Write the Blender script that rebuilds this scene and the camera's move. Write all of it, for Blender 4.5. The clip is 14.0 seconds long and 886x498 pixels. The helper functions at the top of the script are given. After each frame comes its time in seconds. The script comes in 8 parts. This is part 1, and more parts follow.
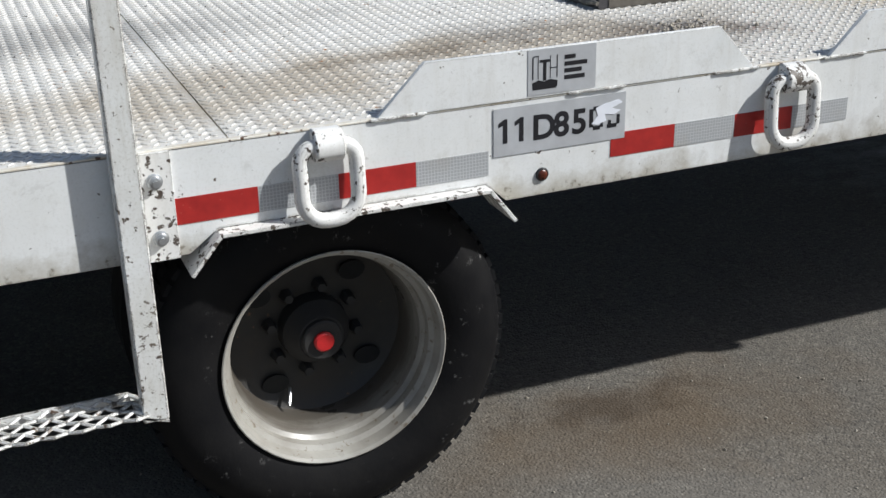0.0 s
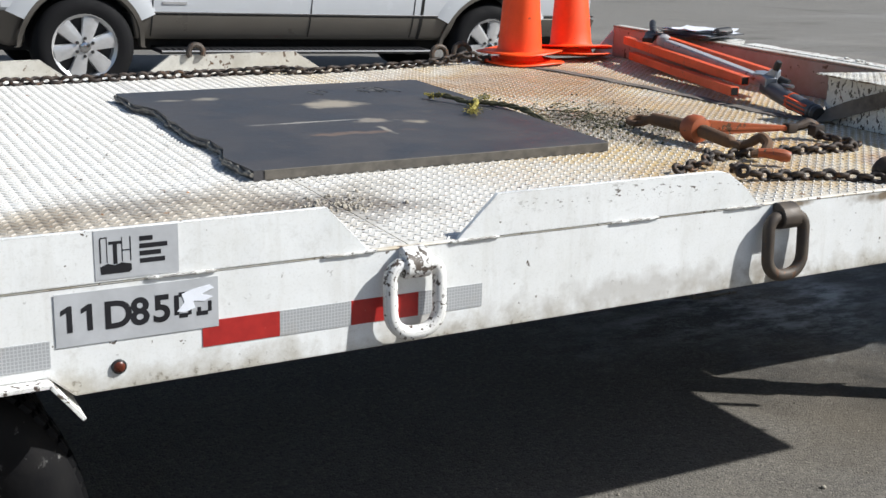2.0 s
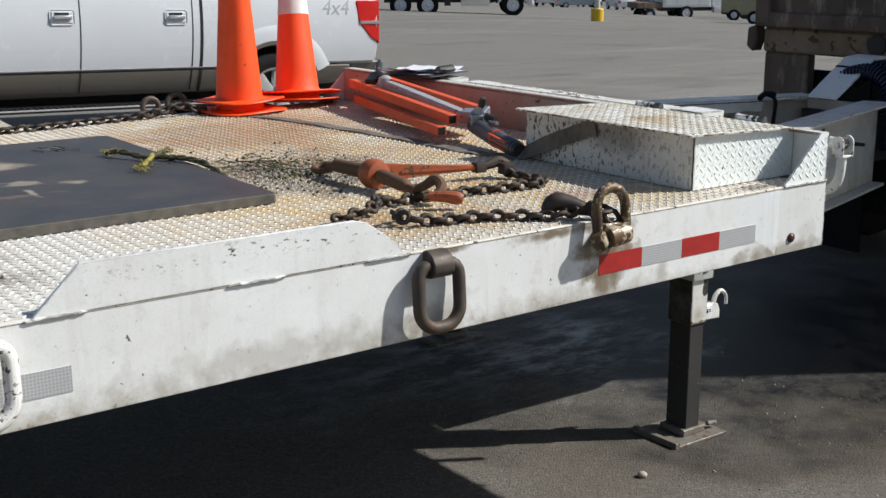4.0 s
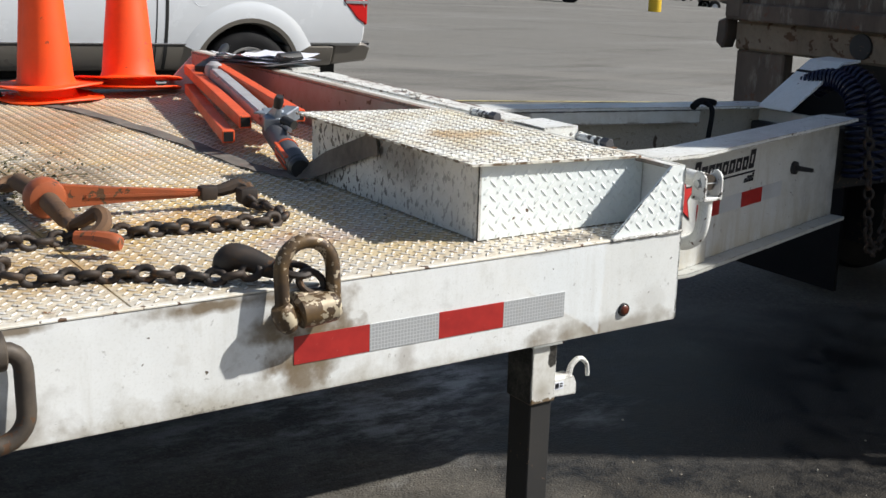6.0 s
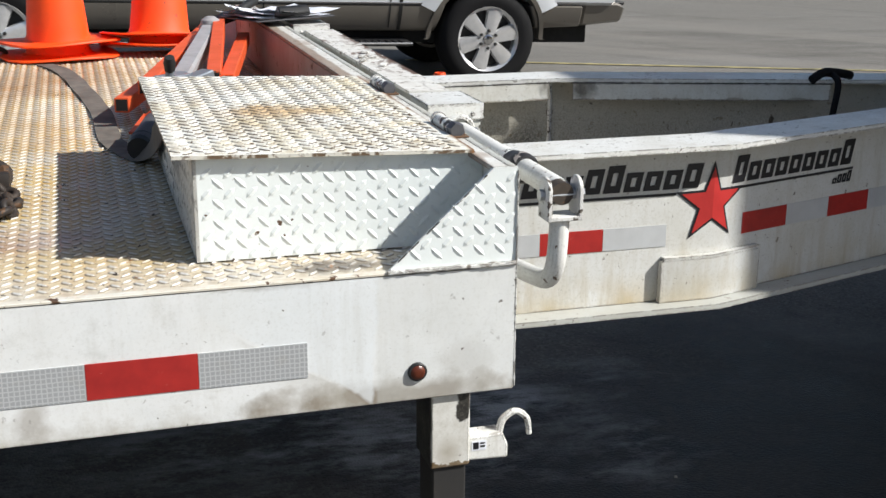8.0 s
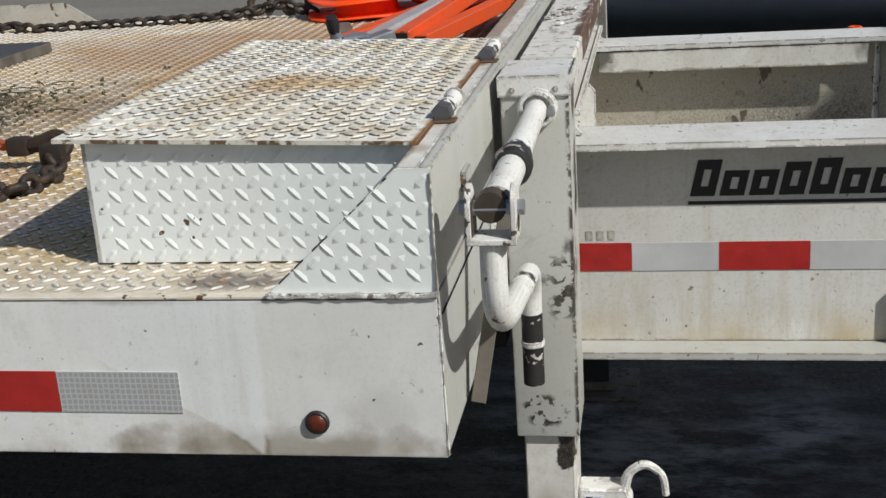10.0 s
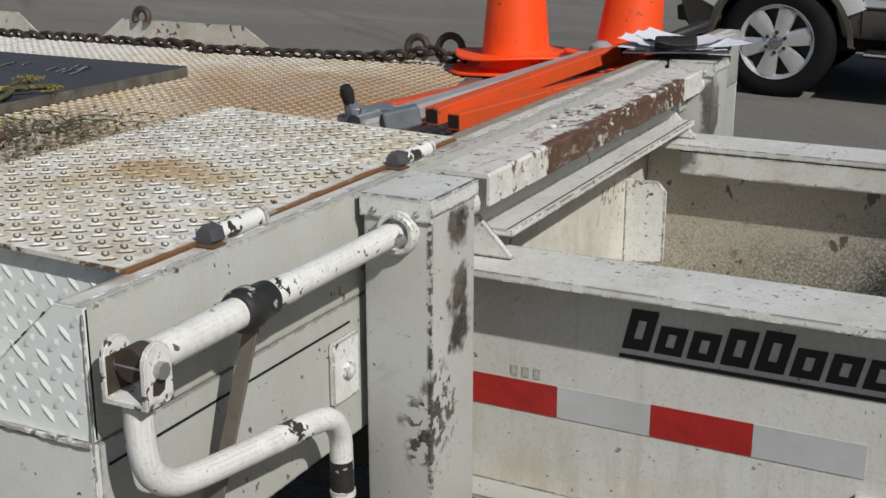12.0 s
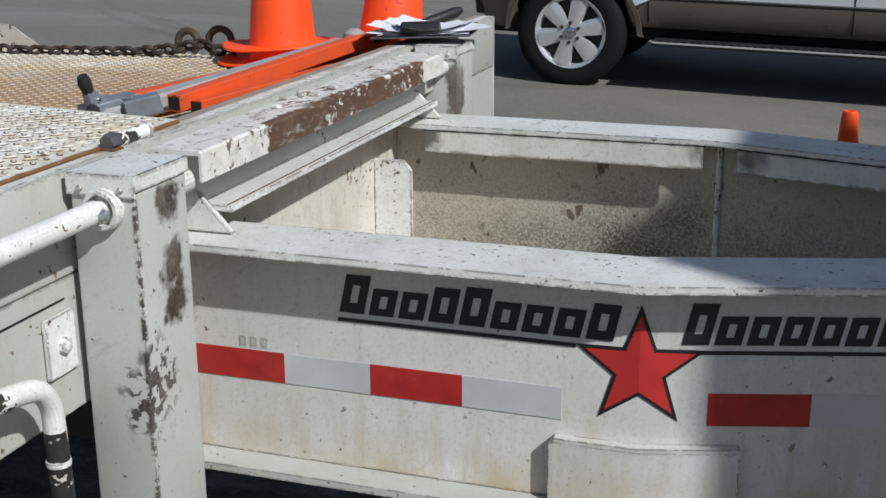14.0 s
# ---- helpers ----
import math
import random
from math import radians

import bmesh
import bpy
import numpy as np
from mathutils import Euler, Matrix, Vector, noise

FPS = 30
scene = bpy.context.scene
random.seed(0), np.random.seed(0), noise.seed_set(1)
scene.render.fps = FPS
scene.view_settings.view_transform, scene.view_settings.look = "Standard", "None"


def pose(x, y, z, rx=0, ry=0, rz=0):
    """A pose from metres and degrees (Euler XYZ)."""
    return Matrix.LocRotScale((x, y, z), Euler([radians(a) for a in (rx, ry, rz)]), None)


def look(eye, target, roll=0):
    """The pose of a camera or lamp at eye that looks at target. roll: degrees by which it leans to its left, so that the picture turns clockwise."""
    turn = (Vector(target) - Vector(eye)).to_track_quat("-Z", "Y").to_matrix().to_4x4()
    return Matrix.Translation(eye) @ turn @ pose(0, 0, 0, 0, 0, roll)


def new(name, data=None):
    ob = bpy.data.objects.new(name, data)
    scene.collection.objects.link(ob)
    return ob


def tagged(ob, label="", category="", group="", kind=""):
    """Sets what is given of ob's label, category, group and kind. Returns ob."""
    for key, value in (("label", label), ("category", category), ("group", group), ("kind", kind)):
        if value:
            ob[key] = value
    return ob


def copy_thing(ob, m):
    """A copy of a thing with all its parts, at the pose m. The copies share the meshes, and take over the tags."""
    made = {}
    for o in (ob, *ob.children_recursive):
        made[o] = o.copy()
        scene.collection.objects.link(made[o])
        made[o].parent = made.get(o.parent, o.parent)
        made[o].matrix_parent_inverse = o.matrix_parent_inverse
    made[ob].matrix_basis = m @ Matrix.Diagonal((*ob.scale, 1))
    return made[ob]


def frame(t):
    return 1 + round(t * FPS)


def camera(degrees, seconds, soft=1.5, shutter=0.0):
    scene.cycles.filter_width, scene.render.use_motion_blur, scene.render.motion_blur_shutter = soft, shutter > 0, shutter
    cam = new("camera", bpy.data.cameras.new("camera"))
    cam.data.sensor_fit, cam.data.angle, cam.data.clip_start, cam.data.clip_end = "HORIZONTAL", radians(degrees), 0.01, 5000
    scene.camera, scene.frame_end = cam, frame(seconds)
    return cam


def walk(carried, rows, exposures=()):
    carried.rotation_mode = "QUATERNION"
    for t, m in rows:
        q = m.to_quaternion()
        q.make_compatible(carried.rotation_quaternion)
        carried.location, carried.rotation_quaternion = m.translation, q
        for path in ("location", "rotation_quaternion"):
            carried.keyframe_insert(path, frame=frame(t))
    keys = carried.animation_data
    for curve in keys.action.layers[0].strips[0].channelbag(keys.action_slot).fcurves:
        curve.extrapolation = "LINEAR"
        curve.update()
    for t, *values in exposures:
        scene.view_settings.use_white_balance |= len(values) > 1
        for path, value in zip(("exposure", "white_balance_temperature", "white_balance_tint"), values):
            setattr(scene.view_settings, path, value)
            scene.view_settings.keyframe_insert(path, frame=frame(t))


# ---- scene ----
cam = camera(39.9, 14.0)
PATH = [
    (0, (-4.017, -2.06, 1.556), (-3.315, -0.356, 0.778), -1.2),
    (0.5, (-3.864, -2.124, 1.566), (-3.231, -0.409, 0.755), -0.1),
    (1, (-3.757, -2.161, 1.549), (-3.071, -0.458, 0.758), 1.5),
    (1.5, (-3.587, -2.119, 1.554), (-2.751, -0.435, 0.874), 1.8),
    (2, (-3.438, -2.071, 1.561), (-2.507, -0.388, 1.012), 1.7),
    (2.5, (-3.338, -2.061, 1.562), (-2.292, -0.419, 1.104), 1.5),
    (3, (-3.219, -2.073, 1.558), (-2.054, -0.503, 1.137), 0.7),
    (3.5, (-3.092, -2.101, 1.536), (-1.9, -0.556, 1.098), 1.5),
    (3.7, (-3.024, -2.106, 1.538), (-1.857, -0.549, 1.075), 0.2),
    (5.8, (-1.883, -1.819, 1.465), (-0.801, -0.207, 0.985), 1.0),
    (6, (-1.751, -1.763, 1.474), (-0.682, -0.148, 0.975), 1.7),
    (6.2, (-1.633, -1.76, 1.48), (-0.583, -0.141, 0.955), 0.7),
    (6.5, (-1.485, -1.678, 1.46), (-0.455, -0.048, 0.93), -1.6),
    (7, (-1.156, -1.66, 1.461), (-0.292, 0.059, 0.915), -0.4),
    (7.5, (-0.881, -1.606, 1.427), (-0.163, 0.176, 0.871), -1.7),
    (7.7, (-0.754, -1.577, 1.414), (-0.101, 0.229, 0.857), -1.0),
    (9.8, (0.165, -1.216, 1.345), (-0.042, 0.669, 0.712), -2.1),
    (10, (0.227, -1.177, 1.337), (-0.119, 0.695, 0.723), -3.9),
    (10.5, (0.448, -1.091, 1.334), (-0.2, 0.697, 0.716), -2.1),
    (11, (0.565, -0.938, 1.325), (-0.231, 0.781, 0.683), 0.4),
    (11.5, (0.614, -0.823, 1.368), (-0.164, 0.918, 0.766), 0.6),
    (12, (0.769, -0.79, 1.409), (-0.093, 0.922, 0.836), -0.0),
    (12.5, (0.957, -0.764, 1.436), (0.12, 0.988, 0.957), 1.3),
    (13, (1.037, -0.757, 1.437), (0.243, 1.025, 0.997), 0.4),
    (13.5, (1.004, -0.786, 1.419), (0.364, 1.049, 0.948), -0.5),
    (14, (0.961, -0.813, 1.394), (0.349, 1.002, 0.819), -0.4),
]
walk(cam, [(t, look(eye, target, roll)) for t, eye, target, roll in PATH],
     [(0.0, -0.06, 6450, 10), (0.5, 0.0, 6450, 10), (1.0, 0.24, 6460, 10), (1.5, 0.25, 6490, 10), (2.0, 0.34, 6520, 10), (2.5, 0.27, 6560, 10), (3.5, 0.10, 6600, 10), (6.0, 0.31, 6760, 10), (6.5, 0.29, 6750, 10), (7.5, 0.33, 6740, 10), (10.0, -0.36, 6800, 10), (10.5, -0.36, 6820, 10), (11.0, -0.48, 6840, 10), (11.5, -0.60, 6860, 10), (12.0, -0.60, 6770, 10), (12.5, -0.55, 6780, 10), (13.0, -0.54, 6680, 10), (13.5, -0.36, 6560, 10), (14.0, -0.33, 6380, 10)])
SUN, SKY = 5.05, 0.077
# ---- end of walk ----

# ---------------------------------------------------------------- light
SUN_WAY = Vector((1.02, -0.59, 1.0)).normalized()      # towards the sun
world = bpy.data.worlds.new("sky")
scene.world = world
world.use_nodes = True
_wn = world.node_tree.nodes
_sky = _wn.new("ShaderNodeTexSky")
_sky.sky_type = 'NISHITA'
_sky.sun_disc = False
_sky.sun_elevation = math.asin(SUN_WAY.z)
_sky.sun_rotation = math.atan2(SUN_WAY.x, SUN_WAY.y)
_sky.dust_density = 1.2
_bg = _wn["Background"]
_bg.inputs["Strength"].default_value = SKY
world.node_tree.links.new(_sky.outputs[0], _bg.inputs["Color"])
sun = new("sun", bpy.data.lights.new("sun", 'SUN'))
sun.data.energy, sun.data.angle, sun.data.color = SUN, radians(1.0), (0.99, 1.0, 0.98)
sun.matrix_world = look(SUN_WAY * 30, (0, 0, 0))

# ---------------------------------------------------------------- node helpers
class Nodes:
    """A short way to write a node material."""
    def __init__(self, name):
        self.mat = bpy.data.materials.new(name)
        self.mat.use_nodes = True
        self.nt = self.mat.node_tree
        self.bsdf = self.nt.nodes["Principled BSDF"]
        self.pos = self.nt.nodes.new("ShaderNodeNewGeometry").outputs["Position"]

    def put(self, socket, value):
        if isinstance(value, bpy.types.NodeSocket):
            self.nt.links.new(value, socket)
        elif isinstance(value, (tuple, list)) and len(value) == 3 and socket.type == 'RGBA':
            socket.default_value = (*value, 1)
        else:
            socket.default_value = value

    def noise(self, scale, detail=4, rough=0.55, vec=None, stretch=None, shift=0.0, distort=0.0):
        n = self.nt.nodes.new("ShaderNodeTexNoise")
        v = vec or self.pos
        if stretch or shift:
            v = self.map(v, stretch or (1, 1, 1), (shift, shift * 1.7, -shift))
        self.put(n.inputs["Vector"], v)
        n.inputs["Scale"].default_value, n.inputs["Detail"].default_value = scale, detail
        n.inputs["Roughness"].default_value, n.inputs["Distortion"].default_value = rough, distort
        return n.outputs["Fac"]

    def map(self, v, scale=(1, 1, 1), loc=(0, 0, 0), rot=(0, 0, 0)):
        m = self.nt.nodes.new("ShaderNodeMapping")
        self.put(m.inputs["Vector"], v)
        m.inputs["Scale"].default_value, m.inputs["Location"].default_value = scale, loc
        m.inputs["Rotation"].default_value = rot
        return m.outputs[0]

    def voronoi(self, scale, feature='F1', out="Distance", vec=None, rand=1.0):
        n = self.nt.nodes.new("ShaderNodeTexVoronoi")
        n.feature = feature
        self.put(n.inputs["Vector"], vec or self.pos)
        n.inputs["Scale"].default_value, n.inputs["Randomness"].default_value = scale, rand
        return n.outputs[out]

    def step(self, v, lo, hi, a=0.0, b=1.0):
        n = self.nt.nodes.new("ShaderNodeMapRange")
        self.put(n.inputs["Value"], v)
        for k, x in zip(("From Min", "From Max", "To Min", "To Max"), (lo, hi, a, b)):
            n.inputs[k].default_value = x
        return n.outputs[0]

    def math(self, op, a, b=0.0):
        n = self.nt.nodes.new("ShaderNodeMath")
        n.operation = op
        self.put(n.inputs[0], a)
        self.put(n.inputs[1], b)
        return n.outputs[0]

    def mix(self, fac, a, b, blend='MIX'):
        n = self.nt.nodes.new("ShaderNodeMixRGB")
        n.blend_type = blend
        self.put(n.inputs[0], fac)
        self.put(n.inputs[1], a)
        self.put(n.inputs[2], b)
        return n.outputs[0]

    def axis(self, k, v=None):
        n = self.nt.nodes.new("ShaderNodeSeparateXYZ")
        self.put(n.inputs[0], v or self.pos)
        return n.outputs[k]

    def blob(self, centre, radii, wobble=0.35, scale=4.0, soft=0.5):
        """A stain of uneven outline round a place."""
        v = self.map(self.pos, tuple(1 / r for r in radii), tuple(-c / r for c, r in zip(centre, radii)))
        n = self.nt.nodes.new("ShaderNodeVectorMath")
        n.operation = 'LENGTH'
        self.put(n.inputs[0], v)
        d = self.math('ADD', n.outputs["Value"], self.step(self.noise(scale, 5), 0.25, 0.75, -wobble, wobble))
        return self.step(d, 1.0, 1.0 - soft)

    def edges(self, radius=0.0055, lo=0.012, hi=0.06):
        """1 along the corners of the form."""
        b = self.nt.nodes.new("ShaderNodeBevel")
        b.samples = 4
        b.inputs["Radius"].default_value = radius
        g = self.nt.nodes.new("ShaderNodeNewGeometry")
        d = self.nt.nodes.new("ShaderNodeVectorMath")
        d.operation = 'DOT_PRODUCT'
        self.nt.links.new(b.outputs[0], d.inputs[0])
        self.nt.links.new(g.outputs["True Normal"], d.inputs[1])
        return self.step(d.outputs["Value"], 1 - lo, 1 - hi)

    def wear(self, c, amount=1.0, colour=(0.07, 0.05, 0.038)):
        """Yellowish film, faint scratches and runs on old white paint, and nicks along its corners."""
        film = self.noise(7.5, 7, 0.72, shift=21.0)
        c = self.mix(self.step(film, 0.42, 0.70, 0, 0.42 * amount), c, (0.47, 0.45, 0.38))
        runs = self.noise(30, 5, 0.7, stretch=(1, 1, 0.10), shift=5.5)
        c = self.mix(self.step(runs, 0.54, 0.72, 0, 0.40 * amount), c, (0.40, 0.36, 0.29))
        scratch = self.noise(16, 6, 0.75, vec=self.map(self.pos, rot=(0.4, 0.3, 0.5)), stretch=(0.12, 1.4, 1.4), shift=8.0)
        c = self.mix(self.step(scratch, 0.63, 0.67, 0, 0.45 * amount), c, (0.33, 0.31, 0.28))
        grain = self.noise(190, 3, 0.7, shift=33.0)
        c = self.mix(self.step(grain, 0.52, 0.66, 0, 0.34 * amount), c, (0.36, 0.335, 0.28))
        c = self.mix(self.step(self.noise(48, 4, 0.7, shift=41.0), 0.675, 0.695, 0, 0.8 * min(1.0, amount)), c, (0.10, 0.075, 0.055))
        nick = self.math('MULTIPLY', self.edges(), self.step(self.noise(34, 5, 0.75, shift=13.0), 0.455, 0.480))
        return self.mix(self.math('MULTIPLY', nick, min(1.0, 0.9 * amount)), c, colour)

    def random(self):
        return self.nt.nodes.new("ShaderNodeObjectInfo").outputs["Random"]

    def bump(self, height, strength=0.3, dist=0.002):
        n = self.nt.nodes.new("ShaderNodeBump")
        self.put(n.inputs["Height"], height)
        n.inputs["Strength"].default_value, n.inputs["Distance"].default_value = strength, dist
        self.nt.links.new(n.outputs[0], self.bsdf.inputs["Normal"])

    def done(self, colour, rough=0.5, metal=0.0, **more):
        self.put(self.bsdf.inputs["Base Color"], colour)
        self.put(self.bsdf.inputs["Roughness"], rough)
        self.put(self.bsdf.inputs["Metallic"], metal)
        for k, v in more.items():
            self.put(self.bsdf.inputs[k.replace("_", " ")], v)
        return self.mat


def worn(name, base, chip=(0.045, 0.032, 0.028), chips=0.5, chip_scale=55, dirt=(0.30, 0.25, 0.19), dirty=0.35,
         dirt_scale=3.0, rough=0.42, metal=0.0, bump=0.12, streak=False, aged=0.0, chip2=(0.16, 0.075, 0.03)):
    """Paint with grime at a large scale and chipped spots at a small one."""
    k = Nodes(name)
    big = k.noise(dirt_scale, 6, 0.62, stretch=(1, 1, 0.35) if streak else None)
    fine = k.noise(38, 5, 0.7)
    c = k.mix(k.step(big, 0.42, 0.78, 0, dirty), base, dirt)
    c = k.mix(k.step(fine, 0.5, 0.8, 0, dirty * 0.55), c, dirt)
    cluster = k.noise(5.5, 3, 0.5, shift=3.1)
    spots = k.math('ADD', k.noise(chip_scale, 3, 0.6, shift=1.3), k.step(cluster, 0.3, 0.75, -0.1, 0.1))
    edge = 0.735 - 0.12 * chips
    m = k.step(spots, edge, edge + 0.015)
    c = k.mix(m, c, k.mix(k.noise(24, 2), chip, chip2))
    if aged:
        c = k.wear(c, aged)
    k.bump(k.math('SUBTRACT', k.step(k.noise(140, 4), 0, 1, 0, 0.35), m), 0.25, bump * 0.01)
    return k.done(c, k.step(big, 0.3, 0.8, rough, rough + 0.25), metal)


def plain(name, base, rough=0.5, metal=0.0, vary=0.25, scale=18, bump=0.15, **more):
    """One colour with slight mottling and fine relief."""
    k = Nodes(name)
    n = k.noise(scale, 5, 0.6)
    dark = tuple(v * (1 - vary) for v in base)
    light = tuple(min(1, v * (1 + vary * 0.6)) for v in base)
    c = k.mix(k.step(n, 0.3, 0.7), dark, light)
    k.bump(k.noise(scale * 7, 4), bump, 0.002)
    return k.done(c, k.step(n, 0.3, 0.7, rough * 0.85, min(1, rough * 1.15)), metal, **more)


# ---------------------------------------------------------------- materials
M = {}
M["side"] = worn("side_paint", (0.80, 0.80, 0.785), chips=0.28, dirty=0.22, dirt_scale=2.2, streak=True, dirt=(0.42, 0.36, 0.28))
M["front"] = worn("front_paint", (0.475, 0.487, 0.468), chips=0.45, dirty=0.5, dirt_scale=5, streak=True, dirt=(0.36, 0.34, 0.285), aged=0.8)
M["flange"] = worn("flange_paint", (0.76, 0.765, 0.755), chips=0.6, chip_scale=80, chip2=(0.10, 0.07, 0.05), rough=0.3, dirty=0.3, dirt_scale=5, dirt=(0.35, 0.3, 0.24), aged=1)
M["anglebar"] = None
M["chipped"] = worn("chipped_paint", (0.80, 0.79, 0.77), chips=1.25, chip_scale=75, chip2=(0.09, 0.065, 0.05), dirty=0.15, aged=0.5)
M["deckedge"] = worn("deck_edge_paint", (0.74, 0.72, 0.66), chips=0.95, chip_scale=45, dirty=0.95, dirt=(0.42, 0.29, 0.13), dirt_scale=9, rough=0.45)
M["scraped"] = worn("scraped_white", (0.80, 0.80, 0.78), chip=(0.02, 0.019, 0.018), chip2=(0.06, 0.05, 0.042), chips=1.75, chip_scale=60, dirty=0.2)
M["panel"] = worn("panel_paint", (0.83, 0.87, 0.86), chips=0.35, chip_scale=42, dirty=0.16, dirt=(0.55, 0.54, 0.50), dirt_scale=6, rough=0.36, aged=0.12)
M["boxend"] = None
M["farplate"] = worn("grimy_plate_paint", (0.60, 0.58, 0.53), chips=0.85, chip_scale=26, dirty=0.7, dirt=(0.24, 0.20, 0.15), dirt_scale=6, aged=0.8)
M["inner"] = worn("inner_paint", (0.68, 0.66, 0.60), chips=0.6, chip_scale=60, dirty=0.75, dirt_scale=5, dirt=(0.30, 0.23, 0.14), streak=True, aged=1)
M["pinkish"] = worn("stained_primer", (0.35, 0.30, 0.28), chips=0.7, chip_scale=40, dirty=0.7, dirt=(0.24, 0.14, 0.09), dirt_scale=5, rough=0.5)
M["pipe"] = worn("pipe_paint", (0.82, 0.82, 0.80), chips=0.75, chip_scale=48, dirty=0.12, rough=0.35, aged=0.8)
M["farweb"] = None
M["rusty"] = worn("rusty_steel", (0.10, 0.055, 0.03), chip=(0.02, 0.016, 0.014), chips=1.1, dirty=0.7, dirt=(0.20, 0.10, 0.045), dirt_scale=25, rough=0.7, bump=0.3)
M["chain"] = worn("chain_steel", (0.034, 0.028, 0.025), chip=(0.012, 0.011, 0.010), chips=1.0, dirty=0.7, dirt=(0.085, 0.052, 0.032), dirt_scale=30, rough=0.55, metal=0.3, bump=0.3)
M["goldring"] = worn("worn_ring", (0.060, 0.038, 0.024), chip=(0.62, 0.54, 0.40), chips=1.3, chip_scale=70, dirty=0.9, dirt=(0.27, 0.155, 0.045), dirt_scale=13, rough=0.42, metal=0.25, bump=0.3)
M["barrel"] = worn("worn_barrel", (0.07, 0.045, 0.028), chip=(0.72, 0.65, 0.48), chips=2.1, chip_scale=55, dirty=0.8, dirt=(0.20, 0.115, 0.04), dirt_scale=26, rough=0.35, metal=0.2, bump=0.4)
M["darkring"] = worn("dark_ring", (0.06, 0.047, 0.038), chips=0.9, dirty=0.6, dirt=(0.13, 0.10, 0.07), dirt_scale=28, rough=0.5, metal=0.25, bump=0.3)
M["black"] = plain("black_paint", (0.018, 0.018, 0.019), 0.5)
M["blacksteel"] = worn("black_steel", (0.02, 0.02, 0.021), chip=(0.10, 0.09, 0.08), chips=0.5, dirty=0.3, dirt=(0.06, 0.05, 0.04), rough=0.55)
M["dirtysteel"] = worn("scraped_steel", (0.20, 0.18, 0.155), chips=0.9, dirty=0.6, dirt=(0.10, 0.075, 0.05), dirt_scale=22, rough=0.55, metal=0.3)
M["zinc"] = plain("zinc_bolt", (0.45, 0.46, 0.47), 0.35, 0.7)
M["galv"] = plain("grey_steel", (0.30, 0.33, 0.37), 0.42, 0.55)
M["grey"] = plain("dark_grey_tube", (0.10, 0.10, 0.11), 0.4, 0.2)
M["cone"] = worn("cone_plastic", (1.0, 0.088, 0.006), chip=(0.55, 0.06, 0.015), chip2=(0.30, 0.05, 0.02), chips=0.35, chip_scale=40, dirty=0.45, dirt=(0.60, 0.055, 0.012), dirt_scale=6, rough=0.45, bump=0.08)
M["orangesteel"] = worn("orange_steel", (0.70, 0.088, 0.020), chips=0.5, dirty=0.35, dirt=(0.28, 0.09, 0.04), dirt_scale=9)
M["binder"] = worn("binder_orange", (0.36, 0.085, 0.028), chip=(0.03, 0.022, 0.02), chips=0.9, dirty=0.6, dirt=(0.16, 0.06, 0.028), dirt_scale=16)
M["band"] = plain("white_band", (0.72, 0.70, 0.68), 0.5, vary=0.1)
M["rubber"] = plain("tyre_rubber", (0.008, 0.008, 0.009), 0.8, vary=0.3, scale=9, bump=0.3, Specular_IOR_Level=0.2)
M["tyre"] = None
M["strap"] = plain("strap_web", (0.15, 0.128, 0.11), 0.85, vary=0.5, scale=24)
M["glass_dark"] = plain("tinted_glass", (0.02, 0.026, 0.033), 0.06, 0.0, vary=0.05, bump=0.0)
M["chrome"] = plain("chrome", (0.62, 0.62, 0.63), 0.16, 1.0, vary=0.06, bump=0.02)
M["alloy"] = plain("alloy", (0.72, 0.72, 0.73), 0.22, 0.6, vary=0.1, bump=0.03)
M["carwhite"] = plain("car_white", (0.62, 0.64, 0.67), 0.25, vary=0.03, scale=3, bump=0.01, Coat_Weight=0.6)
M["cartan"] = plain("car_tan", (0.150, 0.136, 0.118), 0.32, 0.25, vary=0.06, scale=3, bump=0.02, Coat_Weight=0.4)
M["seam"] = plain("dark_gap", (0.008, 0.008, 0.008), 0.8)
M["plastic"] = plain("black_plastic", (0.018, 0.018, 0.02), 0.55)
M["amber"] = plain("amber_lens", (0.10, 0.020, 0.008), 0.3, vary=0.5, scale=60)
M["redlens"] = plain("red_lens", (0.50, 0.012, 0.012), 0.18, vary=0.1)
M["lamp"] = plain("headlamp", (0.42, 0.43, 0.45), 0.12, 0.4)
M["paper"] = plain("paper", (0.80, 0.82, 0.88), 0.7, vary=0.06)
M["blue"] = plain("blue_hose", (0.006, 0.010, 0.036), 0.4)
M["rope"] = plain("rope_yellow", (0.30, 0.25, 0.055), 0.85, vary=0.45, scale=70)
M["ropedirty"] = plain("rope_dirty", (0.085, 0.078, 0.040), 0.9, vary=0.5, scale=70)
M["stone"] = plain("stone", (0.38, 0.34, 0.28), 0.85, vary=0.3, scale=40)
M["matedge"] = plain("dusty_rubber", (0.112, 0.100, 0.084), 0.85, vary=0.5, scale=30)
M["fringe"] = plain("torn_rubber", (0.24, 0.22, 0.19), 0.9, vary=0.6, scale=60)
M["scuff"] = plain("rubber_scuff", (0.22, 0.215, 0.21), 0.8, vary=0.4, scale=40)
M["redcap"] = plain("red_cap", (0.55, 0.02, 0.022), 0.45)
M["yellow"] = plain("yellow_paint", (0.62, 0.40, 0.015), 0.55, vary=0.15)
M["line"] = plain("worn_line_paint", (0.34, 0.29, 0.14), 0.8, vary=0.6, scale=7)
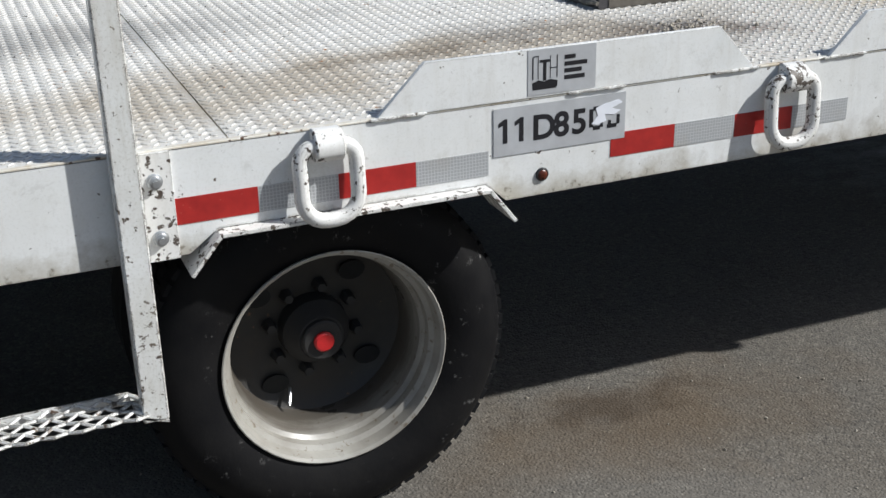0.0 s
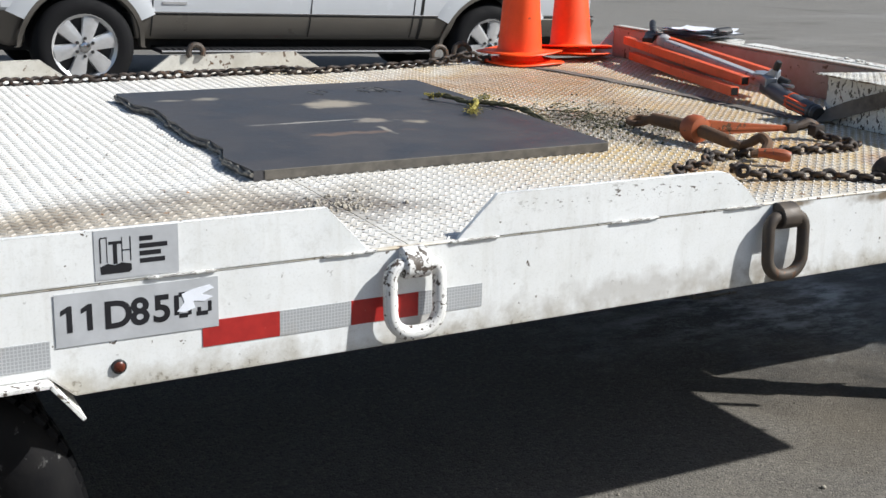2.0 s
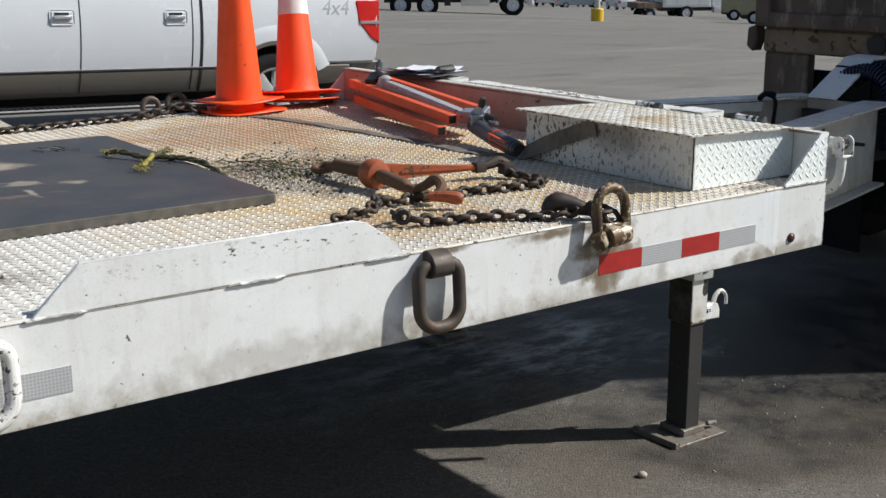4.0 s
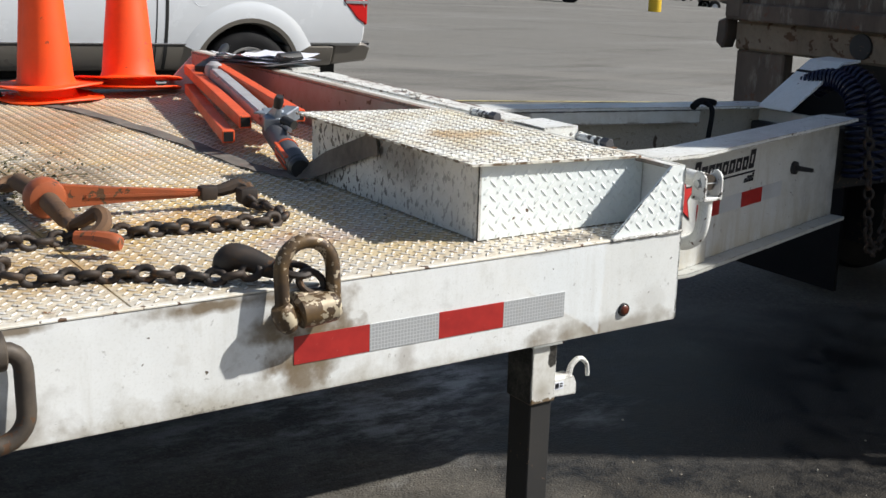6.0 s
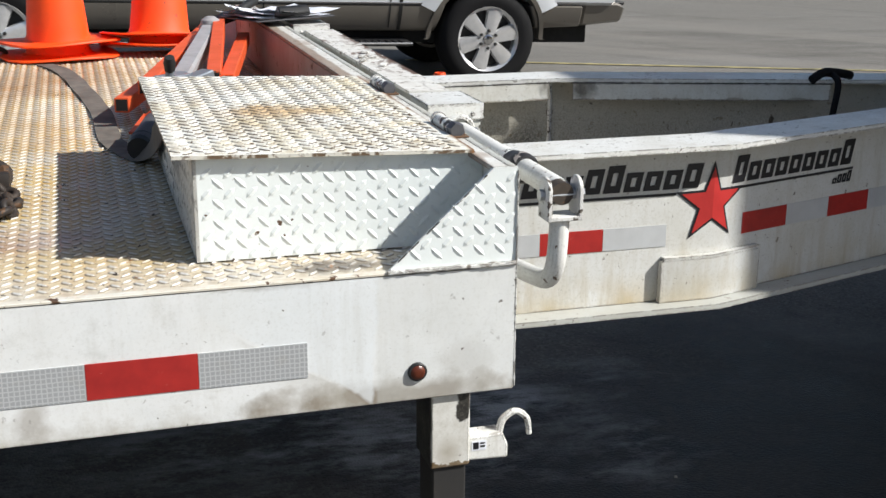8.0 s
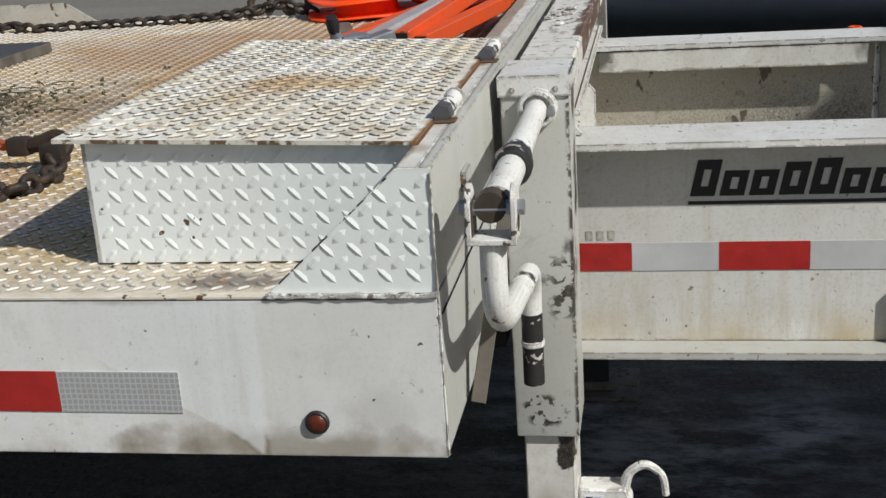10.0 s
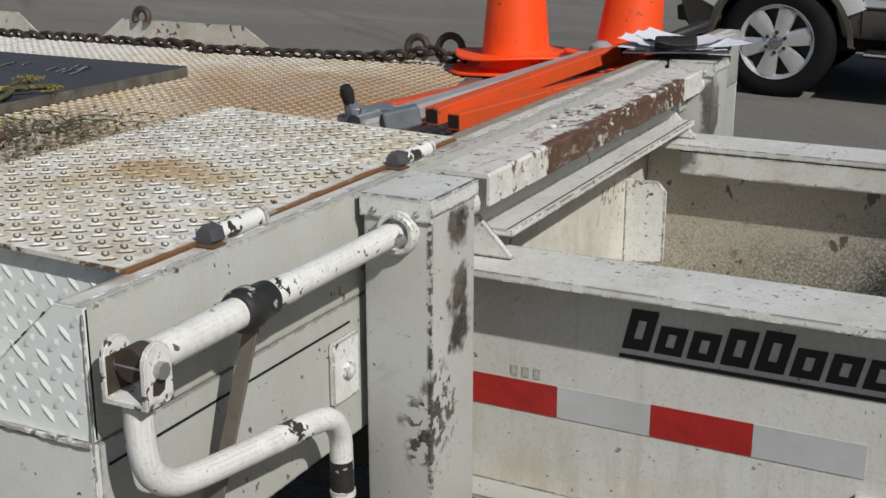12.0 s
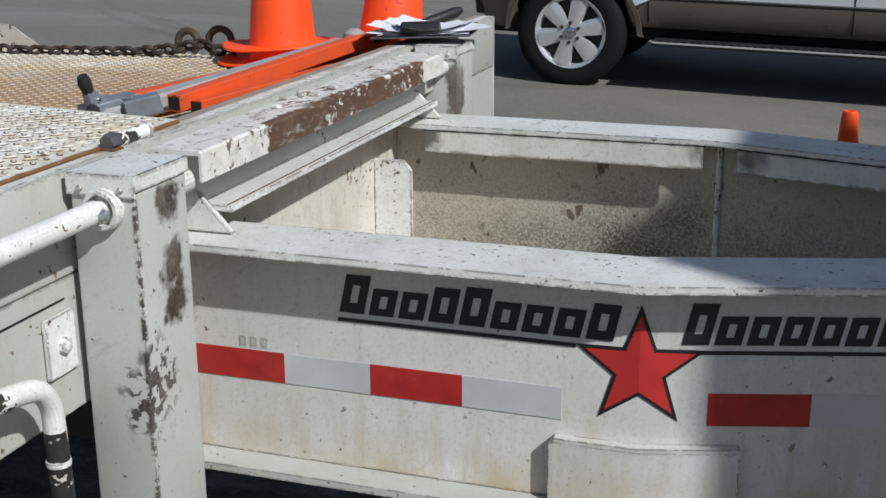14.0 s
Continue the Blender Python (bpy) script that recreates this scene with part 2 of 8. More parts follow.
M["olive"] = plain("khaki_paint", (0.28, 0.265, 0.165), 0.55, vary=0.12, scale=4)
M["concrete"] = plain("concrete", (0.42, 0.41, 0.39), 0.85, vary=0.15)
M["brick"] = plain("brick_wall", (0.30, 0.10, 0.06), 0.85, vary=0.3)
M["bluegrey"] = plain("car_blue_grey", (0.30, 0.36, 0.42), 0.3, 0.2, vary=0.05, scale=3, bump=0.01)
M["disc"] = worn("wheel_disc", (0.020, 0.019, 0.018), chips=0.6, dirty=0.8, dirt=(0.045, 0.036, 0.028), dirt_scale=9, rough=0.45)
M["letter"] = plain("black_decal", (0.014, 0.014, 0.018), 0.4, vary=0.3)
M["star"] = plain("red_decal", (0.48, 0.03, 0.028), 0.4, vary=0.14)
M["decal"] = plain("grey_decal", (0.50, 0.51, 0.53), 0.4, 0.15, vary=0.12)


def tape_red():
    k = Nodes("tape_red")
    c = k.mix(k.step(k.noise(30, 4), 0.35, 0.7), (0.43, 0.026, 0.022), (0.32, 0.018, 0.017))
    c = k.mix(k.step(k.noise(160, 3), 0.70, 0.74, 0, 0.4), c, (0.50, 0.25, 0.2))
    return k.done(c, 0.38)


def tape_silver():
    """Reflective sheet with its honeycomb print."""
    k = Nodes("tape_silver")
    d = k.voronoi(150, 'DISTANCE_TO_EDGE', vec=k.map(k.pos, (1, 0.0, 1)), rand=0.15)
    c = k.mix(k.step(d, 0.10, 0.16), (0.58, 0.59, 0.60), (0.42, 0.43, 0.445))
    c = k.mix(k.step(k.noise(14, 4), 0.55, 0.8, 0, 0.6), c, (0.45, 0.42, 0.38))
    return k.done(c, 0.35, 0.25)


def rust_and_shade(k, period, corner=(0.0, 0.0), lo=0.40, hi=0.60):
    """Rust and painted-in shade in the dips between the lugs of a tread plate, patchy."""
    def wave(v, step, shift):
        return k.math('COSINE', k.math('MULTIPLY', k.math('ADD', v, -shift), 2 * math.pi / step))
    bent = k.math('MULTIPLY', k.math('SUBTRACT', k.noise(70, 3, 0.6), 0.5), 0.9)
    g = k.math('MULTIPLY', wave(k.axis(0), period[0], corner[0] + 0.25 * period[0]), wave(k.axis(1), period[1], corner[1] + 0.5 * period[1]))
    patch = k.step(k.noise(4.5, 5, 0.7, shift=6.0), lo, hi, 0.12, 1.0)
    flat = k.step(k.axis(2, k.nt.nodes.new("ShaderNodeNewGeometry").outputs["True Normal"]), 0.4, 0.6)
    return k.math('MULTIPLY', k.math('MULTIPLY', k.step(k.math('ADD', g, bent), 0.40, 0.60), patch), flat)


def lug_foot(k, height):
    """Grime and painted-in shade along the foot of each lug, in patches."""
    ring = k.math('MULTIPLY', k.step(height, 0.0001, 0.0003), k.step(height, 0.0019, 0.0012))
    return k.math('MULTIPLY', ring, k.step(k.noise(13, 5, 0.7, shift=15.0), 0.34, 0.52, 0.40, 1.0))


def deck_paint():
    """Old white tread plate: grime and painted-in shade between the lugs, brown dust and rust."""
    k = Nodes("deck_paint")
    n1, n2, n3 = k.noise(1.6, 6, 0.62), k.noise(9, 6, 0.65, shift=2.0), k.noise(60, 4, 0.65)
    x = k.axis(0)
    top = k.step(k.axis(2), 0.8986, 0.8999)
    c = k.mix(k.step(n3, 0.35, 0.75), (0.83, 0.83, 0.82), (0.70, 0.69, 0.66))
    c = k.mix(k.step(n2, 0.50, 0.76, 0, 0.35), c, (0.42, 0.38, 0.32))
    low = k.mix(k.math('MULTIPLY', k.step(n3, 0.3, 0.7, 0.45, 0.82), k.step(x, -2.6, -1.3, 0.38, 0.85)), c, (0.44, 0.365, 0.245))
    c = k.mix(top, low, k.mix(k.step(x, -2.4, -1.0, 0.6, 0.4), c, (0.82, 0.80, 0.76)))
    # a film of rust and ochre over the front end, thinner on the lugs
    film = k.math('MULTIPLY', k.step(k.math('ADD', x, k.math('MULTIPLY', n1, 0.9)), -1.55, -0.95), k.step(k.math('ADD', n2, k.math('MULTIPLY', n1, 0.5)), 0.62, 0.86, 0.32, 1.0))
    film = k.math('MULTIPLY', film, k.step(top, 0, 1, 1.0, 0.25))
    film = k.math('MULTIPLY', film, k.step(k.math('ADD', k.axis(1), k.math('MULTIPLY', n1, 0.6)), 0.34, 0.52, 0.25, 1.0))
    c = k.mix(film, c, k.mix(k.step(n3, 0.35, 0.65), (0.66, 0.49, 0.22), (0.50, 0.32, 0.12)))
    stains = (((-2.72, 0.40, 0.9), (0.66, 0.24, 1), 0.5, 4.5, 0.7, 0.8, (0.40, 0.34, 0.26)),
              ((-3.45, 0.33, 0.9), (0.80, 0.29, 1), 0.5, 4.5, 0.7, 0.8, (0.41, 0.35, 0.27)),
              ((-3.02, 0.44, 0.9), (0.34, 0.06, 1), 0.6, 8, 0.9, 0.55, (0.20, 0.16, 0.115)),
              ((-2.38, 0.38, 0.9), (0.24, 0.18, 1), 0.5, 7, 0.8, 0.85, (0.10, 0.075, 0.055)),
              ((-2.75, 0.55, 0.9), (0.30, 0.16, 1), 0.6, 8, 0.9, 0.6, (0.12, 0.095, 0.07)),
              ((-4.2, 0.95, 0.9), (1.0, 0.30, 1), 0.5, 2.5, 0.9, 0.7, (0.17, 0.165, 0.16)),
              ((-1.12, 1.05, 0.9), (0.36, 0.45, 1), 0.5, 6, 0.7, 0.92, (0.095, 0.075, 0.057)),
              ((-0.95, 1.85, 0.9), (0.60, 0.55, 1), 0.45, 4, 0.7, 0.75, (0.33, 0.165, 0.058)),
              ((-0.72, 1.22, 0.9), (0.42, 0.36, 1), 0.5, 5, 0.8, 0.6, (0.46, 0.27, 0.10)),
              ((-0.55, 2.0, 0.9), (0.35, 0.42, 1), 0.5, 5, 0.8, 0.6, (0.40, 0.20, 0.07)),
              ((-0.86, 0.52, 0.9), (0.20, 0.12, 1), 0.6, 8, 0.9, 0.7, (0.42, 0.21, 0.06)),
              ((-0.68, 0.27, 0.9), (0.17, 0.11, 1), 0.6, 9, 0.9, 0.6, (0.30, 0.17, 0.16)),
              ((-0.62, 0.18, 0.9), (0.34, 0.10, 1), 0.5, 7, 0.8, 0.4, (0.55, 0.40, 0.17)),
              ((-0.25, 0.055, 0.9), (0.11, 0.035, 1), 0.6, 16, 0.6, 0.85, (0.11, 0.092, 0.075)),
              ((-1.25, 0.28, 0.9), (0.40, 0.20, 1), 0.5, 5, 0.8, 0.6, (0.36, 0.22, 0.10)))
    for centre, radii, wob, sc, soft, amount, colour in stains:
        m = k.math('MULTIPLY', k.blob(centre, radii, wob, sc, soft), amount)
        c = k.mix(k.math('MULTIPLY', m, k.step(top, 0, 1, 1.0, 0.72)), c, colour)
    pit = k.math('MULTIPLY', rust_and_shade(k, (0.0305, 0.029), (0.0, 0.014), 0.36, 0.60), k.step(x, -2.6, -1.2, 0.15, 0.28))
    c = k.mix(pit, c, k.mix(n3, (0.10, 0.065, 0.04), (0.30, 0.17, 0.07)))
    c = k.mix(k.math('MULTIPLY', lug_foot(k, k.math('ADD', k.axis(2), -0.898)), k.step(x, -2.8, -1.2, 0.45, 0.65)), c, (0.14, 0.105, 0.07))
    grey = k.noise(3.2, 6, 0.68, shift=12.0)
    c = k.mix(k.step(grey, 0.50, 0.72, 0, 0.28), c, (0.46, 0.45, 0.41))
    c = k.mix(k.step(k.noise(85, 3, 0.6, shift=5), 0.66, 0.69), c, (0.06, 0.045, 0.035))
    c = k.mix(k.step(k.noise(36, 4, 0.7, shift=8), 0.67, 0.70), c, (0.30, 0.15, 0.06))
    k.bump(n3, 0.2, 0.002)
    return k.done(c, k.step(n2, 0.3, 0.7, 0.26, 0.52), 0.0)


def lid_paint():
    k = Nodes("lid_paint")
    n2, n3 = k.noise(11, 6, 0.65, shift=2.0), k.noise(60, 4, 0.65)
    c = k.mix(k.step(n3, 0.35, 0.75), (0.86, 0.86, 0.83), (0.72, 0.70, 0.63))
    c = k.mix(k.step(n2, 0.46, 0.72, 0, 0.6), c, (0.55, 0.43, 0.19))
    c = k.mix(k.math('MULTIPLY', k.blob((-0.27, 0.43, 1.05), (0.15, 0.075, 1), 0.7, 11, 0.9), 0.75), c, (0.48, 0.28, 0.08))
    c = k.mix(k.math('MULTIPLY', k.blob((-0.33, 0.30, 1.05), (0.09, 0.10, 1), 0.7, 12, 0.9), 0.45), c, (0.46, 0.33, 0.13))
    c = k.mix(k.step(k.noise(30, 3, 0.6, shift=9), 0.5, 0.62, 0, 0.4), c, (0.36, 0.28, 0.18))
    c = k.mix(k.math('MULTIPLY', rust_and_shade(k, (0.0305, 0.029), (-0.457, 0.100), 0.40, 0.62), 0.30), c, k.mix(n3, (0.09, 0.065, 0.045), (0.27, 0.17, 0.08)))
    top = k.math('ADD', k.axis(2), k.math('MULTIPLY', k.axis(0), 0.031))
    # grime and painted shade at the foot of the lid's lugs
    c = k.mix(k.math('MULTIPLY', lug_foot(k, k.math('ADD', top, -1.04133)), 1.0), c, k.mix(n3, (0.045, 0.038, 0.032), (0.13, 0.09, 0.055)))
    level = k.step(k.axis(2, k.nt.nodes.new("ShaderNodeNewGeometry").outputs["True Normal"]), 0.4, 0.6)
    c = k.mix(level, k.mix(k.step(k.noise(45, 4, 0.7, shift=4), 0.46, 0.54), (0.66, 0.63, 0.56), (0.13, 0.085, 0.05)), c)
    edge = k.step(k.math('ADD', k.axis(0), k.math('MULTIPLY', n2, 0.02)), -0.027, -0.022)
    c = k.mix(edge, c, (0.22, 0.105, 0.04))
    c = k.mix(k.step(k.noise(75, 3, 0.6, shift=5), 0.66, 0.69), c, (0.10, 0.065, 0.04))
    k.bump(n3, 0.2, 0.002)
    return k.done(c, k.step(n2, 0.3, 0.7, 0.38, 0.6))


def asphalt():
    k = Nodes("asphalt")
    stone = k.voronoi(120, 'F1', "Color")
    cell = k.voronoi(120, 'F1', "Distance")
    n1, n2, n3 = k.noise(0.35, 6, 0.6), k.noise(2.3, 6, 0.62), k.noise(420, 2)
    c = k.mix(k.step(n2, 0.3, 0.7), (0.146, 0.129, 0.108), (0.108, 0.098, 0.086))
    c = k.mix(k.step(n1, 0.42, 0.66, 0, 0.75), c, (0.155, 0.147, 0.135))
    # the lot farther off is painted paler for its sheen, with dark streaks across it
    far_lot = k.step(k.math('ADD', k.axis(1), k.math('MULTIPLY', n1, 3.0)), 4.0, 8.0)
    c = k.mix(k.math('MULTIPLY', far_lot, 0.6), c, (0.205, 0.20, 0.19))
    trail = k.noise(0.5, 7, 0.72, vec=k.map(k.pos, rot=(0, 0, radians(-12))), stretch=(0.22, 1.0, 1), shift=3.0)
    c = k.mix(k.math('MULTIPLY', far_lot, k.step(trail, 0.54, 0.66, 0, 0.6)), c, (0.075, 0.07, 0.065))
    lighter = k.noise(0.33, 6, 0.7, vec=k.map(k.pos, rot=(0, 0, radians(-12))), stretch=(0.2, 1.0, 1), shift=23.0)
    c = k.mix(k.math('MULTIPLY', far_lot, k.step(lighter, 0.52, 0.66, 0, 0.5)), c, (0.28, 0.275, 0.265))
    c = k.mix(k.step(k.axis(0, stone), 0.62, 0.95, 0, 0.5), c, (0.24, 0.22, 0.19))
    c = k.mix(k.step(k.axis(1, stone), 0.72, 0.95, 0, 0.5), c, (0.06, 0.056, 0.052))
    swept = k.map(k.pos, rot=(0, 0, radians(40)))
    drag = k.noise(0.9, 5, 0.6, vec=swept, stretch=(0.16, 1.0, 1), shift=4.0)
    c = k.mix(k.step(drag, 0.58, 0.70, 0, 0.5), c, (0.058, 0.055, 0.052))
    skid = k.noise(0.8, 6, 0.7, vec=swept, stretch=(0.14, 1.0, 1), shift=9.0)
    c = k.mix(k.step(skid, 0.61, 0.70, 0, 0.4), c, (0.045, 0.042, 0.039))
    pale = k.noise(0.7, 4, 0.6, vec=swept, stretch=(0.10, 1.0, 1), shift=14.0)
    c = k.mix(k.step(pale, 0.54, 0.68, 0, 0.6), c, (0.22, 0.205, 0.185))
    # reddish wet mark beside the tyre, oil spots, darker earth by the jack
    c = k.mix(k.math('MULTIPLY', k.blob((-2.55, 0.16, 0), (0.75, 0.28, 1), 0.5, 4, 0.9), 0.6), c, (0.125, 0.088, 0.055))
    c = k.mix(k.math('MULTIPLY', k.blob((-2.62, 0.26, 0), (0.30, 0.09, 1), 0.6, 9, 0.7), 0.6), c, (0.06, 0.042, 0.028))
    c = k.mix(k.math('MULTIPLY', k.blob((-1.985, -0.30, 0), (0.085, 0.075, 1), 0.5, 9, 0.6), 0.85), c, (0.035, 0.033, 0.03))
    c = k.mix(k.math('MULTIPLY', k.blob((-0.3, 0.5, 0), (0.6, 0.5, 1), 0.5, 3, 0.8), 0.5), c, (0.10, 0.085, 0.065))
    c = k.mix(k.math('MULTIPLY', k.blob((1.0, 0.05, 0), (1.3, 0.75, 1), 0.5, 2.2, 0.7), 0.75), c, (0.082, 0.066, 0.046))
    # oily black under the gooseneck, darkened further to stand in for shade
    oil_and_shade = k.math('MULTIPLY', k.blob((1.5, 0.95, 0), (2.1, 1.25, 1), 0.45, 1.6, 0.5), k.step(k.noise(7, 6, 0.72, shift=3), 0.44, 0.60, 0.70, 1.0))
    c = k.mix(oil_and_shade, c, (0.010, 0.010, 0.011))
    chalk = k.math('MULTIPLY', k.blob((0.1, 1.55, 0), (1.15, 0.55, 1), 0.5, 3, 0.8), k.step(k.noise(5, 7, 0.75, shift=31, stretch=(1.0, 2.2, 1)), 0.44, 0.62, 0, 1.0))
    c = k.mix(chalk, c, (0.34, 0.335, 0.33))
    k.bump(k.math('ADD', k.step(cell, 0, 0.6, 1, 0), k.math('MULTIPLY', n3, 0.5)), 0.55, 0.004)
    return k.done(c, k.step(oil_and_shade, 0, 1, 0.9, 0.45), Specular_IOR_Level=k.step(oil_and_shade, 0, 1, 0.15, 0.24))


def mat_rubber():
    k = Nodes("mat_rubber")
    n = k.noise(5, 6, 0.65)
    c = k.mix(k.step(n, 0.35, 0.7), (0.040, 0.039, 0.043), (0.070, 0.064, 0.064))
    for centre, radii, wob, amount, tone in (((-1.88, 1.50), (0.115, 0.085), 0.4, 0.85, (0.36, 0.31, 0.24)), ((-1.767, 1.125), (0.04, 0.035), 0.5, 0.75, (0.34, 0.29, 0.22)),
                                             ((-2.235, 1.716), (0.045, 0.035), 0.5, 0.65, (0.33, 0.29, 0.23)), ((-2.345, 1.717), (0.05, 0.022), 0.5, 0.55, (0.33, 0.29, 0.23)),
                                             ((-2.07, 1.22), (0.20, 0.011), 0.3, 0.8, (0.36, 0.33, 0.29)), ((-1.885, 1.18), (0.05, 0.045), 0.7, 0.65, (0.34, 0.29, 0.23)),
                                             ((-1.915, 1.03), (0.014, 0.06), 0.6, 0.7, (0.38, 0.34, 0.28)), ((-2.0, 1.02), (0.16, 0.028), 0.7, 0.6, (0.20, 0.13, 0.09))):
        c = k.mix(k.math('MULTIPLY', k.blob((*centre, 0.92), (*radii, 1), wob, 14, 0.5), amount), c, tone)
    c = k.mix(k.step(k.noise(13, 5, 0.7, shift=7), 0.60, 0.75, 0, 0.45), c, (0.12, 0.10, 0.08))
    k.bump(k.noise(90, 3), 0.3, 0.002)
    return k.done(c, k.step(n, 0.3, 0.7, 0.42, 0.6))


def far_web():
    """Inner side of the gooseneck beam, with crazed and blackened paint low down."""
    k = Nodes("crazed_paint")
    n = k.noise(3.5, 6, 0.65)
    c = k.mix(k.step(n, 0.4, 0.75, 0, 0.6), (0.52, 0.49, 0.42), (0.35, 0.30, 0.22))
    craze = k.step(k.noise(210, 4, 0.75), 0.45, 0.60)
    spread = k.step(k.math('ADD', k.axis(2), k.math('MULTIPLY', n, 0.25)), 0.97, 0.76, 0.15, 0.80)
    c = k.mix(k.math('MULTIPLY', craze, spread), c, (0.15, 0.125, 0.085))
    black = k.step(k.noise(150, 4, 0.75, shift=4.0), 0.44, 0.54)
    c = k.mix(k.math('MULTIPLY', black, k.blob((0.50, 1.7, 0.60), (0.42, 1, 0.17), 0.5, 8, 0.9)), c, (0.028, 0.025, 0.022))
    c = k.mix(k.step(k.noise(46, 5, 0.7, shift=6), 0.60, 0.66, 0, 0.7), c, (0.19, 0.14, 0.08))
    c = k.mix(k.step(k.noise(17, 4, 0.65, stretch=(1, 1, 0.6), shift=2), 0.63, 0.66), c, (0.07, 0.045, 0.028))
    k.bump(craze, 0.3, 0.001)
    c = k.wear(c, 0.7)
    return k.done(c, 0.55)


def angle_bar_paint():
    """White bar with rust creeping up from its lower edge and dark ends."""
    k = Nodes("angle_bar_paint")
    n = k.noise(18, 6, 0.7)
    c = k.mix(k.step(n, 0.4, 0.75, 0, 0.6), (0.70, 0.70, 0.67), (0.50, 0.46, 0.38))
    rust = k.math('ADD', k.step(k.axis(2), 0.850, 0.838), k.step(n, 0.3, 0.7, -0.75, 0.30))
    c = k.mix(k.step(rust, 0.35, 0.60, 0, 0.6), c, k.mix(k.noise(60, 3), (0.06, 0.042, 0.03), (0.26, 0.19, 0.11)))
    for x in (0.10, 0.695, 0.78):
        c = k.mix(k.math('MULTIPLY', k.blob((x, 1.7, 0.87), (0.035, 1, 0.05), 0.6, 20, 0.7), 0.85), c, (0.05, 0.042, 0.035))
    return k.done(k.wear(c, 0.9), 0.5)


def rim_paint():
    k = Nodes("rim_paint")
    n = k.noise(7, 5, 0.6)
    c = k.mix(k.step(n, 0.35, 0.72), (0.40, 0.385, 0.35), (0.22, 0.20, 0.17))
    c = k.mix(k.step(k.noise(55, 4), 0.62, 0.68, 0, 0.8), c, (0.16, 0.12, 0.08))
    # darker from the lip towards the depth of the barrel
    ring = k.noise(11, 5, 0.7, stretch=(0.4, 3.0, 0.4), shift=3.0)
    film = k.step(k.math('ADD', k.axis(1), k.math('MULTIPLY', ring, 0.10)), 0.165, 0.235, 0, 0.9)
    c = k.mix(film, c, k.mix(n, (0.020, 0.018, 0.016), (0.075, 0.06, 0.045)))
    return k.done(c, k.step(n, 0.3, 0.7, 0.26, 0.45))


def tyre_rubber():
    """Black rubber, dusty on the shoulder, with pale scuffs."""
    k = Nodes("tyre_sidewall")
    n = k.noise(9, 5, 0.6)
    c = k.mix(k.step(n, 0.35, 0.7), (0.0055, 0.0055, 0.0065), (0.0115, 0.011, 0.011))
    scuff = k.noise(26, 6, 0.75, stretch=(1, 0.3, 1), shift=4.0)
    c = k.mix(k.math('MULTIPLY', k.step(scuff, 0.60, 0.66, 0, 0.75), k.step(k.noise(3.5, 3, 0.5, shift=1.0), 0.44, 0.56)), c, (0.16, 0.155, 0.15))
    c = k.mix(k.step(k.noise(5, 5, 0.65, shift=9.0), 0.60, 0.78, 0, 0.25), c, (0.035, 0.031, 0.027))
    k.bump(k.noise(80, 4), 0.35, 0.002)
    return k.done(c, k.step(n, 0.3, 0.7, 0.55, 0.8), Specular_IOR_Level=0.14)


def rim_top():
    """Flat white rim with rust creeping from its back edge and round the hinges."""
    k = Nodes("rim_top_paint")
    n = k.noise(14, 6, 0.7)
    c = k.mix(k.step(n, 0.4, 0.75, 0, 0.6), (0.76, 0.755, 0.735), (0.50, 0.46, 0.39))
    for y, r, a in ((0.09, 0.03, 0.5), (0.22, 0.04, 0.9), (0.62, 0.05, 0.9), (0.80, 0.09, 0.7), (1.45, 0.12, 0.5)):
        c = k.mix(k.math('MULTIPLY', k.blob((-0.026, y, 1.037), (0.022, r, 1), 0.7, 24, 0.9), a), c, (0.25, 0.13, 0.055))
    back = k.step(k.math('ADD', k.axis(0), k.math('MULTIPLY', n, 0.03)), -0.016, -0.022)
    c = k.mix(k.math('MULTIPLY', back, 0.8), c, (0.20, 0.11, 0.055))
    c = k.mix(k.step(k.noise(58, 4, 0.65, shift=2.0), 0.61, 0.64), c, (0.09, 0.06, 0.042))
    c = k.wear(c, 0.8)
    return k.done(c, 0.5)


def truck_rust():
    k = Nodes("rusty_truck_paint")
    n = k.noise(2.6, 6, 0.65, stretch=(1, 1, 0.5))
    c = k.mix(k.step(n, 0.35, 0.6), (0.18, 0.13, 0.095), (0.08, 0.058, 0.045))
    c = k.mix(k.step(k.noise(9, 6, 0.7, stretch=(1, 1, 0.3)), 0.54, 0.64, 0, 0.8), c, (0.32, 0.27, 0.22))
    c = k.mix(k.step(k.noise(16, 5, 0.7, shift=4), 0.6, 0.7, 0, 0.8), c, (0.16, 0.06, 0.025))
    return k.done(c, 0.75)


def leaf():
    k = Nodes("leaves")
    c = k.mix(k.noise(1.2, 3), (0.020, 0.045, 0.014), (0.045, 0.085, 0.028))
    return k.done(c, 0.7)


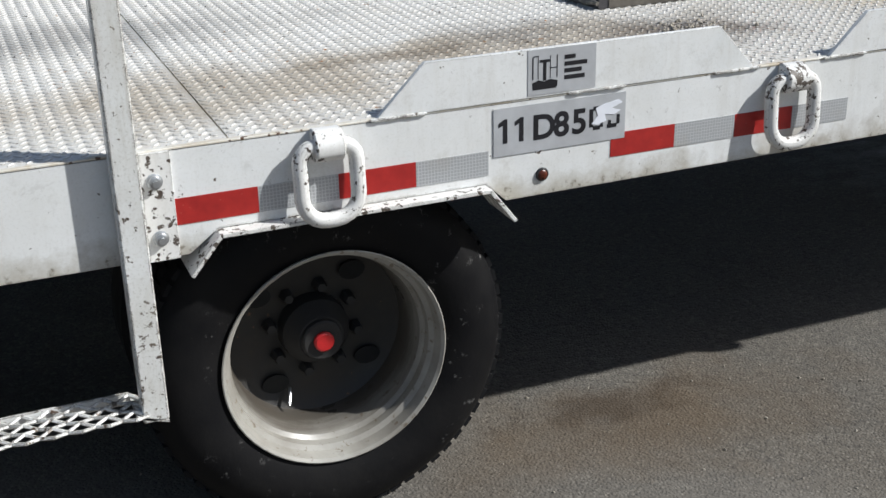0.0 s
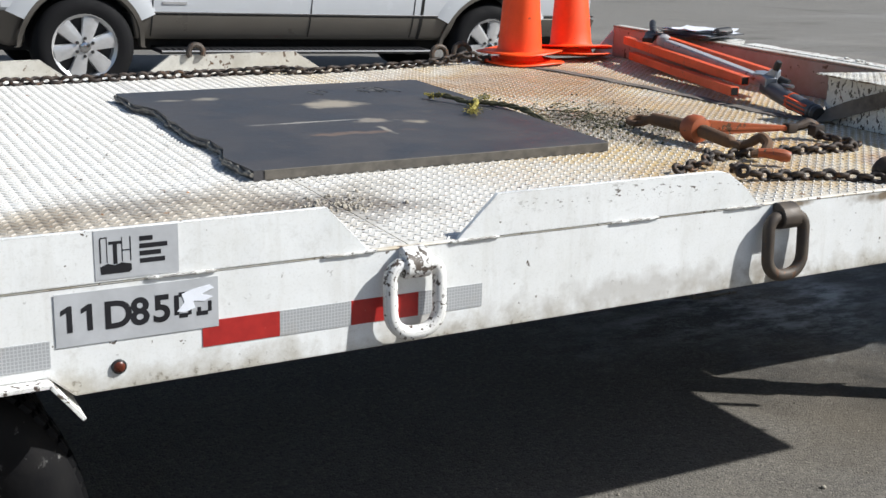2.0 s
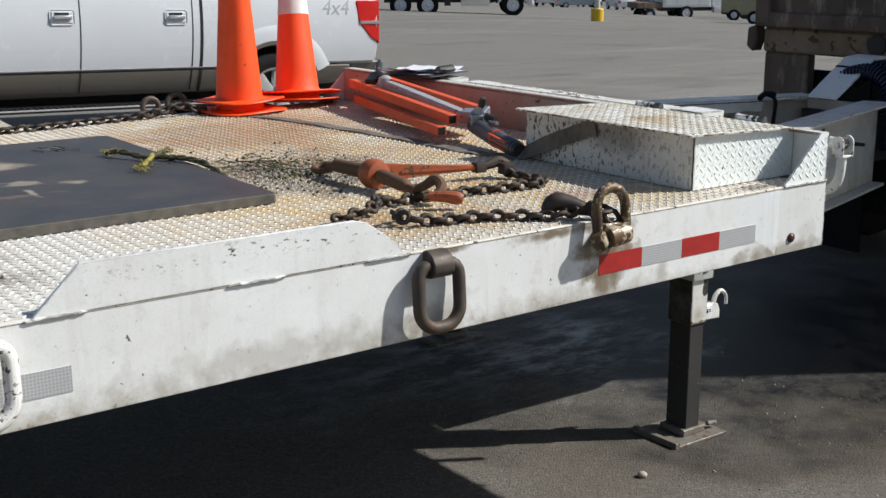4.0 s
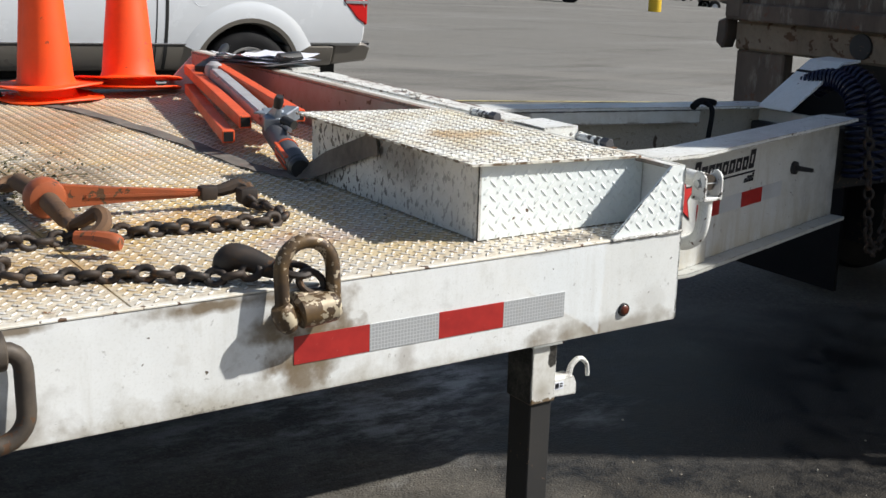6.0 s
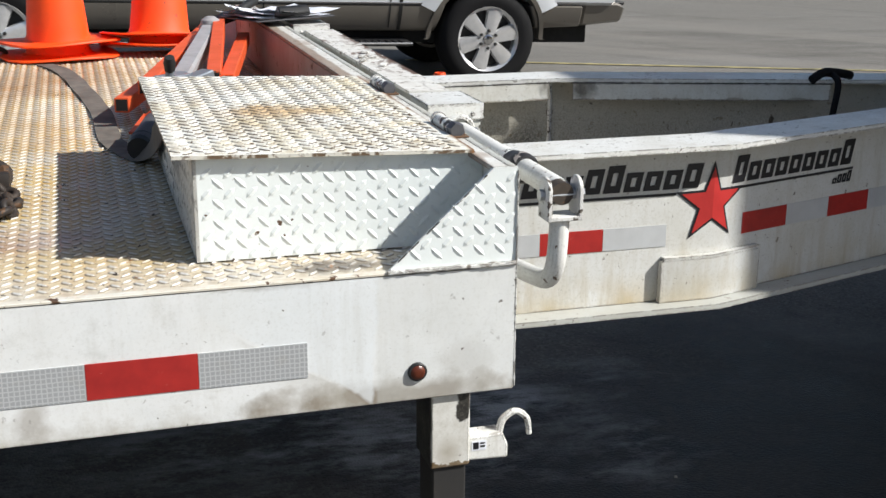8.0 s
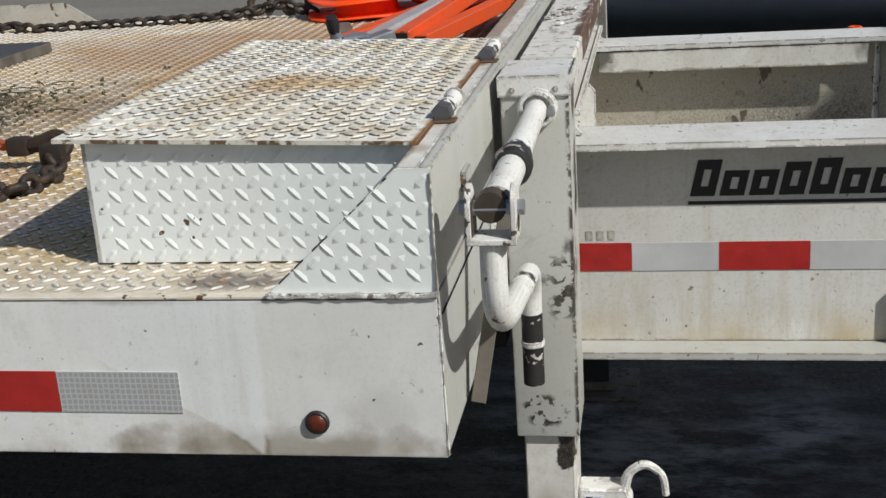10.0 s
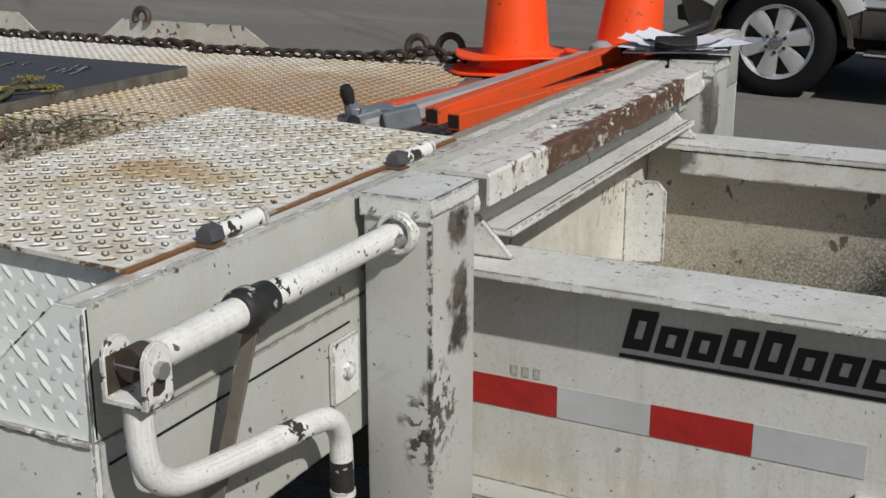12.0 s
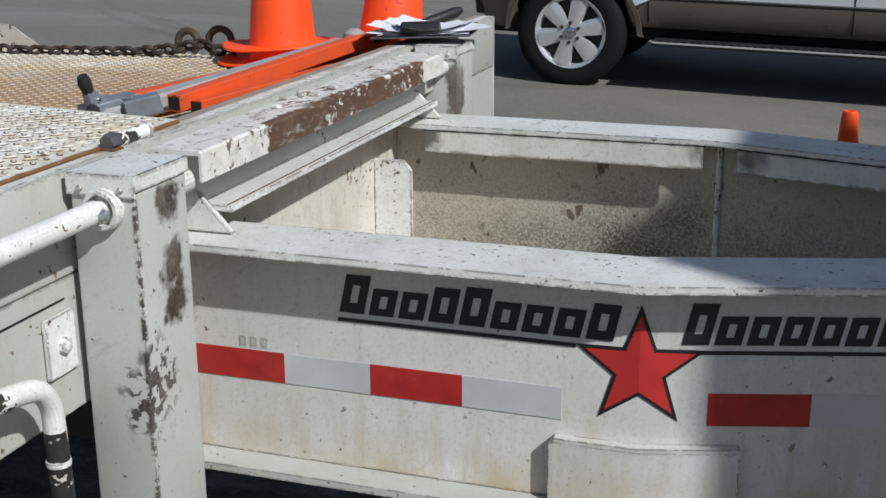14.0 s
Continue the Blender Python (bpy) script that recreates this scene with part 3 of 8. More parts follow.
def side_paint():
    """White rail: grime on the lower edge, grey smears, rust below the turned-up ring."""
    k = Nodes("side_paint")
    n1, n2, n3 = k.noise(2.6, 6, 0.65, stretch=(1, 1, 0.4)), k.noise(14, 6, 0.7), k.noise(70, 4, 0.65)
    c = k.mix(k.step(n1, 0.45, 0.8, 0, 0.3), (0.80, 0.805, 0.80), (0.56, 0.55, 0.52))
    c = k.mix(k.step(k.noise(5.5, 6, 0.7, shift=7), 0.45, 0.72, 0, 0.5), c, (0.71, 0.73, 0.735))
    c = k.mix(k.step(k.noise(22, 5, 0.7, shift=17), 0.58, 0.72, 0, 0.35), c, (0.50, 0.49, 0.46))
    foot = k.math('ADD', k.step(k.axis(2), 0.765, 0.70), k.step(k.math('ADD', n1, n2), 0.75, 1.25, -0.75, 0.35))
    c = k.mix(k.step(foot, 0.15, 0.95, 0, 0.72), c, (0.36, 0.32, 0.25))
    c = k.mix(k.math('MULTIPLY', k.step(foot, 0.70, 0.90), k.step(n3, 0.52, 0.64, 0, 0.8)), c, (0.14, 0.115, 0.085))
    for cx, cz, rx, rz, a in ((-0.85, 0.80, 0.10, 0.085, 1.0), (-0.83, 0.845, 0.075, 0.05, 1.0), (-0.86, 0.74, 0.06, 0.07, 0.9), (-0.80, 0.86, 0.05, 0.035, 0.9), (-0.93, 0.83, 0.05, 0.035, 0.8), (-1.02, 0.885, 0.16, 0.018, 0.95), (-1.34, 0.89, 0.07, 0.012, 0.9), (-0.66, 0.74, 0.03, 0.05, 0.45), (-1.36, 0.74, 0.12, 0.06, 0.4), (-0.17, 0.722, 0.26, 0.028, 0.8), (-0.07, 0.76, 0.05, 0.05, 0.25), (-0.33, 0.896, 0.09, 0.008, 0.9), (-2.34, 0.73, 0.10, 0.05, 0.35), (-1.75, 0.735, 0.5, 0.05, 0.35)):
        c = k.mix(k.math('MULTIPLY', k.blob((cx, 0.0, cz), (rx, 1.0, rz), 0.6, 18, 0.7), a), c, (0.17, 0.12, 0.07))
    wob = k.math('MULTIPLY', k.math('SUBTRACT', k.noise(9, 4, 0.6, shift=3.3), 0.5), 0.05)
    px = k.math('ADD', k.axis(0), wob)
    diag = k.math('ADD', k.math('MULTIPLY', px, 0.66), k.axis(2))
    patch = k.math('MULTIPLY', k.step(px, -0.202, -0.208), k.math('MULTIPLY', k.step(diag, 0.572, 0.578), k.step(px, -0.46, -0.34)))
    c = k.mix(k.math('MULTIPLY', patch, 0.65), c, (0.78, 0.81, 0.83))
    below = k.math('MULTIPLY', k.step(px, -0.40, -0.36), k.math('MULTIPLY', k.step(diag, 0.572, 0.568), k.step(diag, 0.52, 0.566)))
    c = k.mix(k.math('MULTIPLY', below, 0.35), c, (0.40, 0.38, 0.33))
    front = k.math('MULTIPLY', k.step(k.axis(0), -0.204, -0.20), k.step(n2, 0.3, 0.7, 0.15, 0.5))
    c = k.mix(front, c, (0.63, 0.64, 0.62))
    spots = k.math('ADD', k.noise(48, 3, 0.6, shift=1.3), k.step(k.noise(5.5, 3, 0.5, shift=3.1), 0.3, 0.75, -0.1, 0.1))
    c = k.mix(k.step(spots, 0.715, 0.73), c, (0.09, 0.065, 0.05))
    band = k.math('MULTIPLY', k.step(k.axis(0), -2.20, -1.95), k.math('MULTIPLY', k.step(k.axis(2), 0.940, 0.955), k.step(k.axis(2), 0.990, 0.970)))
    band = k.math('MULTIPLY', band, k.step(k.axis(0), -1.45, -1.52))
    c = k.mix(k.math('MULTIPLY', band, k.step(k.noise(62, 4, 0.7, stretch=(0.6, 1, 1.6), shift=27.0), 0.60, 0.63)), c, (0.075, 0.055, 0.042))
    c = k.wear(c, 0.4)
    k.bump(k.noise(7, 3), 0.25, 0.01)
    return k.done(c, k.step(n2, 0.3, 0.7, 0.34, 0.55))


def box_end_paint():
    """White panel peppered with dark nicks, darker under the lid."""
    k = Nodes("box_end_paint")
    n = k.noise(7, 6, 0.65)
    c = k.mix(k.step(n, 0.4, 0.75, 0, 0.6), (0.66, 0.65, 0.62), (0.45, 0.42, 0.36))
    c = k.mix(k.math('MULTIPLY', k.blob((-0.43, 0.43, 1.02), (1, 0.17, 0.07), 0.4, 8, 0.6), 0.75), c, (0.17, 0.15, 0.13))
    nick = k.noise(95, 3, 0.6, stretch=(1, 1, 0.55), shift=2.0)
    y = k.axis(1)
    c = k.mix(k.math('MULTIPLY', k.step(nick, 0.565, 0.595), k.step(y, 0.3, 0.62, 0.45, 1.0)), c, (0.07, 0.06, 0.05))
    return k.done(c, 0.5)


M["boxend"] = box_end_paint()
M["side"] = side_paint()
M["farweb"], M["anglebar"] = far_web(), angle_bar_paint()
M["tyre"], M["rimtop"] = tyre_rubber(), rim_top()
M["tape_pale"] = plain("tape_pale", (0.55, 0.56, 0.57), 0.4, 0.1, vary=0.12, scale=12)
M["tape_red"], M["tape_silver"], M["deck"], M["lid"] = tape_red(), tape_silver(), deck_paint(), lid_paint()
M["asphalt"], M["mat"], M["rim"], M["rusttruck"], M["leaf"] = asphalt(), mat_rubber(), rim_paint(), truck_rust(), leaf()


# ---------------------------------------------------------------- mesh helpers
def part(name, bm, material, parent=None, label="", smooth=35, kind=""):
    """Links a bmesh as one mesh object, under a thing or a part."""
    me = bpy.data.meshes.new(name)
    bmesh.ops.recalc_face_normals(bm, faces=bm.faces)
    bm.to_mesh(me)
    bm.free()
    if smooth:
        me.shade_smooth()
        me.set_sharp_from_angle(angle=radians(smooth))
    me.materials.append(M[material])
    ob = new(name, me)
    ob.parent = parent
    return tagged(ob, label, kind=kind)


def thing(name, label, category, group="", m=None):
    ob = new(name)
    ob.empty_display_size = 0.1
    if m is not None:
        ob.matrix_basis = m
    return tagged(ob, label, category, group)


def B():
    return bmesh.new()


def box(bm, x0, x1, y0, y1, z0, z1, bev=0.0, m=None, seg=1):
    geo = bmesh.ops.create_cube(bm, size=1.0)["verts"]
    t = Matrix.Translation(((x0 + x1) / 2, (y0 + y1) / 2, (z0 + z1) / 2)) @ Matrix.Diagonal((abs(x1 - x0), abs(y1 - y0), abs(z1 - z0), 1))
    bmesh.ops.transform(bm, matrix=(m @ t) if m is not None else t, verts=geo)
    if bev:
        edges = list({e for v in geo for e in v.link_edges})
        bmesh.ops.bevel(bm, geom=edges, offset=bev, segments=seg, affect='EDGES', profile=0.6)
    return bm


def prism(bm, pts, axis, a, b, bev=0.0, m=None):
    """A polygon in the two other axes (in order x, y, z), drawn out along an axis from a to b."""
    def p3(p, d):
        v = {'x': (d, p[0], p[1]), 'y': (p[0], d, p[1]), 'z': (p[0], p[1], d)}[axis]
        return m @ Vector(v) if m is not None else Vector(v)
    lo, hi = [bm.verts.new(p3(p, a)) for p in pts], [bm.verts.new(p3(p, b)) for p in pts]
    n = len(pts)
    faces = [bm.faces.new(lo[::-1]), bm.faces.new(hi)]
    for i in range(n):
        faces.append(bm.faces.new((lo[i], lo[(i + 1) % n], hi[(i + 1) % n], hi[i])))
    if bev:
        bmesh.ops.bevel(bm, geom=list({e for f in faces for e in f.edges}), offset=bev, segments=1, affect='EDGES')
    return bm


def tube(bm, pts, r, seg=10, closed=False, m=None, caps=True):
    """A round bar along a line of points; r may be one radius or one for each point."""
    pts = [Vector(p) for p in pts]
    if m is not None:
        pts = [m @ p for p in pts]
    n = len(pts)
    rr = r if isinstance(r, (list, tuple)) else [r] * n
    rings, up = [], None
    for i, p in enumerate(pts):
        a = pts[i - 1] if (i or closed) else p
        b = pts[(i + 1) % n] if (i < n - 1 or closed) else p
        d = (b - a).normalized()
        if up is None:
            up = d.orthogonal().normalized()
        up = (up - d * up.dot(d)).normalized()
        side = d.cross(up)
        rings.append([bm.verts.new(p + rr[i] * (math.cos(t) * up + math.sin(t) * side)) for t in (2 * math.pi * k / seg for k in range(seg))])
    for i in range(n if closed else n - 1):
        A, C = rings[i], rings[(i + 1) % n]
        off = 0
        if closed and i == n - 1:
            off = min(range(seg), key=lambda o: sum((A[k].co - C[(k + o) % seg].co).length for k in range(0, seg, 3)))
        for k in range(seg):
            bm.faces.new((A[k], A[(k + 1) % seg], C[(k + 1 + off) % seg], C[(k + off) % seg]))
    if caps and not closed:
        bm.faces.new(rings[0][::-1])
        bm.faces.new(rings[-1])
    return bm


def lathe(bm, prof, seg=32, m=None, closed=False, caps=True):
    """A profile of (radius, height) turned round z, then placed by m."""
    rings = []
    for r, h in prof:
        ring = []
        for k in range(seg):
            t = 2 * math.pi * k / seg
            v = Vector((r * math.cos(t), r * math.sin(t), h))
            ring.append(bm.verts.new(m @ v if m is not None else v))
        rings.append(ring)
    n = len(rings)
    for i in range(n if closed else n - 1):
        A, C = rings[i], rings[(i + 1) % n]
        for k in range(seg):
            bm.faces.new((A[k], A[(k + 1) % seg], C[(k + 1) % seg], C[k]))
    if not closed and caps:
        for ring in (rings[0], rings[-1]):
            bm.faces.new(ring)
    return bm


def arc(cx, cz, r, a0, a1, n):
    return [(cx + r * math.cos(radians(a0 + (a1 - a0) * i / n)), cz + r * math.sin(radians(a0 + (a1 - a0) * i / n))) for i in range(n + 1)]


def smooth_line(pts, n=6, closed=False):
    """More points between the given ones, on a rounded line."""
    pts = [Vector(p) for p in pts]
    out, c = [], len(pts)
    for i in range(c if closed else c - 1):
        p0 = pts[i - 1] if (i or closed) else pts[0]
        p1, p2 = pts[i], pts[(i + 1) % c]
        p3 = pts[(i + 2) % c] if (i + 2 < c or closed) else p2
        for k in range(n):
            t = k / n
            out.append(0.5 * ((2 * p1) + (p2 - p0) * t + (2 * p0 - 5 * p1 + 4 * p2 - p3) * t * t + (3 * p1 - p0 - 3 * p2 + p3) * t ** 3))
    if not closed:
        out.append(pts[-1])
    return out


def text_mesh(body, size, m, depth=0.0004, spacing=1.0, shear=0.0, fat=0.0):
    """Flat raised lettering in the built-in font, as a bmesh."""
    cu = bpy.data.curves.new("lettering", 'FONT')
    cu.body, cu.size, cu.extrude, cu.space_character, cu.shear, cu.resolution_u, cu.offset = body, size, depth, spacing, shear, 4, fat
    ob = bpy.data.objects.new("lettering", cu)
    scene.collection.objects.link(ob)
    me = bpy.data.meshes.new_from_object(ob.evaluated_get(bpy.context.evaluated_depsgraph_get()))
    bm = bmesh.new()
    bm.from_mesh(me)
    bpy.data.objects.remove(ob)
    bpy.data.curves.remove(cu)
    bpy.data.meshes.remove(me)
    bmesh.ops.transform(bm, matrix=m, verts=bm.verts)
    return bm


def tread(name, corner, u, v, size, material, parent, keep=None, step=(0.040, 0.030), lug=(0.027, 0.0085, 0.0022), thick=0.006, label="", phase=0.0, rise=0.0, kind=""):
    """A sheet of tread plate: a flat plate from corner along u and v with a raised lug at every place of the pattern."""
    c, u, v = Vector(corner), Vector(u).normalized(), Vector(v).normalized()
    w = u.cross(v)
    verts, faces = [], []
    if keep is None:
        outline = [(0, 0), (size[0], 0), size, (0, size[1])]
    else:
        outline = keep
    for h in (-thick, 0.0):
        verts += [c + u * a + v * b + w * h for a, b in outline]
    n = len(outline)
    faces += [tuple(range(n))[::-1], tuple(range(n, 2 * n))]
    faces += [(i, (i + 1) % n, n + (i + 1) % n, n + i) for i in range(n)]

    def inside(a, b):
        for i in range(n):
            (x0, y0), (x1, y1) = outline[i], outline[(i + 1) % n]
            if (x1 - x0) * (b - y0) - (y1 - y0) * (a - x0) < 0.007 * math.hypot(x1 - x0, y1 - y0):
                return False
        return True
    L, Wd, H = lug
    shape = [(L / 2, 0, 0), (L / 4.5, Wd / 2, 0), (-L / 4.5, Wd / 2, 0), (-L / 2, 0, 0), (-L / 4.5, -Wd / 2, 0), (L / 4.5, -Wd / 2, 0), (L / 4.4, 0, H), (-L / 4.4, 0, H)]
    fs = [(0, 1, 6), (1, 2, 7, 6), (2, 3, 7), (3, 4, 7), (4, 5, 6, 7), (5, 0, 6)]
    su, sv = step
    rows, cols = int(size[1] / sv) + 2, int(size[0] / (su / 2)) + 2
    for j in range(-1, rows):
        for i in range(-2, cols):
            a, b = (i + 0.5) * su / 2 + phase, (j + 0.5) * sv + (0.0 if i % 2 else sv * 0.5) + rise
            if not inside(a, b):
                continue
            s = 0.7071 if i % 2 else -0.7071
            base = len(verts)
            for p, q, h in shape:
                verts.append(c + u * (a + 0.7071 * p - s * q) + v * (b + s * p + 0.7071 * q) + w * h)
            faces += [tuple(base + t for t in f) for f in fs]
    me = bpy.data.meshes.new(name)
    me.from_pydata([tuple(p) for p in verts], [], faces)
    me.materials.append(M[material])
    ob = new(name, me)
    ob.parent = parent
    return tagged(ob, label, kind=kind)

# ---------------------------------------------------------------- ground
DECK, WID = 0.898, 2.50          # deck height and trailer width
NW = 2.43                        # the gooseneck mirrors about half of this


def ground_z(x, y):
    """The lot falls gently towards the trailer's front, a little more steeply farther off."""
    dx = max(-7.0 - x, 0, x - 2.6)
    dy = max(-y - 0.5, 0, y - 2.5)
    s = min(1.0, max(0.0, math.hypot(dx, dy) / 6.0))
    s = s * s * (3 - 2 * s)
    far = max(0.0, min(x, 110.0) - 30.0)
    near = -0.060 - 0.018 * max(-12, min(x, 12))
    return (1 - s) * near + s * (-0.155 - 0.034 * max(-60, min(x, 110)) - 0.021 * far - 0.01 * max(0.0, min(x, 400) - 110))


def build_ground():
    def steps(a, b, fine):
        out, d = [a], fine
        while out[-1] < b:
            out.append(min(b, out[-1] + d))
            d *= 1.22
        return out
    xs = sorted({-v for v in steps(0, 320, 0.8)} | set(steps(0, 420, 0.8)))
    ys = sorted({-v for v in steps(0, 200, 0.8)} | set(steps(0, 420, 0.8)))
    verts = [(x, y, ground_z(x, y)) for y in ys for x in xs]
    n = len(xs)
    faces = [(j * n + i, j * n + i + 1, (j + 1) * n + i + 1, (j + 1) * n + i) for j in range(len(ys) - 1) for i in range(n - 1)]
    me = bpy.data.meshes.new("ground")
    me.from_pydata(verts, [], faces)
    me.shade_smooth()
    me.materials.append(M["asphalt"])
    tagged(new("ground", me), "weathered grey-brown asphalt lot with stains and grit", "ground", kind="structure")


build_ground()

# ---------------------------------------------------------------- trailer
trailer = thing("gooseneck_trailer", "white painted flatbed gooseneck trailer with worn tread plate deck", "trailer")


def side_beam():
    """Near side rail: an upright plate with a cut-out over the wheel, and its inward flanges."""
    outline = [(-6.4, 0.70), (-3.663, 0.695), (-3.61, 0.738), (-3.074, 0.738), (-3.03, 0.695), (0.0, 0.71), (0.0, DECK), (-6.4, DECK)]
    bm = prism(B(), outline, 'y', 0.0, 0.010, 0.0015)
    part("side_beam", bm, "side", trailer, "white painted steel side rail with grimy lower edge")
    bm = box(B(), -6.4, -3.70, 0.012, 0.075, 0.70, 0.709)
    box(bm, -3.03, -0.002, 0.012, 0.075, 0.709, 0.718)
    part("lower_flange", bm, "side", trailer)
    # bent strip that edges the wheel cut-out
    line = [(-3.672, 0.664), (-3.612, 0.735), (-3.074, 0.735), (-3.018, 0.662)]
    bm = B()
    for (xa, za), (xb, zb) in zip(line, line[1:]):
        d = Vector((xb - xa, 0, zb - za))
        n = Vector((-d.z, 0, d.x)).normalized() * 0.008
        pts = [(xa, za), (xb, zb), (xb - n.x, zb - n.z), (xa - n.x, za - n.z)]
        prism(bm, pts, 'y', -0.030, 0.09, 0.001)
    part("wheel_flange", bm, "chipped", trailer, "bent white steel strip over the wheel")
    # far rail
    bm = box(B(), -6.4, 0.0, WID - 0.010, WID, 0.70, DECK, 0.0015)
    part("side_beam", bm, "side", trailer)
    # bolted splice plate with two bolts
    sp = part("splice_plate", box(B(), -3.737, -3.682, -0.007, 0.0, 0.694, 0.897, 0.001), "chipped", trailer)
    for z in (0.845, 0.738):
        m = Matrix.Translation((-3.714, -0.007, z)) @ Matrix.Rotation(radians(90), 4, 'X')
        bm = lathe(B(), [(0.0, 0.0), (0.015, 0.0), (0.015, 0.0025), (0.0118, 0.004), (0.0118, 0.011), (0.0095, 0.0125), (0.006, 0.0125), (0.006, 0.018), (0.0, 0.018)][1:-1], 12, m)
        part("bolt", bm, "zinc", sp)


side_beam()


def deck_plates():
    seams = [-6.4, -4.78, -3.572, -2.362, -1.152, -0.058]
    for a, b in zip(seams, seams[1:]):
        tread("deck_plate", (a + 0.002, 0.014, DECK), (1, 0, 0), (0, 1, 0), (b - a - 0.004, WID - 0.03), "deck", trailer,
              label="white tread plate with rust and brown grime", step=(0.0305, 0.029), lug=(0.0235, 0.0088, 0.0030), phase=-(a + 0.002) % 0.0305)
    part("deck_edge", box(B(), -6.4, -0.058, 0.0, 0.0135, DECK - 0.004, DECK + 0.002, 0.001), "deckedge", trailer)
    part("under_frame", box(B(), -6.35, -0.06, 0.08, WID - 0.08, 0.80, DECK - 0.012), "blacksteel", trailer, "dark underside of the deck")
    bm = B()
    for y in (0.72, WID - 0.72):
        box(bm, -6.3, -0.02, y - 0.05, y + 0.05, 0.56, 0.80)
    part("main_rail", bm, "blacksteel", trailer)


deck_plates()


def stake_plates():
    """Upright plates with sloped ends that stand along both edges."""
    for y0, y1 in ((0.0, 0.009), (WID - 0.009, WID)):
        for a, b, c, d, h in ((-3.296, -3.198, -2.547, -2.455, 0.996), (-2.262, -2.168, -1.563, -1.455, 0.990), (-4.42, -4.32, -3.68, -3.58, 0.996)):
            if y0 == 0.0 and a < -4:
                continue
            if y0 > 0:
                a, b, c, d, h = a + 0.05, b + 0.05, c - 0.05, d - 0.05, 0.968
            pts = [(a, DECK + 0.002), (d, DECK + 0.002), (c, h), (b, h)]
            if abs(c + 1.563) < 0.01:
                pts = [(a, DECK + 0.002), (d, DECK + 0.002), (d - 0.03, 0.93), (d - 0.045, 0.945), (c + 0.01, 0.982), (c - 0.02, h), (b, h)]
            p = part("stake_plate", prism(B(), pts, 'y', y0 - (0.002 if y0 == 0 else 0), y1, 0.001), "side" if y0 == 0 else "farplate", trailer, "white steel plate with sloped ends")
            if y0 == 0.0:
                for xs, xe in ((a - 0.015, a + 0.10), ((a + d) / 2 - 0.02, (a + d) / 2 + 0.11), (d - 0.10, d + 0.015)):
                    n = 16
                    line = [(xs + (xe - xs) * i / n, -0.003, DECK + 0.001 + random.uniform(-0.0012, 0.0012)) for i in range(n + 1)]
                    rr = [0.0030 * (0.55 if i in (0, n) else random.uniform(0.8, 1.25)) for i in range(n + 1)]
                    part("weld_bead", tube(B(), line, rr, 7), "flange", p)


stake_plates()


def d_ring(x, material, label, lean=4.0):
    """A forged ring hanging from its bent bracket on the rail."""
    w, h, c, r, top = 0.0545, 0.142, 0.046, 0.0148, 0.872
    prof = [(0, 0.901), (-0.018, 0.902), (-0.036, 0.893), (-0.047, 0.876), (-0.047, 0.858), (-0.036, 0.845), (-0.022, 0.841), (0, 0.842)]
    br = part("ring_bracket", prism(B(), prof, 'x', x - 0.026, x + 0.030, 0.003), material, trailer, label + " bracket")
    loop = arc(w - 0.03, -0.03, 0.03, 90, 0, 4)[1:] + [(w, -0.06)] + arc(w - c, -h + c, c, 0, -90, 6) + arc(-w + c, -h + c, c, -90, -180, 6) + [(-w, -0.06)] + arc(-w + 0.03, -0.03, 0.03, 180, 90, 4)[:-1] + [(-w + 0.034, 0.0), (0, 0.002), (w - 0.034, 0.0)]
    s, q = math.sin(radians(lean)), math.cos(radians(lean))
    pts = [(x + a, -0.024 + b * s, top + b * q) for a, b in loop]
    part("ring", tube(B(), pts, r, 12, closed=True), material, br, label)


d_ring(-3.402, "chipped", "white chipped D ring")
d_ring(-2.368, "chipped", "white chipped D ring")
d_ring(-1.385, "darkring", "dark bare steel D ring")


def raised_ring(x):
    """The ring that is turned up over the deck edge, in a thick scraped barrel."""
    bm = tube(B(), [(x - 0.026, -0.030, 0.861), (x - 0.022, -0.030, 0.862), (x + 0.004, -0.030, 0.864), (x + 0.040, -0.030, 0.867), (x + 0.047, -0.030, 0.868)], [0.021, 0.0265, 0.0275, 0.0265, 0.021], 18)
    box(bm, x - 0.026, x + 0.042, -0.028, 0.0, 0.842, 0.893, 0.003)
    br = part("ring_bracket", bm, "barrel", trailer, "dark brown ring barrel worn to bright cream")
    part("knuckle", tube(B(), [(x - 0.060, -0.034, 0.880), (x - 0.056, -0.034, 0.872), (x - 0.046, -0.034, 0.848), (x - 0.040, -0.034, 0.838)], [0.015, 0.0195, 0.0195, 0.014], 14), "barrel", br, "worn knuckle of the ring")
    w, h, c = 0.0475, 0.112, 0.047
    loop = [(-w, -0.004), (-w, h - c)] + arc(-w + c, h - c, c, 180, 90, 8)[1:] + arc(w - c, h - c, c, 90, 0, 8) + [(w, -0.004), (w - 0.012, -0.010), (0, -0.010), (-w + 0.012, -0.010)]
    part("ring", tube(B(), [(x - 0.004 + a, -0.028 + b * 0.10, 0.868 + b) for a, b in loop], 0.0128, 14, closed=True), "goldring", br, "worn rust-brown ring turned up over the deck")


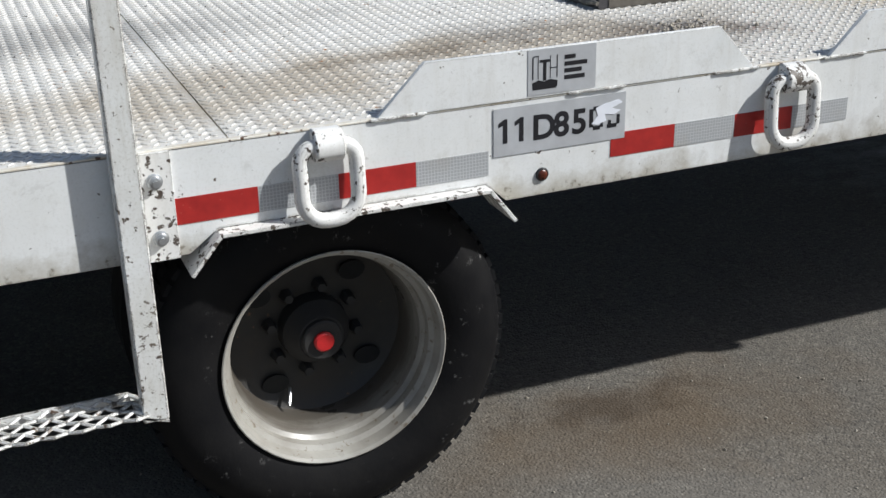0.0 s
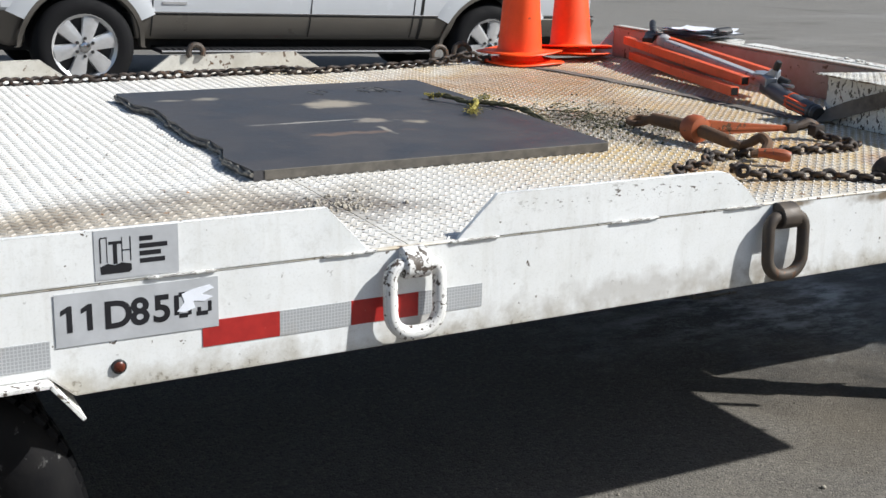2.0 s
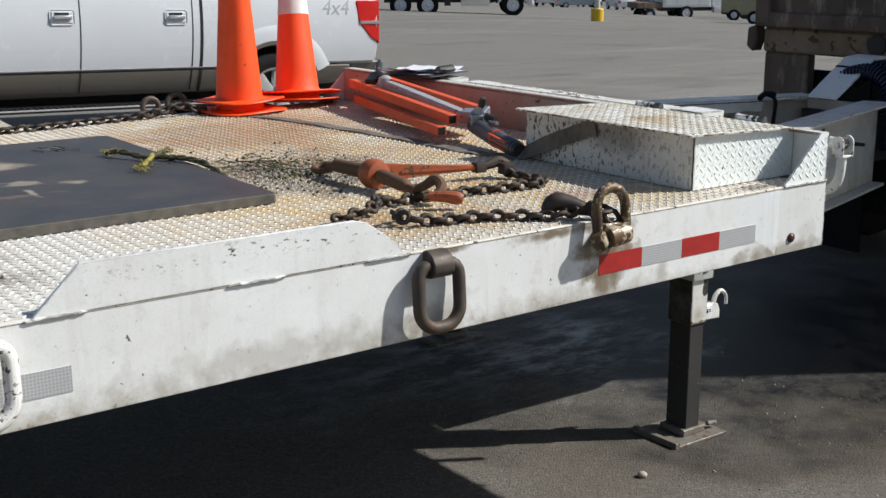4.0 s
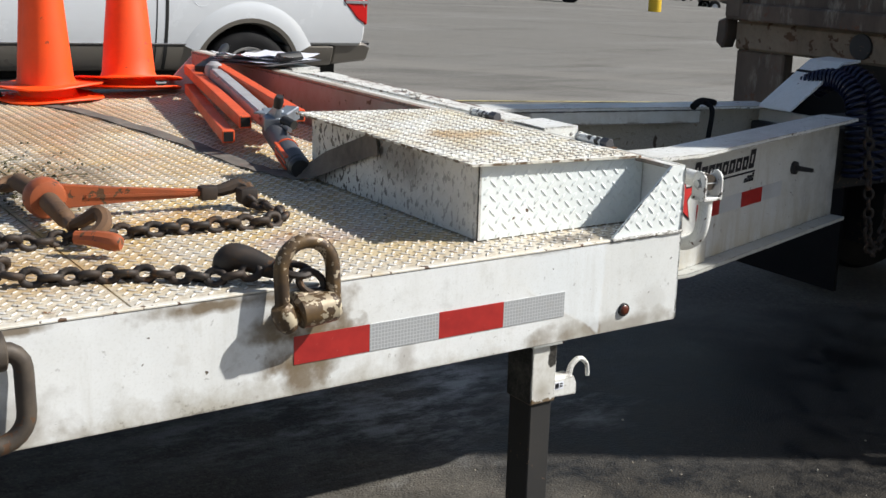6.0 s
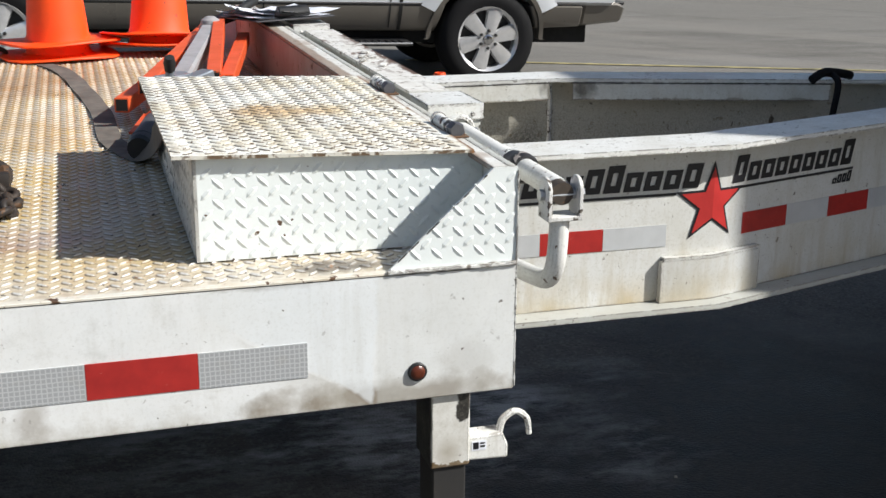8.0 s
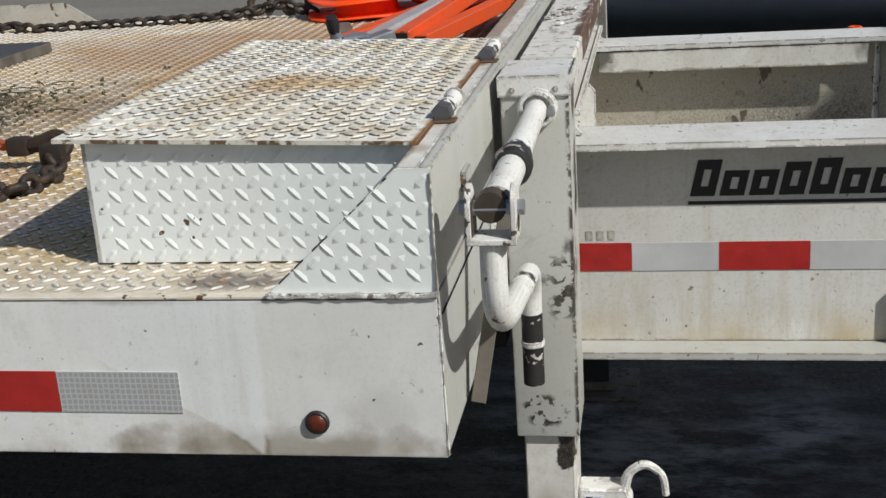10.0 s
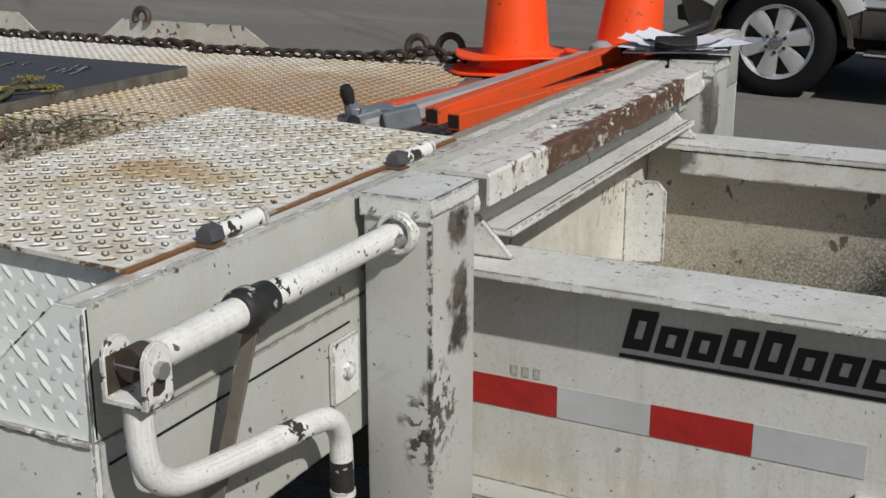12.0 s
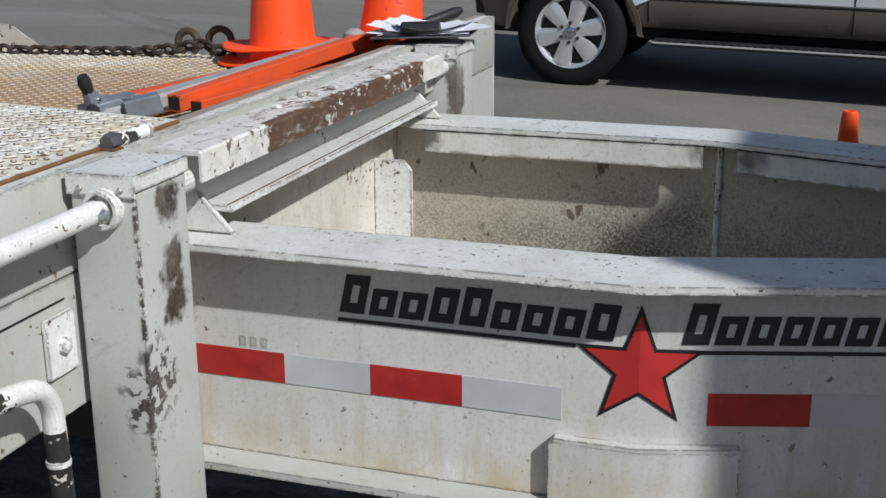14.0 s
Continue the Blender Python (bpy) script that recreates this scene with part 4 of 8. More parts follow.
raised_ring(-0.862)
for fx, fz, rr, a0, a1 in ((-2.02, 0.978, 0.028, -30, 215), (-0.965, 0.935, 0.034, -60, 250), (-0.855, 0.938, 0.040, -40, 260)):
    line = [(fx + a, WID - 0.016 + 0.10 * b, fz + b) for a, b in arc(0, 0.0, rr, a0, a1, 12)]
    part("ring", tube(B(), line, 0.0115, 10), "darkring", trailer, "dark curled steel ring on the deck edge")


def marker_lamp(x, z, parent=None):
    m = Matrix.Translation((x, 0.0, z)) @ Matrix.Rotation(radians(90), 4, 'X')
    base = part("marker_lamp", lathe(B(), [(0.0140, 0), (0.0140, 0.003), (0.0125, 0.005), (0.0108, 0.005)], 20, m), "plastic", trailer, "small round amber marker lamp")
    part("lens", lathe(B(), [(0.0106, 0.0), (0.0106, 0.005), (0.008, 0.0075), (0.004, 0.0085)], 18, m), "amber", base, "amber lens")


marker_lamp(-2.951, 0.739)
marker_lamp(-0.144, 0.752)


def tape(x0, x1, z0, z1, red, y=-0.0012):
    part("reflective_tape", box(B(), x0, x1, y, y + 0.0011, z0, z1), "tape_red" if red else "tape_silver", trailer,
         "red reflective tape" if red else "silver reflective tape", smooth=0)


for x0, n, zt in ((-3.686, 4, 0.805), (-2.795, 4, 0.802), (-0.880, 4, 0.811)):
    e = {(-3.686): [-3.686, -3.53, -3.376, -3.221, -3.068], (-2.795): [-2.795, -2.643, -2.494, -2.346, -2.197], (-0.880): [-0.880, -0.733, -0.588, -0.444, -0.298]}[x0]
    for i in range(4):
        tape(e[i], e[i + 1] - 0.0006, zt - 0.050, zt, i % 2 == 0)


def number_decals():
    d = part("number_decal", box(B(), -3.058, -2.764, -0.0022, -0.0011, 0.790, 0.887), "decal", trailer, "grey number decal with torn last figures", smooth=0)
    for ch, cx in zip("11D85", (-3.047, -3.012, -2.975, -2.927, -2.887)):
        if ch == "1":
            one = [(cx + 0.009, 0.8155), (cx + 0.0185, 0.8155), (cx + 0.0185, 0.8645), (cx + 0.0115, 0.8645), (cx - 0.001, 0.857), (cx - 0.001, 0.848), (cx + 0.009, 0.853)]
            part("figure", prism(B(), one, 'y', -0.0028, -0.0022), "letter", d, "black figure", smooth=0)
            continue
        bm = text_mesh(ch, 0.070, Matrix.Translation((cx, -0.0025, 0.815)) @ Matrix.Rotation(radians(90), 4, 'X') @ Matrix.Diagonal((1.0, 1, 1, 1)), 0.0002, fat=0.0019)
        part("figure", bm, "letter", d, "black figure", smooth=0)
    # scraped-off figures: remnants and a crumpled white patch
    bm = B()
    for xa, xb, za, zb in ((-2.847, -2.838, 0.822, 0.860), (-2.838, -2.822, 0.8155, 0.824), (-2.838, -2.820, 0.856, 0.8645), (-2.822, -2.815, 0.820, 0.834), (-2.806, -2.784, 0.8155, 0.824), (-2.784, -2.777, 0.822, 0.842), (-2.804, -2.797, 0.824, 0.832)):
        box(bm, xa, xb, -0.0026, -0.0022, za, zb)
    part("lettering_scrap", bm, "letter", d, smooth=0)
    pts = [(-2.842, 0.829), (-2.828, 0.845), (-2.833, 0.861), (-2.812, 0.868), (-2.780, 0.873), (-2.772, 0.866), (-2.796, 0.857), (-2.775, 0.850), (-2.790, 0.843), (-2.812, 0.846), (-2.808, 0.832), (-2.828, 0.826)]
    part("torn_patch", prism(B(), pts, 'y', -0.0034, -0.0026), "paper", d, "torn white patch", smooth=0)
    # emblem sticker on the plate: plain shapes
    e = part("emblem_sticker", box(B(), -2.985, -2.836, -0.0033, -0.0021, 0.905, 0.9945), "decal", trailer, "grey sticker with a black emblem and text bars", smooth=0)
    bm = B()
    ex, ez = -2.950, 0.950
    prism(bm, [(-2.975, 0.915), (-2.925, 0.915), (-2.921, 0.919), (-2.921, 0.930), (-2.938, 0.934), (-2.95, 0.930), (-2.962, 0.934), (-2.976, 0.929)], 'y', -0.0038, -0.0033)
    box(bm, -2.9525, -2.9455, -0.0038, -0.0033, 0.932, 0.968)
    box(bm, -2.960, -2.938, -0.0038, -0.0033, 0.968, 0.9735)
    for xa, xb in ((-2.976, -2.9735), (-2.964, -2.9625), (-2.9375, -2.936), (-2.923, -2.921)):
        box(bm, xa, xb, -0.0038, -0.0033, 0.936, 0.980)
    box(bm, -2.974, -2.962, -0.0038, -0.0033, 0.980, 0.982)
    box(bm, -2.938, -2.924, -0.0038, -0.0033, 0.955, 0.957)
    part("emblem", bm, "letter", e, smooth=0)
    bm = B()
    for i, wdt in enumerate((0.024, 0.050, 0.038, 0.045)):
        z = 0.978 - i * 0.0135
        box(bm, -2.906, -2.906 + wdt, -0.0038, -0.0033, z - 0.0085, z)
    part("text_bar", bm, "letter", e, smooth=0)


number_decals()


def dual_wheel(x, y, z, side=1):
    """Deep-dished outer wheel of a pair, with the inner one behind it."""
    m = Matrix.Translation((x, y, z)) @ Matrix.Rotation(radians(-90), 4, 'X')      # local z points inwards (+y)
    R, rr = 0.385, 0.236
    w = part("wheel", lathe(B(), [(0.236, 0.004), (0.240, 0.0), (0.2375, -0.001), (0.231, 0.004), (0.228, 0.016), (0.226, 0.030), (0.216, 0.037), (0.2155, 0.058), (0.207, 0.066), (0.205, 0.100), (0.198, 0.112), (0.196, 0.140), (0.194, 0.160), (0.20, 0.165), (0.232, 0.12), (0.236, 0.06)], 56, m, closed=True), "rim", trailer, "deep white painted steel wheel, dusty, darker inside")
    part("disc", lathe(B(), [(0.1955, 0.158), (0.175, 0.170), (0.150, 0.176), (0.120, 0.178), (0.078, 0.180), (0.078, 0.186), (0.1955, 0.176)], 48, m, closed=True), "disc", w, "grimy dark wheel disc")
    prof = [(0.2365, 0.012), (0.250, 0.004), (0.275, -0.006), (0.305, -0.010), (0.335, -0.004), (0.356, 0.008), (0.372, 0.022), (0.381, 0.036), (R, 0.055), (R, 0.165), (0.381, 0.186), (0.365, 0.205), (0.32, 0.225), (0.25, 0.215), (0.2365, 0.2)]
    tyre = part("tyre", lathe(B(), prof, 72, m, closed=True), "tyre", w, "black tyre with scuffed sidewall")
    bm = B()
    for k in range(66):
        a = 2 * math.pi * k / 66
        for j, (h0, h1) in enumerate(((0.030, 0.062), (0.070, 0.105), (0.113, 0.150), (0.158, 0.190))):
            t = a + (0.5 if j % 2 else 0) * 2 * math.pi / 66
            mm = m @ Matrix.Rotation(t, 4, 'Z')
            box(bm, R - 0.006 - (0.004 if j in (0, 3) else 0), R + 0.005 - (0.004 if j in (0, 3) else 0), -0.0125, 0.0125, h0, h1, 0, mm)
    part("tread_block", bm, "rubber", tyre, smooth=0)
    # hand holes and nuts in the disc, hub and red cap
    for k in range(4):
        a = radians(38 + 90 * k)
        bm = lathe(B(), [(0.030, 0.1655), (0.030, 0.169)], 18, m @ Matrix.Translation((0.150 * math.cos(a), 0.150 * math.sin(a), 0)) @ Matrix.Diagonal((1.0, 0.72, 1, 1)))
        part("hand_hole", bm, "seam", w)
    for k in range(8):
        a = radians(12 + 45 * k)
        part("lug_nut", lathe(B(), [(0.016, 0.178), (0.0145, 0.160), (0.010, 0.150)], 6, m @ Matrix.Translation((0.098 * math.cos(a), 0.098 * math.sin(a), 0))), "blacksteel", w)
    hub = part("hub", lathe(B(), [(0.076, 0.180), (0.074, 0.145), (0.062, 0.130), (0.055, 0.115), (0.050, 0.108)], 28, m), "blacksteel", w, "greasy dark hub")
    part("hub_cap", lathe(B(), [(0.046, 0.110), (0.045, 0.098), (0.041, 0.095)], 24, m), "blacksteel", hub)
    part("cap_plug", lathe(B(), [(0.022, 0.097), (0.022, 0.088), (0.018, 0.085)], 20, m), "redcap", hub, "red rubber plug")
    part("valve_stem", tube(B(), [(0.105, 0.105, 0.168), (0.112, 0.112, 0.15), (0.125, 0.125, 0.135)], 0.004, 8, m=m @ Matrix.Rotation(radians(70), 4, 'Z')), "zinc", w)
    inner = Matrix.Translation((0, 0.27, 0)) @ m
    part("inner_tyre", lathe(B(), [(0.2365, 0.03), (0.29, 0.0), (0.35, 0.006), (R, 0.04), (R, 0.17), (0.36, 0.2), (0.25, 0.2)], 48, inner, closed=True), "rubber", w)


dual_wheel(-3.378, 0.068, 0.381)


def foot_step():
    """Bolted square-tube post with a small tray of expanded metal at its foot."""
    bm = box(B(), -3.789, -3.741, -0.042, -0.004, 0.392, 1.42, 0.003)
    post = part("step_post", bm, "flange", trailer, "white chipped square-tube post")
    bm = prism(B(), [(-3.800, 0.405), (-3.742, 0.386), (-3.742, 0.391), (-3.800, 0.410)], 'y', -0.042, 0.045)
    box(bm, -4.36, -3.80, 0.040, 0.045, 0.395, 0.420)
    part("tray_edge", bm, "flange", post)
    part("step_post", box(B(), -4.40, -4.352, -0.042, -0.004, 0.392, 1.42, 0.003), "chipped", trailer)
    bm = B()
    nx, ny, px, py = 12, 3, 0.0485, 0.034
    for j in range(ny + 1):
        for i in range(nx * 2):
            x0, x1 = -4.36 + i * px / 2, -4.36 + (i + 1) * px / 2
            y = -0.060 + j * py
            a, b = (0, py / 2) if i % 2 else (py / 2, 0)
            for s in (1, -1):
                ya, yb = y + s * a * 0.95, y + s * b * 0.95
                if max(ya, yb) < 0.052 and min(ya, yb) > -0.075:
                    tube(bm, [(x0, ya, 0.410 + 0.005 * (i % 2)), (x1, yb, 0.410 + 0.005 * ((i + 1) % 2))], 0.0038, 5)
    part("expanded_metal", bm, "pipe", post, "expanded steel mesh tray")


foot_step()


def far_running_gear():
    """Far pair of wheels and the axle between them."""
    m = Matrix.Translation((-3.378, WID - 0.068, 0.381)) @ Matrix.Rotation(radians(90), 4, 'X')
    for k in (0, 1):
        mm = m @ Matrix.Translation((0, 0, 0.27 * k))
        w = part("wheel", lathe(B(), [(0.236, 0.004), (0.24, 0.0), (0.231, 0.004), (0.214, 0.048), (0.196, 0.14), (0.05, 0.17), (0.05, 0.18), (0.232, 0.12)], 36, mm, closed=True), "rim", trailer)
        part("tyre", lathe(B(), [(0.2365, 0.012), (0.275, -0.006), (0.335, -0.004), (0.381, 0.036), (0.385, 0.055), (0.385, 0.165), (0.365, 0.205), (0.25, 0.215)], 44, mm, closed=True), "rubber", w, "black tyre")
    part("axle", tube(B(), [(-3.378, 0.24, 0.381), (-3.378, WID - 0.24, 0.381)], 0.065, 16), "blacksteel", trailer, "dark steel axle")


far_running_gear()


def front_bulkhead():
    bm = box(B(), -0.012, -0.0005, 0.0102, WID - 0.0102, 0.712, 0.898)
    part("front_plate", bm, "front", trailer, "grimy cream-white front plate")
    bm = box(B(), -0.012, 0.0, 0.0030, WID - 0.001, 0.9005, 1.0375, 0.003, seg=2)
    part("front_plate", bm, "front", trailer)
    bm = box(B(), -0.036, -0.0125, 0.0040, 0.846, 1.0295, 1.0372, 0.001)
    box(bm, -0.058, -0.0125, 0.8462, WID - 0.001, 1.0295, 1.0372, 0.001)
    # paler sheet added for light bounced onto the back of the front plate
    part("back_plate", box(B(), -0.0128, -0.0122, 0.01, 0.112, DECK + 0.003, 1.028), "side", trailer)
    part("top_rim", bm, "rimtop", trailer, "flat white rim, rust along one edge")
    part("inner_plate", box(B(), -0.058, -0.050, 0.83, WID - 0.004, DECK + 0.001, 1.028), "pinkish", trailer)
    part("rust_strip", box(B(), -0.0325, -0.0290, 0.102, 0.842, 1.0355, 1.0390, 0.0005), "rusty", trailer)
    # corner gussets of tread plate
    tread("gusset_plate", (-0.182, 0.0025, DECK + 0.004), (1, 0, 0), (0, 0, 1), (0.182, 0.134), "panel", trailer,
          keep=[(0, 0), (0.182, 0), (0.182, 0.1345), (0.147, 0.1345)], lug=(0.0235, 0.0086, 0.0016), step=(0.0305, 0.029), phase=-0.0025, rise=-0.0095, label="white tread plate gusset")
    part("gusset_edge", tube(B(), [(-0.181 + 0.146 * i / 12, 0.0012, DECK + 0.0065 + 0.132 * i / 12) for i in range(13)], [0.0011 * random.uniform(0.6, 1.3) for _ in range(13)], 6), "scraped", trailer, "chipped cut edge of the gusset")
    part("gusset_plate", prism(B(), [(-0.182, DECK), (0.0, DECK), (0.0, 1.03), (-0.045, 1.03)], 'y', WID - 0.008, WID), "side", trailer)
    # seam strip and bent corner cover
    part("seam_strip", box(B(), 0.0, 0.0012, 0.02, 0.47, 0.871, 0.8735), "seam", trailer, smooth=0)
    n = 26
    line = [(-0.186 + 0.186 * i / n, -0.001, DECK + 0.002 + random.uniform(-0.0008, 0.0008)) for i in range(n + 1)]
    part("weld_bead", tube(B(), line, [0.0034 * random.uniform(0.8, 1.2) for _ in line], 7), "flange", trailer)
    line = [(0.0005, 0.001, 0.714 + 0.318 * i / n) for i in range(n + 1)]
    part("weld_bead", tube(B(), line, [0.0016 * random.uniform(0.6, 1.3) for _ in line], 6), "flange", trailer)


front_bulkhead()


def tool_box():
    x0, x1, y0, y1, z1 = -0.429, -0.060, 0.114, 0.812, 1.036
    bm = box(B(), x0 + 0.005, x1, y0 + 0.006, y1, DECK + 0.001, z1 - 0.003)
    body = part("tool_box", bm, "inner", trailer, "raised white tread plate box with a lid")
    w = -0.0135 - x0
    tread("near_panel", (x0, y0, DECK + 0.003), (1, 0, 0), (0, 0, 1), (w, 0.147), "panel", body, keep=[(0, 0), (w, 0), (w, 0.134), (0, 0.146)],
          lug=(0.0235, 0.0086, 0.0016), step=(0.0310, 0.029), phase=-0.006, rise=-0.006, thick=0.005, label="white tread plate panel")
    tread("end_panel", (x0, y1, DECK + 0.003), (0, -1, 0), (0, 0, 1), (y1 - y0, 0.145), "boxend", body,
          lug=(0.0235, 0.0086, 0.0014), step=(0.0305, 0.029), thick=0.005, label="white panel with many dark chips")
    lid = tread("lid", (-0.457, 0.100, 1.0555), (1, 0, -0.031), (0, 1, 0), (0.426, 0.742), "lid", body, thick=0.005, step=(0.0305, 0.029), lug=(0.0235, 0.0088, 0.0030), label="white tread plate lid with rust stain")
    for yh in (0.264, 0.680):
        h = part("hinge", tube(B(), [(-0.021, yh - 0.030, 1.0475), (-0.021, yh + 0.046, 1.0475)], 0.0105, 14), "scraped", lid, "pipe hinge worn to black steel")
        part("hinge_bolt", tube(B(), [(-0.021, yh - 0.052, 1.0478), (-0.021, yh - 0.050, 1.0478), (-0.021, yh - 0.031, 1.0478)], [0.0115, 0.0130, 0.0130], 6), "grey", h, "greasy black bolt head")
        part("hinge_ring", tube(B(), [(-0.021, yh + 0.046, 1.0475), (-0.021, yh + 0.053, 1.0475)], 0.0130, 12), "flange", h)
        part("hinge_foot", box(B(), -0.040, -0.004, yh - 0.058, yh - 0.034, 1.0378, 1.0405, 0.001), "rusty", h)


tool_box()


def jack(y0, y1, near):
    """Drop-leg landing jack."""
    yc = (y0 + y1) / 2
    o = part("jack_tube", box(B(), 0.014, 0.109, y0, y1, 0.490, 1.036, 0.004, seg=2), "jackpaint", trailer, "white square landing jack tube, scraped at the edge")
    bm = box(B(), 0.011, 0.112, y0 - 0.003, y1 + 0.003, 1.038, 1.041, 0.001)
    box(bm, 0.011, 0.112, y0 - 0.004, y0 - 0.001, 1.012, 1.041)
    box(bm, 0.1095, 0.1125, y0 - 0.003, y1 + 0.003, 1.020, 1.041)
    part("lid", bm, "flange", o)
    for bx_ in (0.032, 0.092):
        part("bolt", lathe(B(), [(0.0045, 0), (0.0045, 0.0025), (0.003, 0.004)], 6, Matrix.Translation((bx_, y0 - 0.004, 1.022)) @ Matrix.Rotation(radians(90), 4, 'X')), "flange", o)
    part("middle_tube", box(B(), 0.022, 0.101, y0 + 0.012, y1 - 0.012, 0.335, 0.491, 0.004), "jackmid", o, "white tube with bare black side and rusty chips")
    part("inner_leg", box(B(), 0.028, 0.095, y0 + 0.019, y1 - 0.019, -0.045, 0.336, 0.003), "blacksteel", o, "black steel leg")
    bm = box(B(), -0.055, 0.175, yc - 0.10, yc + 0.10, -0.061, -0.051, 0.002)
    box(bm, -0.075, -0.053, yc - 0.10, yc + 0.10, -0.061, -0.039, 0.002)
    box(bm, 0.01, 0.115, yc - 0.055, yc + 0.055, -0.051, -0.028, 0.003)
    foot = part("foot_plate", bm, "dirtysteel", o, "bent steel foot plate")
    part("foot_pin", tube(B(), [(0.13, yc - 0.05, -0.030), (0.17, yc - 0.05, -0.035)], 0.008, 8), "dirtysteel", foot)
    # handle hook on its bracket
    bm = prism(B(), [(0.101, 0.385), (0.175, 0.385), (0.185, 0.36), (0.185, 0.332), (0.101, 0.335)], 'y', y0 + 0.03, y0 + 0.075, 0.003)
    br = part("hook_bracket", bm, "pipe", o)
    if near:
        st = part("warning_sticker", box(B(), 0.110, 0.140, y0 + 0.0288, y0 + 0.0296, 0.356, 0.376), "paper", br, "small white sticker with a black pictogram", smooth=0)
        bm = box(B(), 0.113, 0.124, y0 + 0.0282, y0 + 0.0288, 0.359, 0.373)
        box(bm, 0.127, 0.137, y0 + 0.0282, y0 + 0.0288, 0.362, 0.366)
        box(bm, 0.127, 0.137, y0 + 0.0282, y0 + 0.0288, 0.369, 0.372)
        part("pictogram", bm, "letter", st, smooth=0)
    hk = smooth_line([(0.172, y0 + 0.05, 0.375), (0.180, y0 + 0.05, 0.405), (0.205, y0 + 0.05, 0.420), (0.230, y0 + 0.05, 0.402), (0.236, y0 + 0.05, 0.368)], 5)
    part("hook", tube(B(), hk, [0.0085 - 0.003 * i / len(hk) for i in range(len(hk))], 8), "pipe", br)
    if not near:
        return
    # rust burns and the shaft with its crank
    bush = part("shaft_bush", lathe(B(), [(0.028, 0.0), (0.028, 0.012), (0.025, 0.016), (0.0205, 0.016), (0.0205, 0.003)], 24, Matrix.Translation((0.066, y0, 0.986)) @ Matrix.Rotation(radians(90), 4, 'X')), "flange", o)
    sh = part("drive_shaft", tube(B(), [(0.066, y0 + 0.01, 0.987), (0.066, y0 - 0.024, 0.987), (0.066, y0 - 0.025, 0.987), (0.066, 0.175, 0.987)], [0.0120, 0.0120, 0.0154, 0.0154], 18), "pipe", o, "white pipe shaft with black chips")
    part("bolt", lathe(B(), [(0.0075, 0), (0.0075, 0.006), (0.005, 0.009)], 6, Matrix.Translation((0.0835, y0 - 0.035, 0.987)) @ Matrix.Rotation(radians(90), 4, 'Y')), "zinc", sh)
    part("collar", tube(B(), [(0.066, 0.200, 0.987), (0.066, 0.178, 0.987), (0.066, 0.170, 0.987), (0.066, 0.152, 0.987), (0.066, 0.146, 0.987)], [0.0195, 0.0200, 0.0235, 0.0235, 0.0205], 20), "chip_black", sh, "black collar")
    part("scraped_band", tube(B(), [(0.066, 0.244, 0.987), (0.066, 0.201, 0.987)], 0.0166, 18), "scraped", sh, "scraped black band")
    part("shaft_end", tube(B(), [(0.066, 0.150, 0.987), (0.066, 0.012, 0.987)], 0.0168, 18), "pipe", sh)
    # stay under the collar
    m = Matrix.Translation((0.058, 0.190, 0.972)) @ Matrix.Rotation(radians(-9), 4, 'X') @ Matrix.Rotation(radians(10), 4, 'Y')
    bm = box(B(), -0.006, 0.012, -0.014, -0.010, -0.268, 0.004, 0.001, m)
    box(bm, -0.006, -0.002, -0.010, 0.010, -0.268, 0.004, 0.001, m)
    st = part("stay", bm, "dirtysteel", trailer, "scraped steel angle stay bar")
    part("stay_plate", box(B(), 0.0005, 0.0065, 0.195, 0.235, 0.958, 0.982), "front", trailer)
    part("stay_plate", box(B(), 0.0005, 0.008, 0.418, 0.480, 0.775, 0.858, 0.001), "flange", trailer)
    part("bolt", lathe(B(), [(0.012, 0), (0.012, 0.006), (0.008, 0.008)], 6, Matrix.Translation((0.008, 0.450, 0.815)) @ Matrix.Rotation(radians(90), 4, 'Y')), "flange", trailer)
    # clevis and crank
    bm = B()
    for xx in (0.040, 0.086):
        pts = [(-0.021, 0.954), (0.017, 0.954)] + arc(-0.002, 0.992, 0.019, 0, 180, 8)
        prism(bm, pts, 'x', xx - 0.003, xx + 0.003, 0.001)
    box(bm, 0.037, 0.089, -0.021, 0.017, 0.950, 0.9565, 0.001)
    cl = part("clevis", bm, "chipped", sh, "white clevis")
    part("clevis_plug", tube(B(), [(0.062, 0.012, 0.987), (0.062, -0.010, 0.987)], 0.0165, 16), "darkring", cl)
    part("slot", prism(B(), [(-0.012, 0.963), (-0.004, 0.961), (0.004, 0.964), (0.006, 0.975), (-0.002, 0.979), (-0.011, 0.975)], 'x', 0.0889, 0.0897), "darkring", cl, smooth=0)
    part("lining", box(B(), 0.0432, 0.0440, -0.019, 0.014, 0.958, 0.995), "darkring", cl)
    part("clevis_bolt", tube(B(), [(0.096, -0.002, 0.985), (0.030, -0.002, 0.985)], 0.0085, 8), "zinc", cl)
    sh.location.z = bush.location.z = 0.010
    path = smooth_line([(0.062, -0.002, 0.950), (0.061, 0.000, 0.905), (0.061, 0.010, 0.872), (0.062, 0.036, 0.850), (0.063, 0.075, 0.840), (0.063, 0.15, 0.829), (0.064, 0.22, 0.820), (0.064, 0.285, 0.811), (0.063, 0.322, 0.798), (0.061, 0.343, 0.770), (0.060, 0.347, 0.735)], 5)
    cr = part("crank", tube(B(), path, 0.0142, 16), "pipe", sh, "white bent pipe crank with chipped paint")
